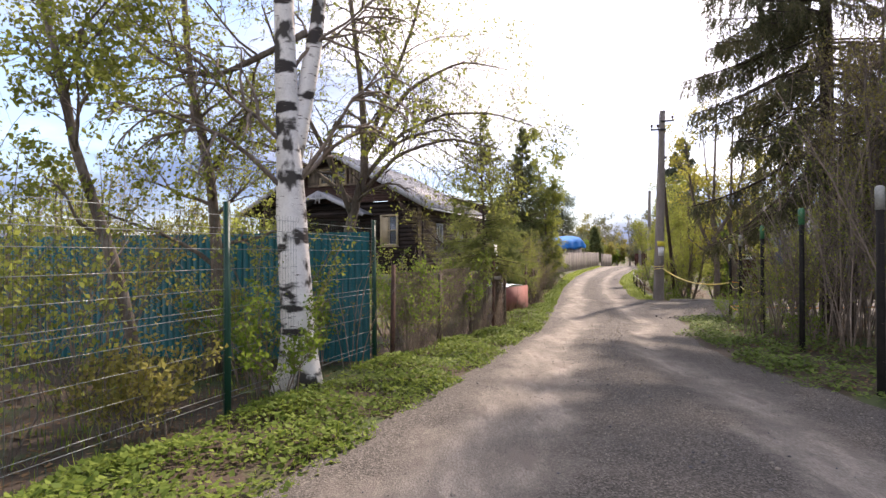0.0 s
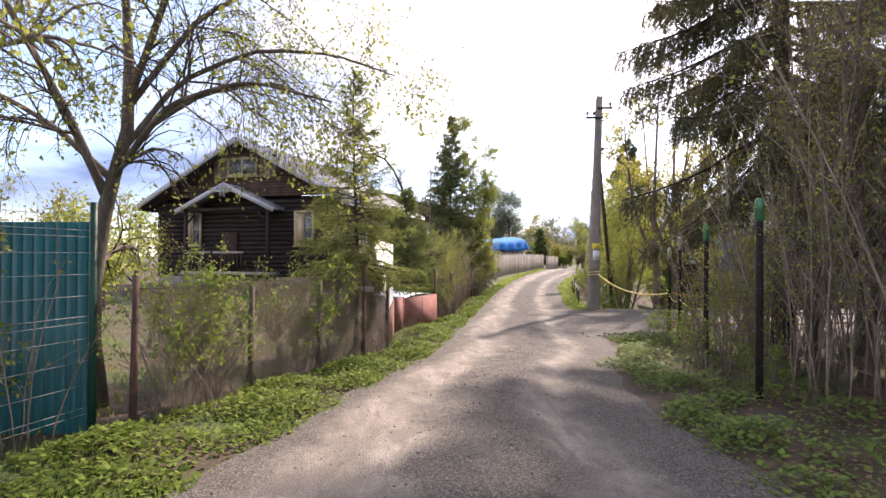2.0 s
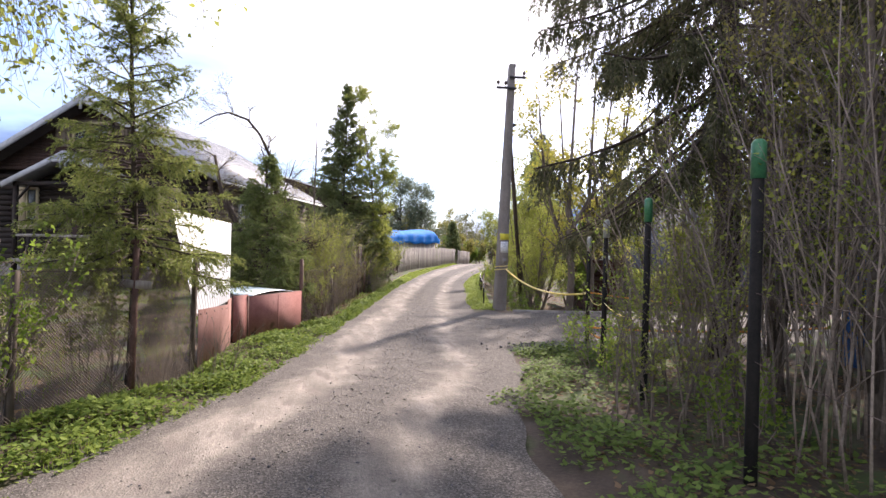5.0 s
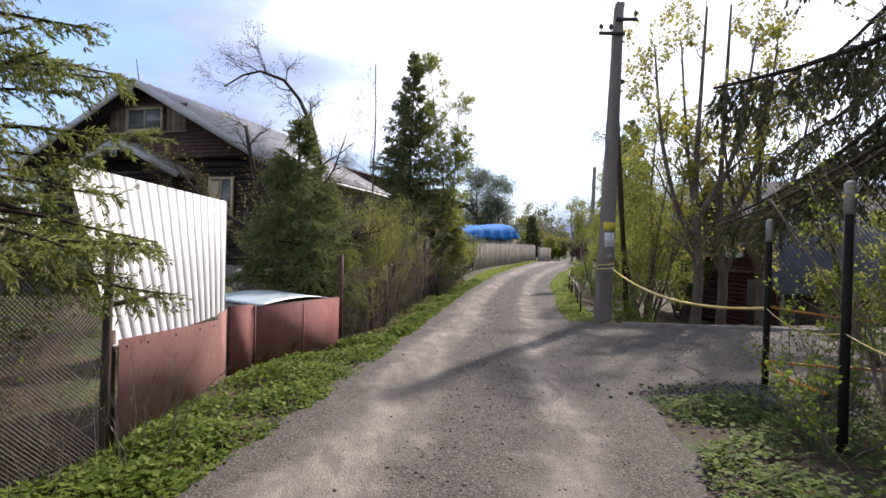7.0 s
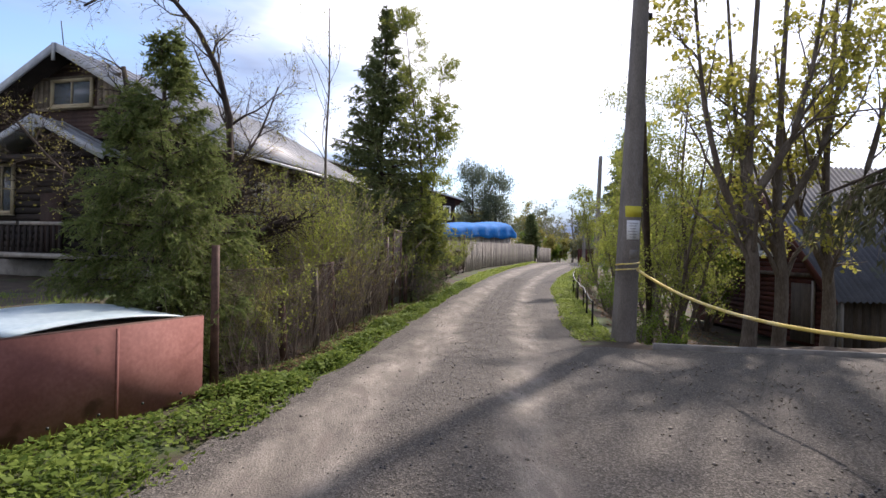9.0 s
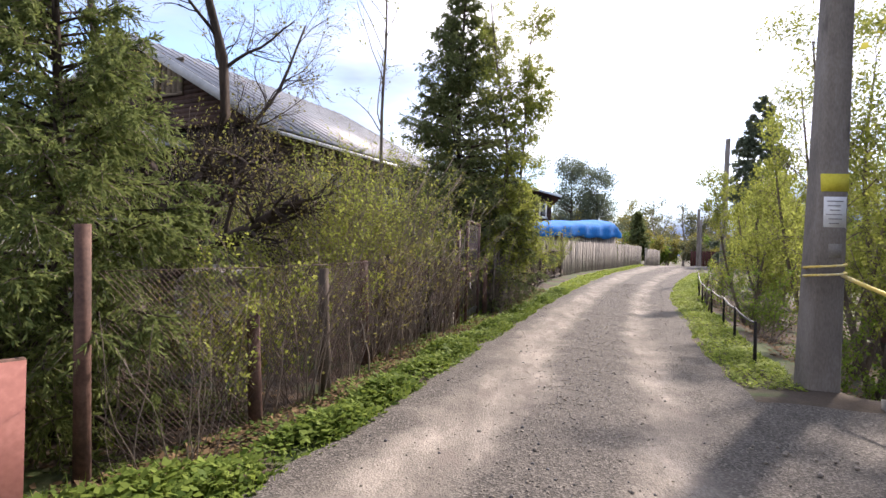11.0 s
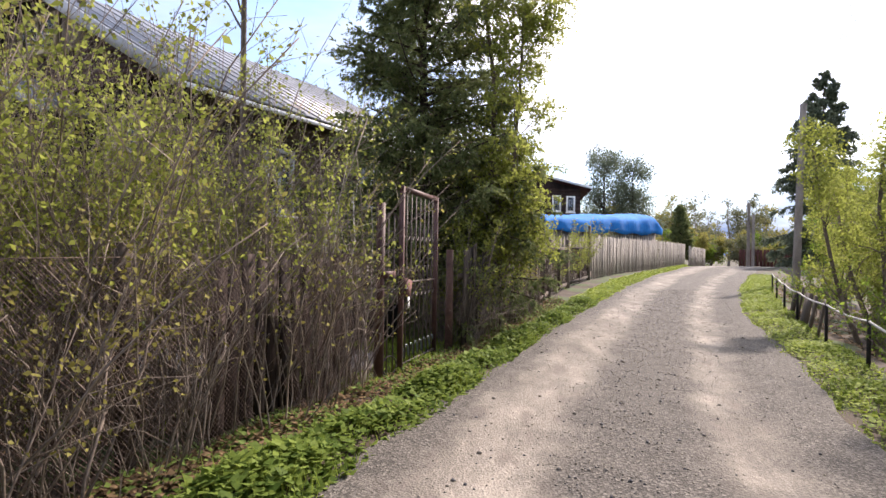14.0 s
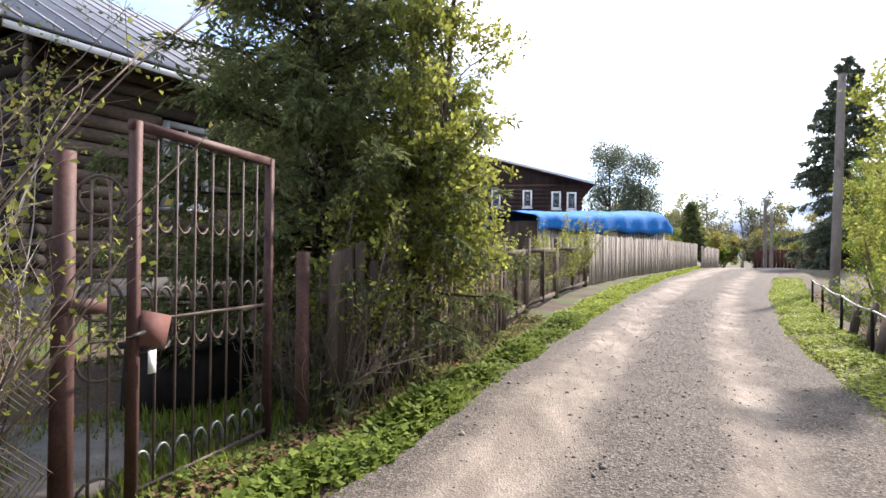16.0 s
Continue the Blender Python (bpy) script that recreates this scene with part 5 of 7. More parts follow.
for tx, ty, hh, lf, sz in ((10.9, 12.8, 5.0, "leaf", 0.06), (10.4, 10.2, 5.2, "leaf", 0.06), (9.8, 5.4, 5.5, "leaf", 0.06), (13.6, 18.6, 5.0, "leaf", 0.065), (16.5, 19.5, 6.0, "leaf_green", 0.07), (11.3, 26.4, 6.2, "leaf", 0.06), (12.2, 28.5, 6.0, "leaf", 0.06), (13.5, 13.6, 4.4, "leaf", 0.06), (11.8, 18.8, 3.2, "leaf", 0.06), (12.6, 30.5, 5.6, "leaf", 0.065), (12.6, 33.8, 4.5, "leaf", 0.065), (14.4, 36.8, 4.3, "leaf", 0.065), (15.8, 39.7, 4.6, "leaf", 0.07), (17.8, 43.0, 5.2, "leaf", 0.075), (15.8, 33.2, 5.0, "leaf_green", 0.07), (19.5, 48.5, 5.4, "leaf", 0.085), (22.5, 55.0, 6.2, "leaf_green", 0.09)):
    tree("willow_tree", (tx, ty), "bushy many-stemmed willow in bright spring leaf" if lf != "leaf_yellow" else "bushy many-stemmed tree in yellowish spring leaf", [
        ([(0, 0, 0), (0.2, 0, hh * 0.3), (0.1, 0.1, hh * 0.65), (0.2, 0, hh)], 0.07, 0.012),
        ([(0.1, 0, 0), (0.7, 0.1, hh * 0.3), (0.9, 0, hh * 0.6), (1.2, 0, hh * 0.85)], 0.055, 0.012),
        ([(-0.1, 0, 0), (-0.5, 0.2, hh * 0.3), (-0.8, 0.2, hh * 0.6), (-1.0, 0.2, hh * 0.9)], 0.055, 0.012),
        ([(0, 0.1, 0), (-0.1, -0.5, hh * 0.3), (0.0, -0.8, hh * 0.55), (0.1, -1.0, hh * 0.75)], 0.05, 0.012)],
        "bark", lf, 400 + k, (13, 0.12, 1.0, hh * 0.22, 0.75, 0.3, 0.0), (7, 0.15, 1.0, hh * 0.11, 0.7, 0.1, 0.1), (3, 0.15, 1.0, hh * 0.06, 0.7, 0.0, 0.1), per=13, size=sz * 0.95, group="willows along the ditch", spread=0.06, lite=True)
    k += 1
for sx, sy, h in ((10.6, 26.4, 1.3), (10.9, 29.2, 1.6), (11.8, 31.6, 1.5), (12.2, 35.0, 1.6), (13.4, 37.5, 1.5), (10.4, 25.3, 1.0)):
    shrub((sx, sy), "low leafy bush in the ditch", 440 + k, 14, h, 0.6, "twig", "leaf_green", 8, 0.055, 10, 0.007, group="ditch bushes")
    k += 1


# ---- distant trees ----
def far_tree(at, h, w, label, seed, leaf="far_leaf", bark="far_twig", per=3, size=0.22, name="distant_tree", group="distant trees"):
    tree(name, at, label, [
        ([(0, 0, 0), (0.05 * w, 0, h * 0.35), (-0.05 * w, 0, h * 0.7), (0, 0, h)], 0.02 * h, 0.02),
        ([(0, 0, h * 0.2), (0.3 * w, 0.1, h * 0.45), (0.4 * w, 0, h * 0.75)], 0.012 * h, 0.015),
        ([(0, 0, h * 0.15), (-0.3 * w, 0.1, h * 0.4), (-0.4 * w, 0, h * 0.7)], 0.012 * h, 0.015)],
        bark, leaf, seed, (7, 0.15, 1.0, h * 0.26, 0.8, 0.3, 0.0), (6, 0.15, 1.0, h * 0.13, 0.7, 0.1, 0.0), None, per=per, size=size, group=group, spread=0.25, sides=6, lite=True)


rf = np.random.default_rng(77)
for k in range(44):
    fx = -10 + 78 * (k + rf.random()) / 44
    fy = 96 + 26 * rf.random() + 0.1 * fx
    far_tree((fx, fy), rf.uniform(7.0, 10.5), 4.0, "hazy olive-green tree on the skyline" if k % 3 else "grey still leafless tree on the skyline", 500 + k, ("far_leaf", "leaf_buff", "far_leaf")[k % 3], per=15 if k % 3 else 5, size=0.34)
for k in range(40):
    fx = 8 + 46 * (k + rf.random()) / 40
    far_tree((fx, 86 + 7 * rf.random() + 0.05 * fx), rf.uniform(2.6, 4.4), 3.2, "low hazy bush at the far end of the lane", 620 + k, ("far_leaf", "leaf_buff", "leaf_green")[k % 3], per=16, size=0.24, name="distant_bush", group="distant bushes")
for k, (fx, fy, h) in enumerate(((-9, 25.5, 4.0), (-12, 28, 4.4), (-7.6, 21.5, 3.2), (-11, 32, 4.2), (-17, 38, 5), (-20, 43, 5.5), (-15.5, 46, 4.5), (-23, 36, 5), (-16, 24, 5.5), (-20, 30, 6.5), (-13, 19, 4.5), (-24, 40, 7.5), (-18, 45, 6), (-28, 28, 7), (-22, 18, 6), (-14, 13, 4.2), (24, 40, 8), (28, 34, 9), (27, 26, 8), (24, 19, 9), (23, 12, 9), (20, 5, 9), (26, 46, 8), (30, 55, 8), (-2, 72, 7), (5, 76, 7), (10, 72, 6), (15, 1, 10), (12, -6, 9), (-9, -8, 8), (-3, -16, 9), (6, -18, 9), (-14, 2, 7), (14, 78, 5))):
    far_tree((fx, fy), h, 3.5, "bushy garden tree in thin spring leaf", 560 + k, "leaf_buff" if k % 2 else "leaf", "bark", 8, 0.17, "garden_tree", "garden trees around")
spruce("cypress_tree", (18.1, 70.0), 4.6, 0.9, "dark narrow evergreen behind the picket fence", 70, "needle", 0.1, 34, 7, 9, 0.22, 0.1, 0.2, 0.1, 0.06, 0.4, lift=1.2)
spruce("spruce_tree", (30.1, 73.4), 16.4, 4.6, "dark pointed spruce behind the willows", 71, "pine", 0.8, 16, 18, 14, 0.3, 0.12, 0.5, 0.5, 0.2, 0.8, twig_len=0.9)
for k, (fx, fy, h) in enumerate(((13.3, 80.0, 10.4), (16.4, 82.0, 9.2))):
    tree("pine_tree", (fx, fy), "rounded dark green pine behind the blue tarpaulin", [([(0, 0, 0), (0.1, 0, h * 0.5), (0, 0, h)], 0.2, 0.04)],
         "bark_dark", "pine", 73 + k, (34, 0.25, 1.0, 3.0, 1.15, 0.35, 0.0), (8, 0.3, 1.0, 1.2, 0.7, 0.3, 0.0), (5, 0.3, 1.0, 0.6, 0.6, 0.3, 0), per=11, size=0.24, aspect=0.3, lite=True, spread=0.45, group="pines")


# ---- ground cover ----
FENCE_X = [(-6, -5.7), (6.1, -1.7), (9.25, -0.65), (13.9, 1.5), (15.2, 1.95), (17.9, 2.05), (20.4, 3.1), (22.65, 3.85), (25.2, 4.0), (27.6, 4.7), (29.5, 5.2), (32.1, 5.9), (34.2, 6.4), (36.6, 6.7), (44, 8.5), (55.5, 12.9), (61.5, 15.4), (66.5, 17.6)]


def cover(name, label, n, ylo, yhi, x_of, mat, size, height, seed, clump=0.6, upright=0.6, blades=False, cut=0.0, aspect=0.7):
    """Leaves or blades scattered over a strip; x_of(y, u) gives the place across. Taller in clumps."""
    rng = np.random.default_rng(seed)
    y = rng.uniform(ylo, yhi, n)
    u = rng.random(n)
    x = x_of(y, u)
    keep = np.ones(n, bool)
    pat = 0.5 + 0.25 * np.sin(3.1 * x + 1.7 * y) + 0.25 * np.sin(5.7 * y - 2.3 * x + 1)
    keep &= rng.random(n) < (1 - clump) + clump * pat
    edge = np.minimum(u, 1 - u)
    keep &= rng.random(n) < smooth(edge, cut - 0.02, cut + 0.12) if cut else keep
    x, y, pat, edge = x[keep], y[keep], pat[keep], edge[keep]
    m = len(x)
    z = ground_z(x, y)
    a = rng.uniform(0, 2 * np.pi, m)
    flat = np.stack((np.cos(a), np.sin(a), np.zeros(m)), 1)
    g = Geo()
    if blades:
        ax = unit(flat * rng.uniform(0.1, 0.7, m)[:, None] + np.array([0, 0, 1.0]))
        sd = unit(np.cross(ax, flat + 0.01))
        g.rhombs(np.stack((x, y, z - 0.01), 1), ax, sd, height * (0.4 + pat) * rng.uniform(0.5, 1.2, m), size, 0.1)
    else:
        zz = z + height * rng.random(m) ** 0.7 * (0.25 + 0.75 * pat) * (0.35 + 0.65 * smooth(edge, 0.0, 0.3))
        ax = unit(flat + np.array([0, 0, 1.0]) * rng.uniform(-0.25, upright, m)[:, None])
        sd = unit(np.cross(ax, np.array([0, 0, 1.0])) + rng.normal(size=(m, 3)) * 0.25)
        L = size * rng.uniform(0.5, 1.25, m)
        g.rhombs(np.stack((x, y, zz), 1), ax, sd, L, L * aspect, 0.12)
    return tagged(part(name, g, mat), label, "plants" if mat != "litter" else "leaf litter", kind="stuff")


def left_strip(y, u):
    a, b = along(y, FENCE_X) + 0.05, along(y, ROAD_L) + 0.15
    a = a + (b - a) * 0.42 * smooth(y, 19.5, 21)
    b = b - 0.08 * smooth(y, 19.5, 21)
    return a + (b - a) * u


def right_strip(y, u):
    a = along(y, ROAD_R) - 0.05 + 0.25 * np.sin(1.3 * y) + 0.15 * np.sin(3.7 * y)
    return a + u * (0.75 + 0.02 * y)


def island(y, u):
    a = along(y, ROAD_R) - 0.05
    return a + u * (0.8 + 0.012 * (y - 24))


cover("verge_plants", "lush low green weeds along the fence foot", 56000, -3, 20, left_strip, "verge", 0.07, 0.21, 81, 0.9, 0.7)
cover("verge_plants", "lush low green weeds along the fence foot", 38000, 20, 36, left_strip, "verge", 0.07, 0.2, 82, 0.92, 0.7)
cover("verge_plants", "bright low weeds at the foot of the picket fence", 26000, 36, 64, left_strip, "island_leaf", 0.09, 0.16, 83, 0.6, 0.6)
cover("verge_grass", "thin grass blades between the weeds", 16000, -3, 36, left_strip, "grass", 0.007, 0.16, 84, 0.6, blades=True)
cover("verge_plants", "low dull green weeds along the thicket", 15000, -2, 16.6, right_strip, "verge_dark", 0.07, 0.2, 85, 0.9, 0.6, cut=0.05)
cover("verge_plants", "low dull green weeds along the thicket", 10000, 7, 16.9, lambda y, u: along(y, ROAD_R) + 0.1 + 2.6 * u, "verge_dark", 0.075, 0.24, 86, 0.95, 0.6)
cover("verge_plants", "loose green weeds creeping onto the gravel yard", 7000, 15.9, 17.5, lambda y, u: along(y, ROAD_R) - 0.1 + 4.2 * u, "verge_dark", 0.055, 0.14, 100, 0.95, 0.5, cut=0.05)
cover("island_grass", "bright green grass strip before the low rail", 10000, 23.9, 52, island, "grass", 0.011, 0.1, 87, 0.35, blades=True)
cover("island_weeds", "bright green weeds before the low rail", 34000, 23.9, 50, island, "island_leaf", 0.055, 0.12, 88, 0.5, 0.5)
cover("dry_litter", "fallen dry brown leaves under the thicket", 13000, 0, 17, lambda y, u: along(y, ROAD_R) + 0.4 + 5 * u, "litter", 0.07, 0.03, 89, 0.4, 0.3)
cover("dry_litter", "fallen dry brown leaves in the ditch", 14000, 24.2, 44, lambda y, u: along(y, ROAD_R) + 1.0 + 5 * u, "litter", 0.08, 0.05, 90, 0.4, 0.3)
cover("dry_litter", "fallen dry brown leaves behind the fences", 16000, 3, 36, lambda y, u: along(y, FENCE_X) - 4.5 * u - 0.02, "litter", 0.07, 0.05, 91, 0.4, 0.3)
cover("dry_litter", "crumbs of dry leaves at the lane's edge", 5000, -2, 36, lambda y, u: along(y, ROAD_L) + 0.5 * u, "litter", 0.03, 0.012, 92, 0.5, 0.1)
cover("verge_dry", "dry stalks and leaf crumbs at the fence foot", 12000, 20, 36, lambda y, u: along(y, FENCE_X) + 0.03 + 0.5 * u, "litter", 0.06, 0.08, 98, 0.3, 0.6)
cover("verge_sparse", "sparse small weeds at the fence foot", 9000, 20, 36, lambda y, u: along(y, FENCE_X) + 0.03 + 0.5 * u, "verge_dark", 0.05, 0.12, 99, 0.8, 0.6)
cover("lawn", "bright grass patch behind the iron gate", 9000, 27.4, 31, lambda y, u: 3.0 + 1.9 * u + 0.25 * (y - 27.4), "grass", 0.012, 0.12, 101, 0.5, blades=True)
cover("lawn", "thin garden grass behind the fences", 50000, 2, 44, lambda y, u: along(y, FENCE_X) - 11 * u - 0.4, "grass", 0.014, 0.13, 93, 0.8, blades=True)


def stones(name, label, n, place, mat, lo, hi, seed, zf):
    """Small angular stones half sunk into the surface."""
    rng = np.random.default_rng(seed)
    x, y = place(rng, n)
    s = lo * (hi / lo) ** (rng.random(n) ** 2.2)
    o = np.array([(1, 0, 0), (-1, 0, 0), (0, 1, 0), (0, -1, 0), (0, 0, 0.8), (0, 0, -0.8)])
    V = o[None] * s[:, None, None] * rng.uniform(0.6, 1.25, (n, 6, 1))
    a = rng.uniform(0, 2 * np.pi, n)
    c, d = np.cos(a), np.sin(a)
    W = np.stack((V[..., 0] * c[:, None] - V[..., 1] * d[:, None], V[..., 0] * d[:, None] + V[..., 1] * c[:, None], V[..., 2]), -1)
    W += np.stack((x, y, zf(x, y) + 0.15 * s), -1)[:, None]
    f = np.array([(4, 0, 2), (4, 2, 1), (4, 1, 3), (4, 3, 0), (5, 2, 0), (5, 1, 2), (5, 3, 1), (5, 0, 3)])
    g = Geo().add(W.reshape(-1, 3), None, (np.arange(n)[:, None, None] * 6 + f[None]).reshape(-1, 3))
    tagged(part(name, g, mat), label, "stones", kind="stuff")


def on_road(rng, n):
    y = rng.uniform(0, 40, n)
    u = rng.random(n)
    l, r = along(y, ROAD_L), along(y, ROAD_R)
    u = np.where(rng.random(n) < 0.6, np.clip(0.48 + 0.1 * rng.normal(size=n), 0.05, 0.95), u)
    return l + (r - l) * (0.04 + 0.92 * u), y


stones("road_gravel", "loose grey pebbles pressed into the dirt lane", 17000, on_road, "stone", 0.004, 0.013, 94, road_z)
stones("road_gravel", "larger stones and clods on the lane", 800, on_road, "stone", 0.011, 0.03, 95, road_z)
stones("road_clods", "dark crumbly clods and grit down the middle of the lane", 2000, on_road, "crushed", 0.006, 0.02, 102, road_z)
stones("yard_pebbles", "loose stones on the gravel yard", 3000, lambda r, n: (r.uniform(7.4, 15, n), r.uniform(17.2, 22.0, n)), "stone", 0.005, 0.026, 96, lambda x, y: along(y, LEVEL) + 0.015)
stones("crushed_stone", "patch of dark crushed stone by the post", 2600, lambda r, n: (8.6 + r.normal(size=n) * 0.55, 17.0 + r.normal(size=n) * 0.28), "crushed", 0.012, 0.045, 97, lambda x, y: along(y, LEVEL) + 0.02)


# ---- posts, rope and pole on the east side ----
CAPS = [(8.95, 17.58, 2.12, "white_cap"), (8.05, 15.2, 2.32, "white_cap"), (7.44, 13.04, 2.45, "bottle"), (6.76, 10.52, 2.63, "bottle"), (5.72, 7.3, 2.64, "white_cap"), (5.05, 4.1, 2.7, "bottle"), (4.5, 1.2, 2.75, "bottle")]
for x, y, t, c in CAPS:
    post("fence_post", (x, y), t, 0.088 if y < 12 else 0.08, "black_post", "tarred black post capped with a %s plastic bottle" % ("green" if c == "bottle" else "pale"), "capped black posts", lean=(0.02, 0.0), sides=9, cap=c, cap_h=0.24)


def span(name, a, b, sag, r, mat, label, category, sides=6, n=18, lift=0.0):
    a, b = np.array(a), np.array(b)
    f = np.linspace(0, 1, n)[:, None]
    P = a + (b - a) * f
    P[:, 2] -= 4 * sag * (f[:, 0] * (1 - f[:, 0]))
    P[:, 2] += lift * np.sin(np.arange(n) * 1.3)
    e = thing(name, tuple(a), label, category)
    part("strand", Geo().tubes([P - a], r, sides), mat, e, smooth=True)
    return e


span("barrier_rope", (9.36, 24.05, 1.28), (8.97, 17.6, 1.02), 0.28, 0.022, "rope", "thick yellow and white rope sagging between pole and post", "rope", n=24)
for (x, y, t, c), (x2, y2, t2, c2), z, z2, s in ((CAPS[0], CAPS[1], 1.02, 1.05, 0.12), (CAPS[1], CAPS[2], 1.05, 1.08, 0.1)):
    span("barrier_rope", (x, y, z), (x2, y2, z2), s, 0.006, "rope", "yellow rope strung between black posts", "rope")
span("barrier_rope", (8.95, 17.58, 1.04), (15.6, 17.4, 0.95), 0.22, 0.016, "orange", "orange rope strung across the yard", "rope")
span("barrier_tape", (8.95, 17.58, 0.32), (8.3, 15.7, 0.4), 0.05, 0.02, "orange", "orange plastic tape low between posts", "tape")
span("barrier_tape", (8.95, 17.58, 0.33), (14.5, 16.4, 0.5), 0.12, 0.02, "orange", "orange plastic tape low between posts", "tape")
for z in (0.5, 0.95, 1.45, 1.9):
    for k in range(2, len(CAPS) - 1):
        a, b = CAPS[k], CAPS[k + 1]
        span("barbed_wire", (a[0], a[1], z + 0.1), (b[0], b[1], z + 0.12), 0.03, 0.003, "dark_wire", "thin rusty wire between black posts", "wire", 3, 6)

knot = thing("rope_knot", (9.2, 24.05, 1.28), "frayed yellow rope knot round the pole", "rope")
part("coil", Geo().tubes([[(0.2 * math.cos(a), 0.05 + 0.2 * math.sin(a), 0.015 * a - 0.06) for a in np.linspace(0, 12.5, 40)]], 0.014, 6), "rope", knot, smooth=True)


def utility_pole(at, top, w0, w1, label, arm=True, notice=True, strut=None):
    x, y = at
    z0 = float(ground_z(x, y)) - 0.3
    e = thing("utility_pole", (x, y, z0), label, "utility pole")
    T = Vector(top) - Vector((x, y, z0))
    g = Geo()
    s = np.linspace(0, 1, 8)
    c = 0.18
    ring = lambda w: np.array([(-w + c * w, -w), (w - c * w, -w), (w, -w + c * w), (w, w - c * w), (w - c * w, w), (-w + c * w, w), (-w, w - c * w), (-w, -w + c * w)])
    V = np.vstack([np.column_stack((ring((w0 + (w1 - w0) * f) / 2) + np.array([T.x, T.y]) * f, np.full(8, T.z * f))) for f in s])
    q = [(r * 8 + k, r * 8 + (k + 1) % 8, r * 8 + 8 + (k + 1) % 8, r * 8 + 8 + k) for r in range(7) for k in range(8)] + [(56, 57, 58, 63), (58, 59, 62, 63), (59, 60, 61, 62)]
    g.add(V, q)
    part("shaft", g, "pole", e)
    at_z = lambda z: T * ((z - z0) / T.z)
    if arm:
        for dz, dx0, dx1 in ((-0.38, -0.12, 0.42), (-0.75, -0.55, 0.1)):
            p = T + Vector((0, -0.16, dz))
            part("crossarm", Geo().beam(p + Vector((dx0, 0, 0.0)), p + Vector((dx1, 0, 0.02)), 0.06, 0.07), "dark_metal", e)
            for dx in ((dx1 - 0.05,) if dz > -0.5 else (dx0 + 0.05, dx0 + 0.3)):
                q0 = p + Vector((dx, 0, 0.03))
                part("insulator", Geo().tubes([[q0, q0 + Vector((0, 0, 0.07)), q0 + Vector((0, 0, 0.1)), q0 + Vector((0, 0, 0.17)), q0 + Vector((0, 0, 0.21))]], [[0.012, 0.015, 0.055, 0.05, 0.02]], 8), "porcelain", e, smooth=True)
        part("clamp", Geo().box(tuple(T + Vector((0, 0, -1.9))), (w1 * 1.25, w1 * 1.25, 0.09)), "dark_metal", e)
        part("cap_plate", Geo().box(tuple(T + Vector((0.02, 0, 0.03))), (w1 * 0.95, w1 * 0.9, 0.12)), "concrete", e)
    if notice:
        f = lambda z: (w0 + (w1 - w0) * (z - z0) / T.z) / 2
        b = at_z(2.32)
        part("paint_band", Geo().box((b.x, b.y - 0.002, b.z), (f(2.32) * 2 - 0.02, f(2.32) * 2 + 0.008, 0.2)), "paint_yellow", e, "worn yellow paint band")
        p = at_z(1.98)
        sh = part("notice", Geo().box((p.x + 0.01, p.y - f(1.98) - 0.004, p.z), (0.24, 0.004, 0.36)), "paper", e, "white paper notice")
        for j in range(6):
            part("text_bar", Geo().box((p.x + 0.01 - 0.01 * (j % 2), p.y - f(1.98) - 0.008, p.z + 0.13 - 0.05 * j), (0.17 - 0.03 * (j % 3), 0.003, 0.012)), "ink", sh)
        p = at_z(1.55)
        part("torn_notice", Geo().box((p.x + 0.03, p.y - f(1.55) - 0.004, p.z), (0.14, 0.004, 0.16)), "concrete", e)
    if strut:
        a, b = Vector(strut[0]) - Vector((x, y, z0)), Vector(strut[1]) - Vector((x, y, z0))
        part("brace", Geo().tubes([[a, (a + b) / 2, b]], [[0.08, 0.07, 0.06]], 8), "bark_dark", e, "dark slanting timber brace", smooth=True)
    return e


utility_pole((9.19, 24.2), (9.52, 24.42, 7.85), 0.36, 0.2, "leaning weathered concrete utility pole with a yellow band and notice", strut=((11.1, 27.2, -0.8), (9.5, 24.55, 6.2)))
utility_pole((15.6, 44.0), (15.75, 43.95, 6.75), 0.22, 0.17, "grey concrete utility pole beyond the low rail", False, False)
utility_pole((26.8, 80), (26.8, 80, 6.4), 0.28, 0.22, "distant grey utility pole", False, False)
utility_pole((-2.2, -14.0), (-2.2, -14.0, 8.6), 0.34, 0.22, "weathered concrete utility pole beside the lane", True, False)
utility_pole((23.6, 70), (23.6, 70, 4.6), 0.2, 0.18, "dark wooden post by the far lane", False, False)
for dx, dz in ((-0.45, -0.5), (-0.2, -0.5), (0.37, -0.15)):
    span("power_line", (9.52 + dx, 24.26, 7.85 + dz), (-2.2 + dx, -14.1, 8.6 + dz), 0.7, 0.007, "dark_metal", "thin dark overhead wire", "wire", 4, 20)
    span("power_line", (9.52 + dx, 24.26, 7.85 + dz), (15.75, 43.95, 6.7 + 0.3 * dz), 0.4, 0.006, "dark_metal", "thin dark overhead wire", "wire", 4, 14)
span("power_line", (15.75, 43.95, 6.6), (26.8, 80, 6.2), 0.7, 0.008, "dark_metal", "thin dark overhead wire", "wire", 4, 14)


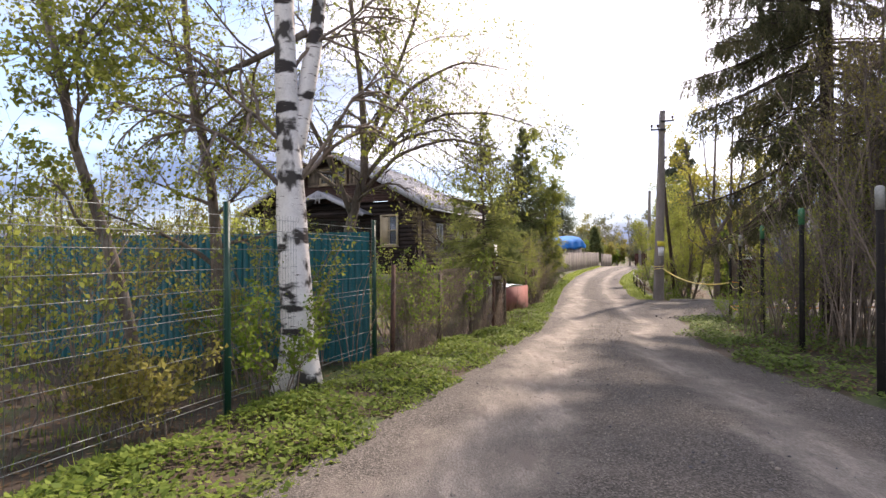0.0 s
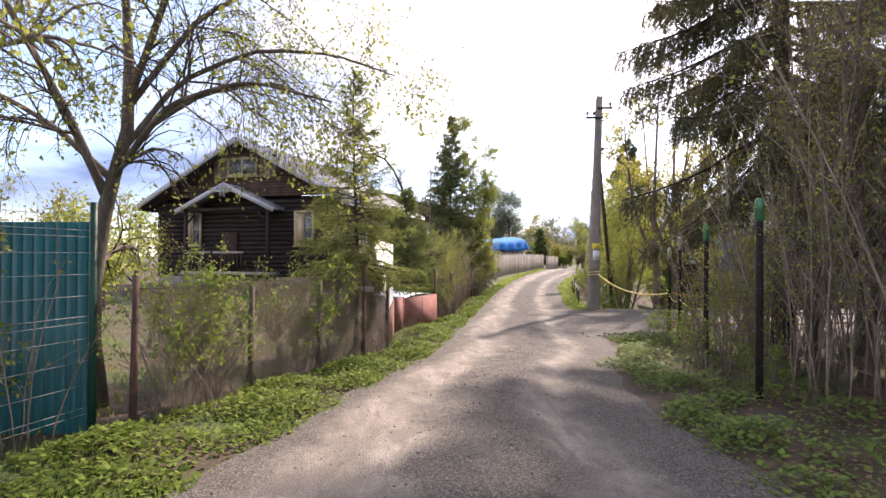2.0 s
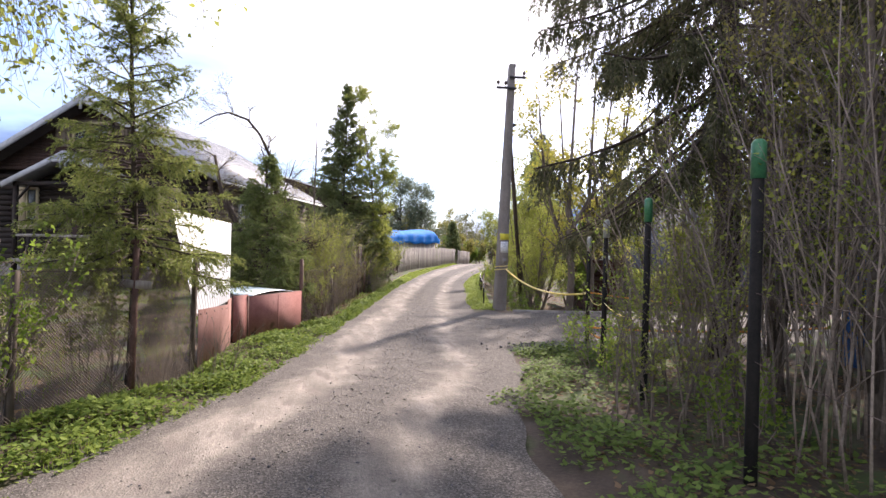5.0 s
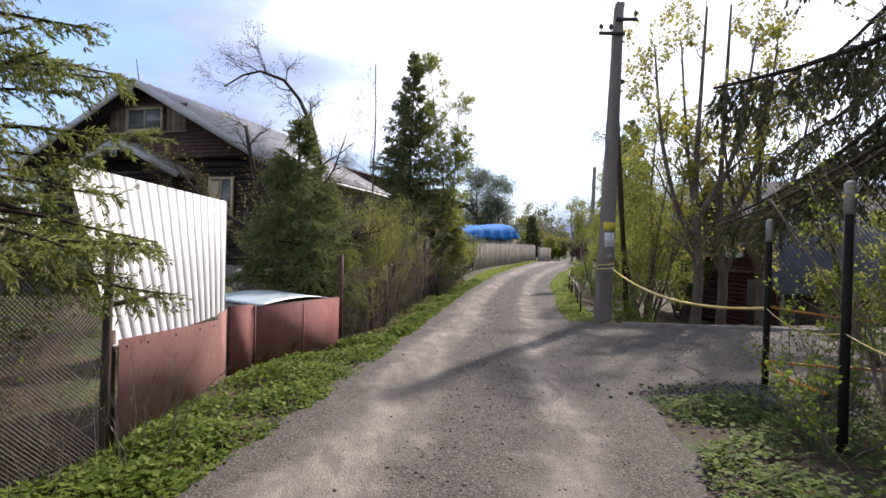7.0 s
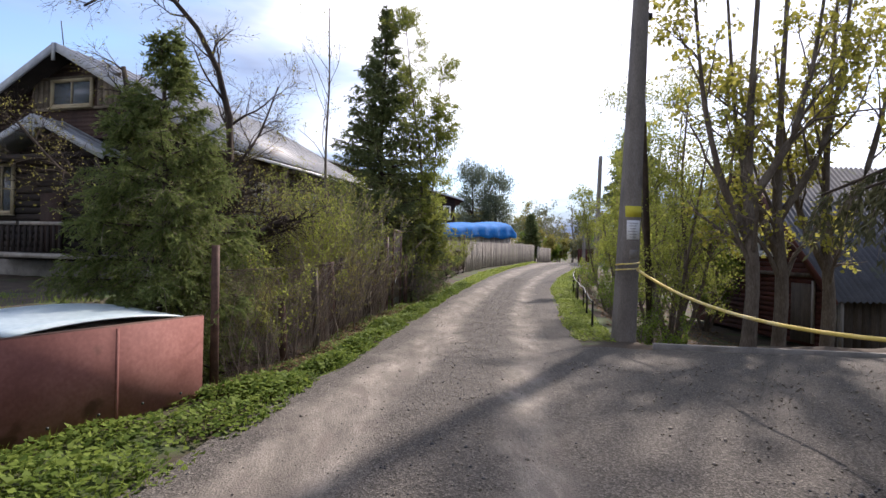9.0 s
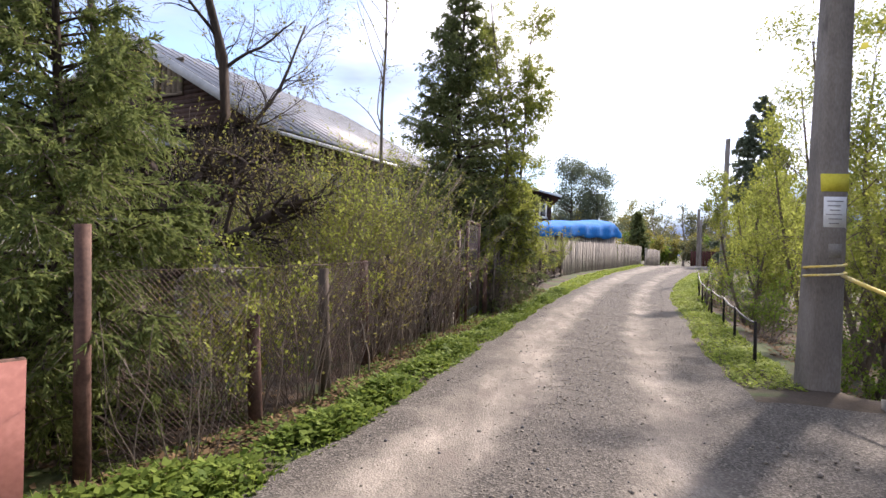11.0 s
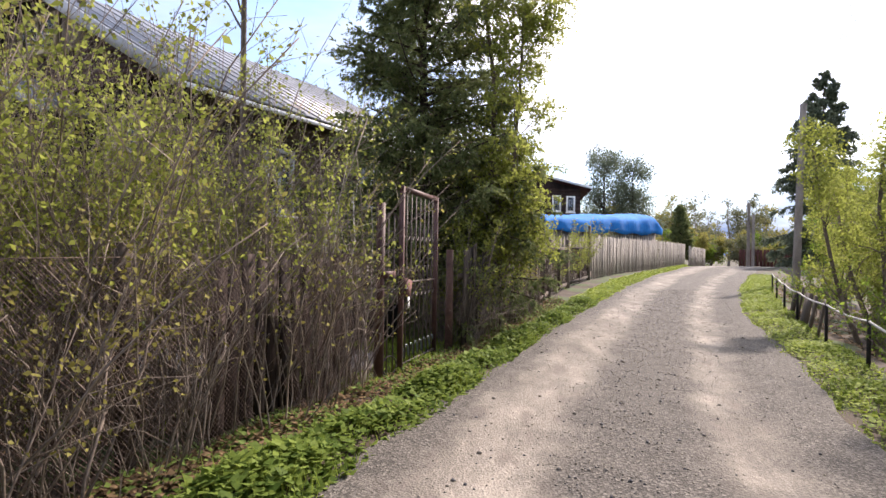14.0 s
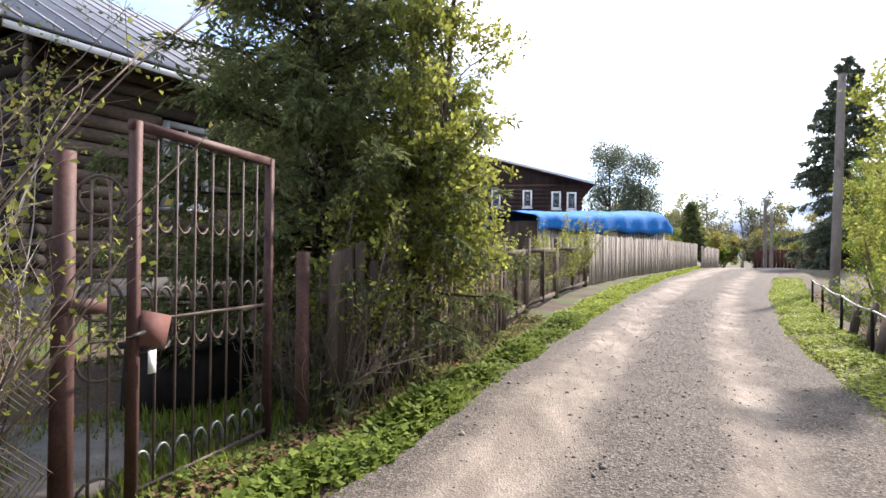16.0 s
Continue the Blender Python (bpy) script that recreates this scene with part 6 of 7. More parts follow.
# ---- low rail along the ditch ----
RAIL = [(9.0, 25.3), (9.62, 27.5), (10.2, 29.5), (10.65, 31.4), (11.2, 33.6), (11.8, 35.6), (12.6, 38.0), (13.2, 39.8)]
for x, y in RAIL:
    post("rail_post", (x, y), float(along(y, LEVEL)) + 0.58, 0.045, "black_post", "short dark stake of the low ditch rail", "ditch rail stakes", sides=6)
for k in range(len(RAIL) - 1):
    a, b = RAIL[k], RAIL[k + 1]
    za, zb = [float(along(p[1], LEVEL)) + 0.56 for p in (a, b)]
    if k < 7:
        span("handrail_rope", (a[0], a[1], za), (b[0], b[1], zb), 0.035, 0.015, "white_pipe" if k > 0 else "dark_metal", "pale rope slung along dark stakes", "rope")
rb = np.random.default_rng(5)
for k, (x, y) in enumerate(((10.75, 31.9), (10.95, 32.6), (11.25, 33.5), (11.5, 34.3), (11.9, 35.5))):
    e = thing("leaning_board", (x + 0.06, y, float(ground_z(x, y)) - 0.05), "old grey board leaning on the ditch rail", "board", "leaning boards", rz=70 + 6 * rb.normal())
    part("plank", Geo().box((0, 0, 0.3), (0.5, 0.03, 0.62), rx=0.15, ry=0.06 * rb.normal()), "brown_wood", e)


# ---- wrought-iron gate ----
def iron_gate():
    a, b = (4.95, 28.19), (5.13, 29.3)
    L = math.dist(a, b)
    e = thing("iron_gate", (a[0], a[1], 0.0), "closed red-brown iron gate with thin bars and scrolls", "gate", rz=math.degrees(heading(a, b)))
    H = 2.02
    for c, d in (((0, 0, 0.02), (0, 0, H)), ((L, 0, 0.02), (L, 0, H - 0.02)), ((-0.03, 0, H - 0.02), (L + 0.03, 0, H - 0.04))):
        part("gate_bar", Geo().beam(c, d, 0.042, 0.05), "gate_iron", e)
    n = 8
    for k in range(1, n):
        x = L * k / n
        part("thin_bar", Geo().tubes([[(x, 0, 0.1), (x, 0, 1.0), (x, 0, H - 0.05)]], 0.007, 6), "bar_iron", e, smooth=True)
    for zc, flip in ((0.12, 1), (1.62, -1), (0.98, 1), (0.98, -1)):
        for k in range(n):
            x0 = L * k / n
            w = L / n
            t = np.linspace(0, np.pi, 12)
            P = np.stack((x0 + w / 2 - w * 0.47 * np.cos(t), 0 * t + 0.012, zc + flip * (0.03 + 0.14 * np.sin(t))), 1)
            part("scroll", Geo().tubes([P], 0.0085, 5), "bar_iron" if zc != 0.12 else "line_wire", e, smooth=True)
    part("bottom_bar", Geo().beam((0, 0, 0.1), (L, 0, 0.1), 0.015, 0.025), "bar_iron", e)
    part("mid_bar", Geo().beam((0, 0, 0.98), (L, 0, 0.98), 0.012, 0.02), "bar_iron", e)
    box = part("lock_box", Geo().box((0.1, -0.02, 0.93), (0.17, 0.06, 0.18), ry=0.25), "pink_lock", e, "red sheet-metal lock box")
    part("tag", Geo().box((0.06, -0.065, 0.77), (0.05, 0.006, 0.12)), "paper", box, "small white tag")
    part("handle", Geo().tubes([[(0.02, -0.05, 0.93), (-0.05, -0.09, 0.93), (-0.1, -0.09, 0.92)]], 0.012, 6), "dark_metal", box, smooth=True)
    # side leaf between the two posts
    a2, b2 = (4.8, 27.95), (4.94, 28.16)
    L2 = math.dist(a2, b2)
    s = thing("iron_side_panel", (a2[0], a2[1], 0.0), "narrow iron panel with bars and scrolls beside the gate", "gate", rz=math.degrees(heading(a2, b2)))
    for k in (1, 2):
        part("thin_bar", Geo().tubes([[(L2 * k / 3, 0, 0.05), (L2 * k / 3, 0, 1.7)]], 0.008, 6), "bar_iron", s, smooth=True)
    for z in (0.12, 0.8, 1.1, 1.62):
        t = np.linspace(0, 2 * np.pi, 18)
        part("scroll", Geo().tubes([np.stack((L2 / 2 + 0.1 * np.cos(t), 0 * t, z + 0.1 * np.sin(t)), 1)], 0.0085, 5), "bar_iron", s, smooth=True)
    part("hinge_plate", Geo().box((0.04, -0.055, 1.08), (0.2, 0.012, 0.075)), "gate_iron", s, "flat red-brown hinge plate")
    post("gate_post", (4.79, 27.92), 1.82, 0.1, "gate_iron", "thick red-brown steel gate post", "iron gate posts", sides=12)
    post("gate_post", (5.28, 29.55), 1.35, 0.1, "rust_post", "dark red-brown steel post past the gate", "iron gate posts", sides=10)


iron_gate()


# ---- buildings ----
def log_wall(e, a, b, z0, z1, d, material, openings=()):
    """Round logs stacked from a to b; each log is a piece, cut where an opening (from, to, low, high) lies."""
    a, b = Vector((*a, 0)), Vector((*b, 0))
    L = (b - a).length
    w = (b - a).normalized()
    n = int((z1 - z0) / d)
    for k in range(n):
        z = z0 + (k + 0.5) * d
        runs = [(-0.15, L + 0.15)]
        for f, t, lo, hi in openings:
            if lo < z < hi:
                runs = [r for s in runs for r in ((s[0], min(s[1], f)), (max(s[0], t), s[1])) if r[1] - r[0] > 0.05]
        for f, t in runs:
            p, q = a + w * f, a + w * t
            part("log", Geo().tubes([[(p.x, p.y, z), ((p.x + q.x) / 2, (p.y + q.y) / 2, z), (q.x, q.y, z)]], d * 0.53, 8), material, e, smooth=True)


def window(e, centre, w, h, ax, material="trim", bars=(1, 1), depth=0.12, name="window"):
    """Framed window in a wall; ax: unit vector along the wall, the outer side is to its right."""
    ax = Vector((*ax, 0)).normalized()
    out = ax.cross(Vector((0, 0, 1)))
    c = Vector(centre)
    g = Geo()
    p = lambda u, v, o=0.0: c + ax * u + Vector((0, 0, v)) + out * o
    f = 0.11
    g.beam(p(-w / 2 - f / 2, -h / 2 - f), p(-w / 2 - f / 2, h / 2 + f), f, depth)
    g.beam(p(w / 2 + f / 2, -h / 2 - f), p(w / 2 + f / 2, h / 2 + f), f, depth)
    g.beam(p(-w / 2, h / 2 + f / 2), p(w / 2, h / 2 + f / 2), depth, f)
    g.beam(p(-w / 2, -h / 2 - f / 2), p(w / 2, -h / 2 - f / 2), depth, f)
    win = part(name, g, material, e)
    part("sill", Geo().beam(p(-w / 2 - 0.15, -h / 2 - f - 0.04, 0.06), p(w / 2 + 0.15, -h / 2 - f - 0.04, 0.06), 0.2, 0.05), material, win)
    for k in range(1, bars[0] + 1):
        u = -w / 2 + w * k / (bars[0] + 1)
        part("glazing_bar", Geo().beam(p(u, -h / 2, 0.02), p(u, h / 2, 0.02), 0.05, 0.05), material, win)
    for k in range(1, bars[1] + 1):
        v = -h / 2 + h * k / (bars[1] + 1)
        part("glazing_bar", Geo().beam(p(-w / 2, v, 0.021), p(w / 2, v, 0.021), 0.045, 0.045), material, win)
    pane = Geo().beam(p(-w / 2, 0, -0.02), p(w / 2, 0, -0.02), 0.008, h)
    part("pane", pane, "glass", win)
    return win


def roof_slab(a, b, c, d, thick=0.08):
    """Four corners in order (eave a-b, ridge c-d), made thick."""
    P = [Vector(p) for p in (a, b, c, d)]
    nrm = (P[1] - P[0]).cross(P[3] - P[0]).normalized()
    if nrm.z < 0:
        nrm = -nrm
    g = Geo()
    V = [tuple(p) for p in P] + [tuple(p - nrm * thick) for p in P]
    g.add(V, [(0, 1, 2, 3), (7, 6, 5, 4), (0, 4, 5, 1), (1, 5, 6, 2), (2, 6, 7, 3), (3, 7, 4, 0)])
    return g


def add_seams(roof, a, b, c, d, n):
    P = [Vector(p) for p in (a, b, c, d)]
    for k in range(n):
        f = (k + 0.5) / n
        up = Vector((0, 0, 0.02))
        part("seam", Geo().beam(P[0].lerp(P[1], f) + up, P[3].lerp(P[2], f) + up, 0.03, 0.03), "roof_metal", roof)


def prism(pts, y0, y1):
    """A wall of polygon pts (x, z) between y0 and y1."""
    n = len(pts)
    g = Geo()
    V = [(x, y0, z) for x, z in pts] + [(x, y1, z) for x, z in pts]
    g.add(V, [(k, (k + 1) % n, n + (k + 1) % n, n + k) for k in range(n)], [(0, k + 1, k) for k in range(1, n - 1)] + [(n, n + k, n + k + 1) for k in range(1, n - 1)])
    return g


def log_house():
    """Wide log house under one gable roof; local x runs along the gable, y along the ridge away from the lane's start."""
    e = thing("log_house", (-6.94, 34.69, 0.0), "old dark log house with wide grey metal roof and porch", "house", rz=-19.86)
    xw, yf, yb, xe, ee, zr = 5.7, 0.95, 11.6, 6.75, 4.7, 8.35
    s = (zr - ee) / xe
    ze = zr - s * xw - 0.06
    # sunny east wall gets the paler logs, the shaded walls the dark ones
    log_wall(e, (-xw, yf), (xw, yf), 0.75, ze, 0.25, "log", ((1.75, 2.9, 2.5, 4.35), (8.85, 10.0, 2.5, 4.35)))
    log_wall(e, (xw, yf), (xw, yb), 0.75, ze, 0.25, "log_lit", ((2.2, 3.2, 2.2, 3.9), (6.2, 7.2, 2.2, 3.9)))
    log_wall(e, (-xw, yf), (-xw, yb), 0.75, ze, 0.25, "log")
    part("inner_core", Geo().box((0, (yf + yb) / 2 + 0.15, 2.9), (2 * xw - 0.3, yb - yf - 0.2, 4.6)), "log", e)
    part("plinth", Geo().box((0, (yf + yb) / 2, 0.35), (2 * xw + 0.2, yb - yf + 0.2, 0.9)), "concrete", e, "grey block plinth")
    # gable of level boards, a paler boarded band across its middle
    rows = 20
    z_at = lambda k: ze + k * (zr - 0.12 - ze) / rows
    half = lambda z: max((zr - 0.12 - z) / s, 0.02)
    for k in range(rows - 1):
        z0, z1 = z_at(k), z_at(k + 1) - 0.012
        part("board", prism([(-half(z0), z0), (half(z0), z0), (half(z1), z1), (-half(z1), z1)], yf - 0.08 - 0.012 * (k % 2), yf + 0.1), "gable_board", e)
    for k in range(16):
        x = -1.9 + 0.25 * k
        if not -1.15 < x < 0.9:
            part("board", Geo().box((x, yf - 0.12, 6.85), (0.24, 0.04, 1.1 if abs(x) < 2.2 else 0.8)), "log_light", e, "pale upright board")
    for z in (6.3, 7.42):
        part("band_rail", Geo().beam((-2.0, yf - 0.14, z), (2.0, yf - 0.14, z), 0.05, 0.1), "log_light", e)
    window(e, (-0.15, yf - 0.14, 6.86), 1.7, 0.8, (1, 0), "trim", (1, 0))
    for x in (-3.38, 3.72):
        window(e, (x, yf - 0.14, 3.43), 0.95, 1.65, (1, 0), "trim", (1, 1))
        part("shutter", Geo().box((x - 0.26, yf - 0.19, 3.43), (0.42, 0.03, 1.55)), "trim", e, "closed cream shutter")
    for y in (3.65, 7.65):
        window(e, (xw + 0.14, y, 3.05), 0.8, 1.5, (0, 1), "grey_trim", (1, 1))
    # roof: metal sheets on dark boards, bargeboards and rafter tails
    for sx in (1, -1):
        cs = (sx * xe, 0, ee), (sx * xe, yb + 0.7, ee), (0, yb + 0.7, zr), (0, 0, zr)
        add_seams(part("roof", roof_slab(*cs, 0.05), "roof_metal", e, "grey standing-seam sheet roof"), *cs, 22)
        under = [(x, y, z - 0.056) for x, y, z in cs]
        part("soffit", roof_slab(*under, 0.03), "log", e)
        part("bargeboard", Geo().beam((sx * xe, -0.03, ee - 0.1), (0, -0.03, zr - 0.1), 0.05, 0.27), "grey_trim", e)
        part("eave_board", Geo().beam((sx * (xe - 0.02), 0.05, ee - 0.13), (sx * (xe - 0.02), yb + 0.6, ee - 0.13), 0.04, 0.1), "white_paint" if sx > 0 else "log", e)
        for k in range(11):
            y = yf + 0.3 + k * 1.02
            part("rafter_tail", Geo().beam((sx * (xw - 0.1), y, zr - s * (xw - 0.1) - 0.18), (sx * (xe - 0.08), y, ee - 0.12), 0.1, 0.12), "log", e)
    part("finial", Geo().box((0, -0.08, zr - 0.3), (0.13, 0.05, 0.6)), "grey_trim", e)
    part("antenna", Geo().tubes([[(-0.1, 0.4, zr), (-0.25, 0.4, zr + 0.95)]], 0.018, 5), "dark_metal", e)
    # porch with its own gable
    px, pz, pe, hw, y0 = -0.5, 5.83, 4.42, 3.1, -0.34
    for sx in (1, -1):
        cs = (px + sx * hw, y0, pe), (px + sx * hw, yf, pe), (px, yf, pz), (px, y0, pz)
        add_seams(part("porch_roof", roof_slab(*cs, 0.06), "roof_metal", e), *cs, 3)
        part("porch_bargeboard", Geo().beam((px + sx * hw, y0 - 0.03, pe - 0.08), (px, y0 - 0.03, pz - 0.08), 0.04, 0.24), "grey_trim", e)
        part("porch_post", Geo().beam((px + sx * (hw - 0.5), y0 + 0.25, 0.1), (px + sx * (hw - 0.5), y0 + 0.25, pe + 0.05), 0.16), "log", e)
        part("porch_brace", Geo().beam((px + sx * (hw - 0.5), y0 + 0.25, pe - 0.8), (px + sx * (hw - 1.4), y0 + 0.25, pe + 0.15), 0.08), "log", e)
    for dx in (-0.13, 0.0, 0.13):
        part("porch_finial", Geo().box((px + dx, y0 - 0.08, pz - 0.3 - abs(dx)), (0.07, 0.04, 0.62)), "grey_trim", e)
    part("porch_collar", Geo().beam((px - 0.55, y0 - 0.06, pz - 0.42), (px + 0.55, y0 - 0.06, pz - 0.42), 0.04, 0.1), "grey_trim", e)
    part("porch_beam", Geo().beam((px - hw + 0.4, y0 + 0.25, pe + 0.02), (px + hw - 0.4, y0 + 0.25, pe + 0.02), 0.16), "log", e)
    part("porch_floor", Geo().box((px, 0.3, 1.0), (2 * hw - 0.7, 1.2, 0.15)), "gray_wood", e)
    for x0, x1 in ((-3.2, -1.5), (-1.3, 0.6)):
        part("porch_rail", Geo().beam((x0, y0 + 0.25, 2.12), (x1, y0 + 0.25, 2.12), 0.09, 0.12), "gray_wood", e)
    for k in range(15):
        part("baluster", Geo().box((-3.15 + k * 0.26, y0 + 0.25, 1.6), (0.12, 0.04, 0.95)), "log", e)
    part("door", Geo().box((-0.9, yf - 0.2, 2.2), (1.0, 0.08, 2.1)), "gable_board", e)


log_house()


def far_house():
    """Two-storey dark timber house whose long low-pitched gable faces the lane."""
    e = thing("timber_house", (4, 66, 0), "two-storey dark timber house with small white-framed windows", "house")
    xl, xr = -13.0, 5.6
    zl = lambda x: 5.75 + (6.2 - x) * 0.255 if x > -6 else 8.86 - (-6 - x) * 0.255
    n = 22
    for k in range(n):
        z0 = 0.0 + k * 0.26
        lim = 5.6
        part("board", Geo().box(((xl + lim) / 2, -4.0 + 0.01 * (k % 2), z0 + 0.13), (lim - xl, 0.12, 0.25)), "gable_board" if z0 > 3.0 else "log_light", e)
    part("gable", prism([(xl, 5.7), (xr, 5.7), (-6, 8.7)], -4.03, -3.85), "gable_board", e)
    part("body", Geo().box(((xl + xr) / 2, 0.1, 2.85), (xr - xl - 0.1, 7.9, 5.7)), "log", e)
    for x, z in ((4.0, 4.7), (4.95, 4.65), (2.2, 4.8), (0.2, 4.8), (3.2, 2.2), (0.8, 2.2)):
        window(e, (x, -4.08, z), 0.38, 0.9, (1, 0), "white_paint", (0, 0))
    part("roof", roof_slab((6.3, -4.7, 5.72), (6.3, 4.7, 5.72), (-6, 4.7, 8.95), (-6, -4.7, 8.95), 0.12), "red_house", e)
    part("roof", roof_slab((-14, -4.7, 6.85), (-14, 4.7, 6.85), (-6, 4.7, 8.95), (-6, -4.7, 8.95), 0.12), "red_house", e)
    part("bargeboard", Geo().beam((6.3, -4.75, 5.7), (-6, -4.75, 8.93), 0.04, 0.16), "white_paint", e)


far_house()


def tarp_stack():
    """Long stack of boards under a crumpled blue tarpaulin, tied down."""
    a, b = (7.0, 48.9), (14.05, 59.1)
    L = math.dist(a, b)
    e = thing("covered_stack", (a[0], a[1], 0.3), "long plank-sided stack roofed with crumpled blue tarpaulin", "stack", rz=math.degrees(heading(a, b)))
    for k in range(int(L / 0.3)):
        part("side_board", Geo().box((0.15 + k * 0.3, 0.1, 1.25), (0.27, 0.04, 2.5)), "gray_wood", e)
    part("end_wall", Geo().box((L, 1.3, 1.25), (0.06, 2.4, 2.5)), "gray_wood", e)
    part("core", Geo().box((L / 2, 1.4, 1.2), (L - 0.1, 2.3, 2.4)), "brown_wood", e)
    rng = np.random.default_rng(9)
    us, vs = np.linspace(-0.35, L + 0.45, 70), np.linspace(0, 1, 17)
    U, V = np.meshgrid(us, vs)
    w = np.interp(V, [0, 0.22, 0.5, 0.78, 1], [-0.15, -0.14, 1.3, 2.7, 2.75])
    h = np.interp(V, [0, 0.22, 0.5, 0.78, 1], [2.0, 2.6, 2.82, 2.6, 2.0]) + np.interp(U, [0, L], [0, 0.75]) * np.interp(V, [0, 0.3, 0.7, 1], [0.3, 1, 1, 0.3])
    endf = smooth(U, L - 0.5, L + 0.45)
    h = h - endf * (h - 2.3) * 0.55
    h += 0.03 * np.sin(U * 1.2 + 2 * V) + 0.012 * rng.normal(size=h.shape) + (V == 0) * 0.06 * np.sin(U * 2.3)
    w += 0.03 * np.sin(U * 3.3 + 2 * V) + 0.012 * rng.normal(size=w.shape)
    g = Geo()
    i = (np.arange(16)[:, None] * 70 + np.arange(69)).ravel()
    g.add(np.stack((U, w, h), -1), np.stack((i, i + 1, i + 71, i + 70), -1))
    ob = part("tarpaulin", g, "tarp", e, "crumpled bright blue tarpaulin")
    ob.modifiers.new("thickness", "SOLIDIFY").thickness = 0.01


tarp_stack()


def red_house():
    """Steep slate-roofed house; its red-brown boarded gable looks on the lane."""
    e = thing("red_house", (21.5, 31, -1.0), "red-brown boarded house with steep grey slate roof", "house")
    swap = Matrix(((0, 1, 0, 0), (1, 0, 0, 0), (0, 0, 1, 0), (0, 0, 0, 1)))
    y0 = lambda z: max(-2.1, -2.72 + (z - 1.42) / 0.99)
    y1 = lambda z: min(5.1, 5.72 - (z - 1.42) / 0.99)
    for k in range(35):
        za, zb = 0.16 * k, 0.16 * k + 0.15
        if y1(zb) - y0(zb) > 0.15:
            part("board", prism([(y0(za), za), (y1(za), za), (y1(zb), zb), (y0(zb), zb)], -4.52 - 0.012 * (k % 2), -4.4), "red_house", e).matrix_local = swap
    for ya, yb in ((-2.85, 1.5), (5.85, 1.5)):
        part("bargeboard", Geo().beam((-5.02, ya, 1.34), (-5.02, yb, 5.62), 0.04, 0.2), "red_house", e)
    window(e, (-4.56, 0.45, 3.25), 1.15, 1.0, (0, -1), "white_paint", (1, 1), 0.1)
    window(e, (-4.56, 2.5, 3.25), 0.6, 1.0, (0, -1), "white_paint", (0, 1), 0.1)
    part("string_course", Geo().beam((-4.6, -2.1, 2.05), (-4.6, 5.1, 2.05), 0.1, 0.12), "brown_wood", e)
    part("door", Geo().box((-4.57, -1.0, 0.95), (0.06, 0.85, 1.7)), "brown_wood", e)
    part("door_frame", Geo().beam((-4.6, -1.5, 0.1), (-4.6, -1.5, 1.9), 0.06, 0.09), "gray_wood", e)
    n = 520
    xs = np.linspace(-5.0, 6.5, n)
    wv = 0.03 * np.sin(xs * 2 * np.pi / 0.18)
    i = np.arange(n - 1)
    for ya, za, zb in ((-2.8, 1.42, 5.67), (5.8, 1.4, 5.66)):
        g = Geo()
        g.add(np.vstack((np.stack((xs, np.full(n, ya), za + wv), 1), np.stack((xs, np.full(n, 1.5), zb + wv), 1))), np.stack((i, i + 1, n + i + 1, n + i), 1))
        part("roof", g, "slate", e, "grey corrugated slate roof").modifiers.new("thickness", "SOLIDIFY").thickness = 0.012
    for k in range(40):
        part("board", Geo().box((-4.3 + 0.26 * k, -2.1, 0.7), (0.25, 0.05, 1.6)), "brown_wood", e)
    part("back_wall", Geo().box((1.0, 5.1, 0.8), (10.8, 0.1, 1.6)), "brown_wood", e)
    for x in (-4.75, -1.6, 1.4):
        part("eave_post", Geo().beam((x, -2.7, 0), (x, -2.7, 1.4), 0.1), "gray_wood", e)
    part("chimney", Geo().box((0.5, 1.2, 5.9), (0.55, 0.55, 1.1)), "brown_wood", e)


red_house()


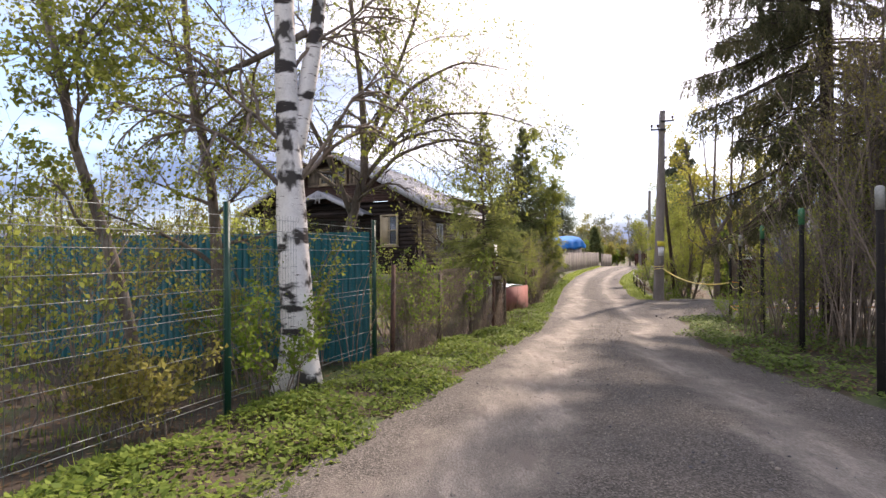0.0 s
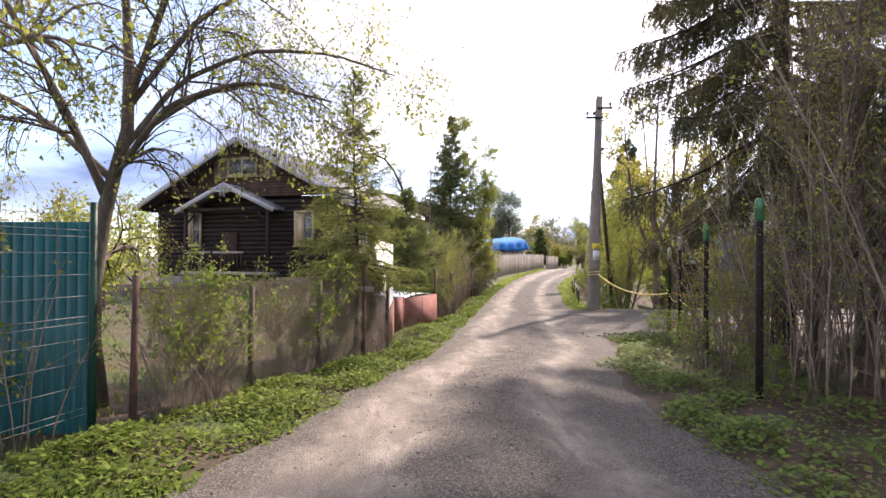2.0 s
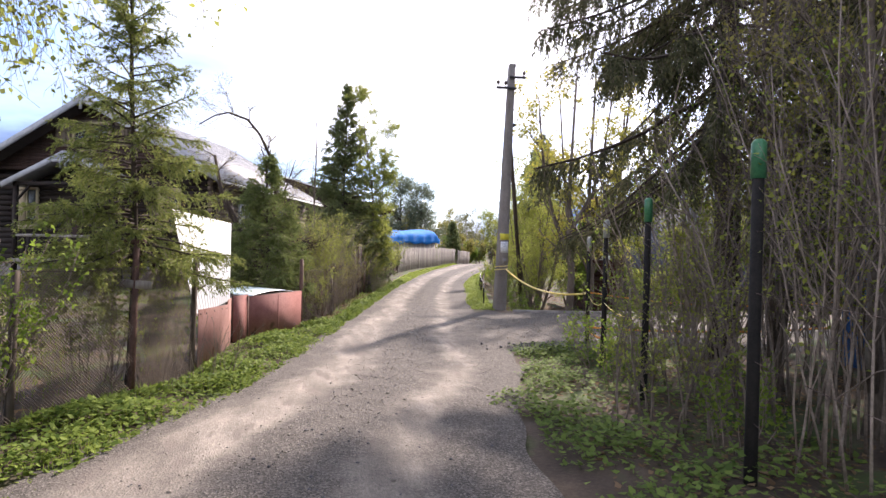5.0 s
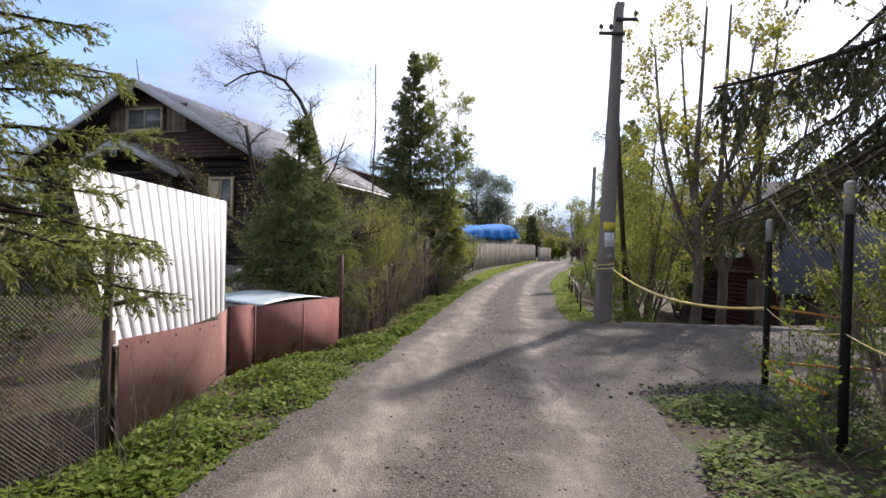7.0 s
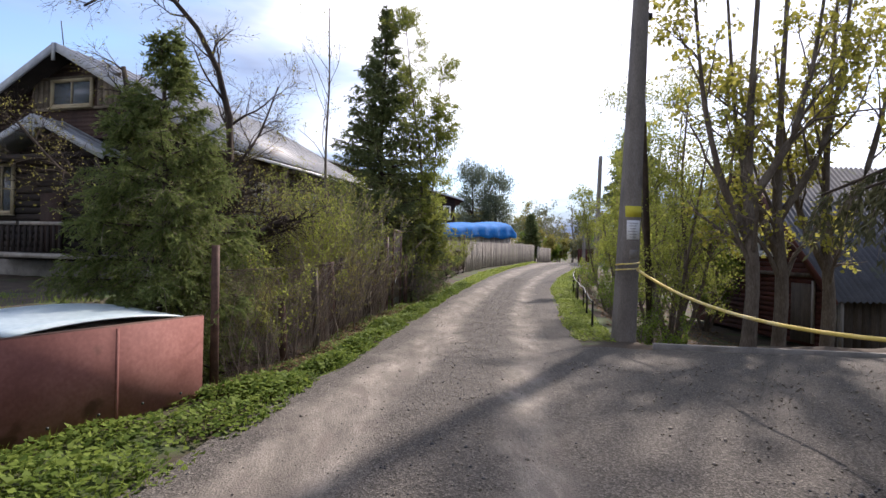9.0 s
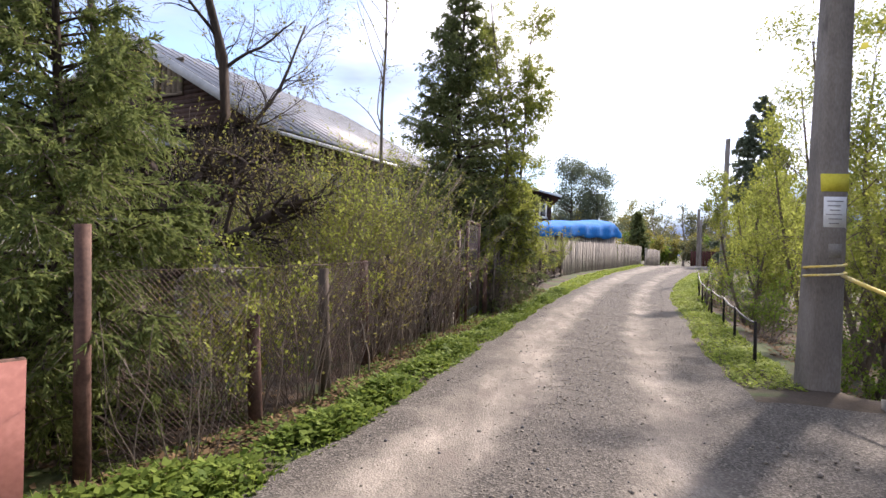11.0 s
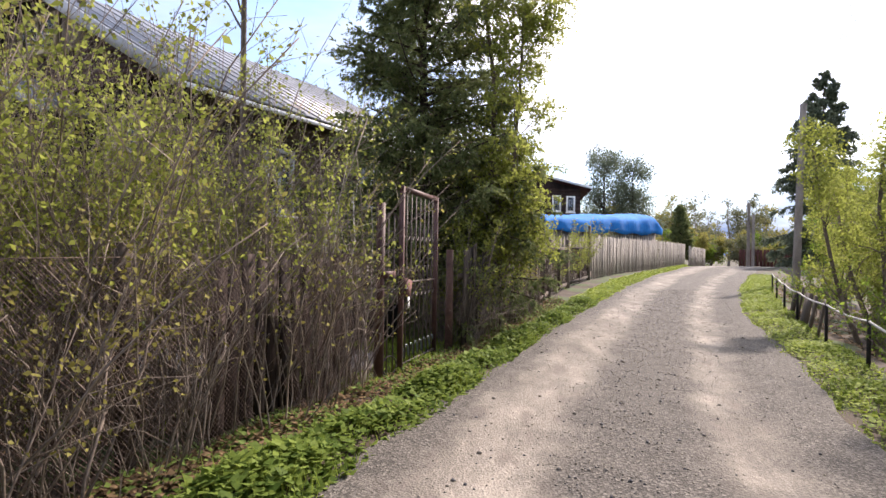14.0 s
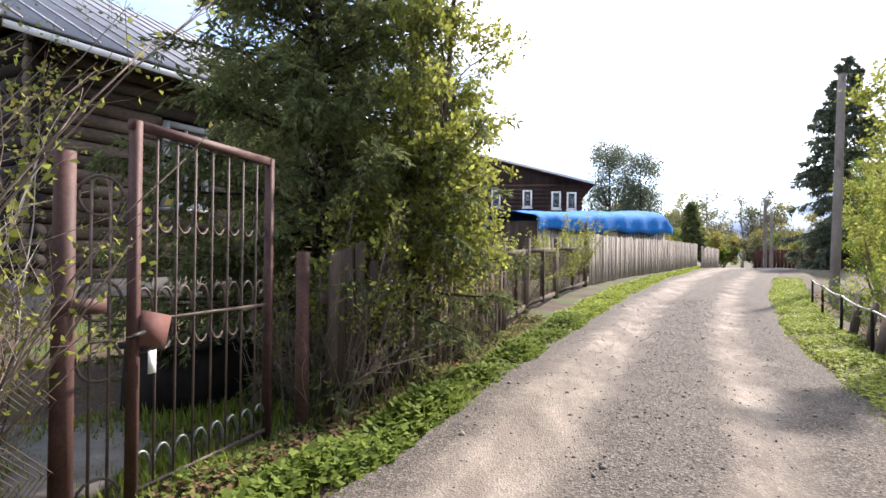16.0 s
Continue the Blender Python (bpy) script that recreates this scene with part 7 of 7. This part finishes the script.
def veranda_house():
    """House with a blue boarded base and a glazed veranda behind the thicket."""
    e = thing("veranda_house", (12.4, 11, 0.0), "blue boarded house with a glazed whitish veranda", "house")
    part("body", Geo().box((3.2, 0.2, 2.2), (6.0, 7.6, 4.4)), "blue_wall", e)
    for k in range(46):
        part("board", Geo().box((0.05, -3.9 + k * 0.172, 1.05), (0.06, 0.165, 2.1)), "blue_wall", e)
    part("sill_beam", Geo().beam((0.0, -4, 2.14), (0.0, 4, 2.14), 0.12, 0.1), "white_paint", e)
    part("head_beam", Geo().beam((0.02, -4, 4.3), (0.02, 4, 4.3), 0.12, 0.2), "white_paint", e)
    for k in range(17):
        part("mullion", Geo().beam((0.03, -4 + k * 0.5, 2.1), (0.03, -4 + k * 0.5, 4.3), 0.05, 0.06), "white_paint", e)
    for z in (2.85, 3.6):
        part("glazing_bar", Geo().beam((0.03, -4, z), (0.03, 4, z), 0.04, 0.04), "white_paint", e)
    part("curtain", Geo().box((0.16, 0, 3.2), (0.03, 8, 2.1)), "white_paint", e, "pale curtains behind the glass")
    part("glazing", Geo().box((0.06, 0, 3.2), (0.008, 8, 2.15)), "glass", e)
    part("roof", roof_slab((-0.6, -4.6, 4.35), (-0.6, 4.6, 4.35), (3.4, 4.6, 6.9), (3.4, -4.6, 6.9), 0.14), "log", e)
    part("roof", roof_slab((7.4, -4.6, 4.35), (7.4, 4.6, 4.35), (3.4, 4.6, 6.9), (3.4, -4.6, 6.9), 0.14), "log", e)
    part("end_wall", prism([(0.0, 0.0), (6.8, 0.0), (6.8, 4.4), (3.4, 6.8), (0.0, 4.4)], 3.92, 4.0), "blue_wall", e)


veranda_house()

board_fence([(28.0, 86.0), (32.0, 85.4), (37.0, 84.0)], 2.0, "red_house", "far red-brown board fence across the lane's end", 0.3, 0.02, np.random.default_rng(25), 0.01, "far red fence")

logs = thing("log_pile", (0.2, 27.5, 0.0), "stack of weathered grey firewood in the garden", "firewood")
for r in range(5):
    for k in range(7):
        part("billet", Geo().tubes([[(-0.9, 0.2 * k + 0.1 * (r % 2), 0.1 + 0.18 * r), (0.9, 0.2 * k + 0.1 * (r % 2), 0.1 + 0.18 * r)]], 0.095, 8), "gray_wood", logs)

bin_e = thing("compost_bin", (4.1, 30.0, 0.0), "dark square garden bin behind the iron gate", "bin", rz=80)
part("bin_body", Geo().box((0, 0, 0.27), (0.9, 0.65, 0.58), taper=0.94), "black_post", bin_e)
part("lid", Geo().box((0, 0, 0.58), (0.92, 0.67, 0.05)), "black_post", bin_e)
path_e = thing("garden_path", (3.2, 28.4, 0.0), "short concrete slab path behind the gate", "path", rz=20)
for k in range(5):
    part("slab", Geo().box((0.9 - 0.92 * k, 0.02 * (k % 2), 0.03), (0.9, 1.3, 0.06)), "concrete", path_e)

net_e = thing("netting_panel", (4.5, 26.3, 0.0), "fine wire netting hung before old boards", "fence netting", rz=math.degrees(heading((4.5, 26.3), (4.8, 27.85))))
part("net", diamond_net(1.58, 1.3, 0.034, 0.0024, RNG, 0.5), "dark_wire", net_e, kind="stuff")

net_f = thing("netting_panel", (3.98, 24.5, 0.0), "rust-brown wire netting tangled with dry stems", "fence netting", rz=math.degrees(heading((3.98, 24.5), (4.36, 26.25))))
part("net", diamond_net(1.79, 1.25, 0.034, 0.0026, RNG, 0.5), "dark_wire", net_f, kind="stuff")
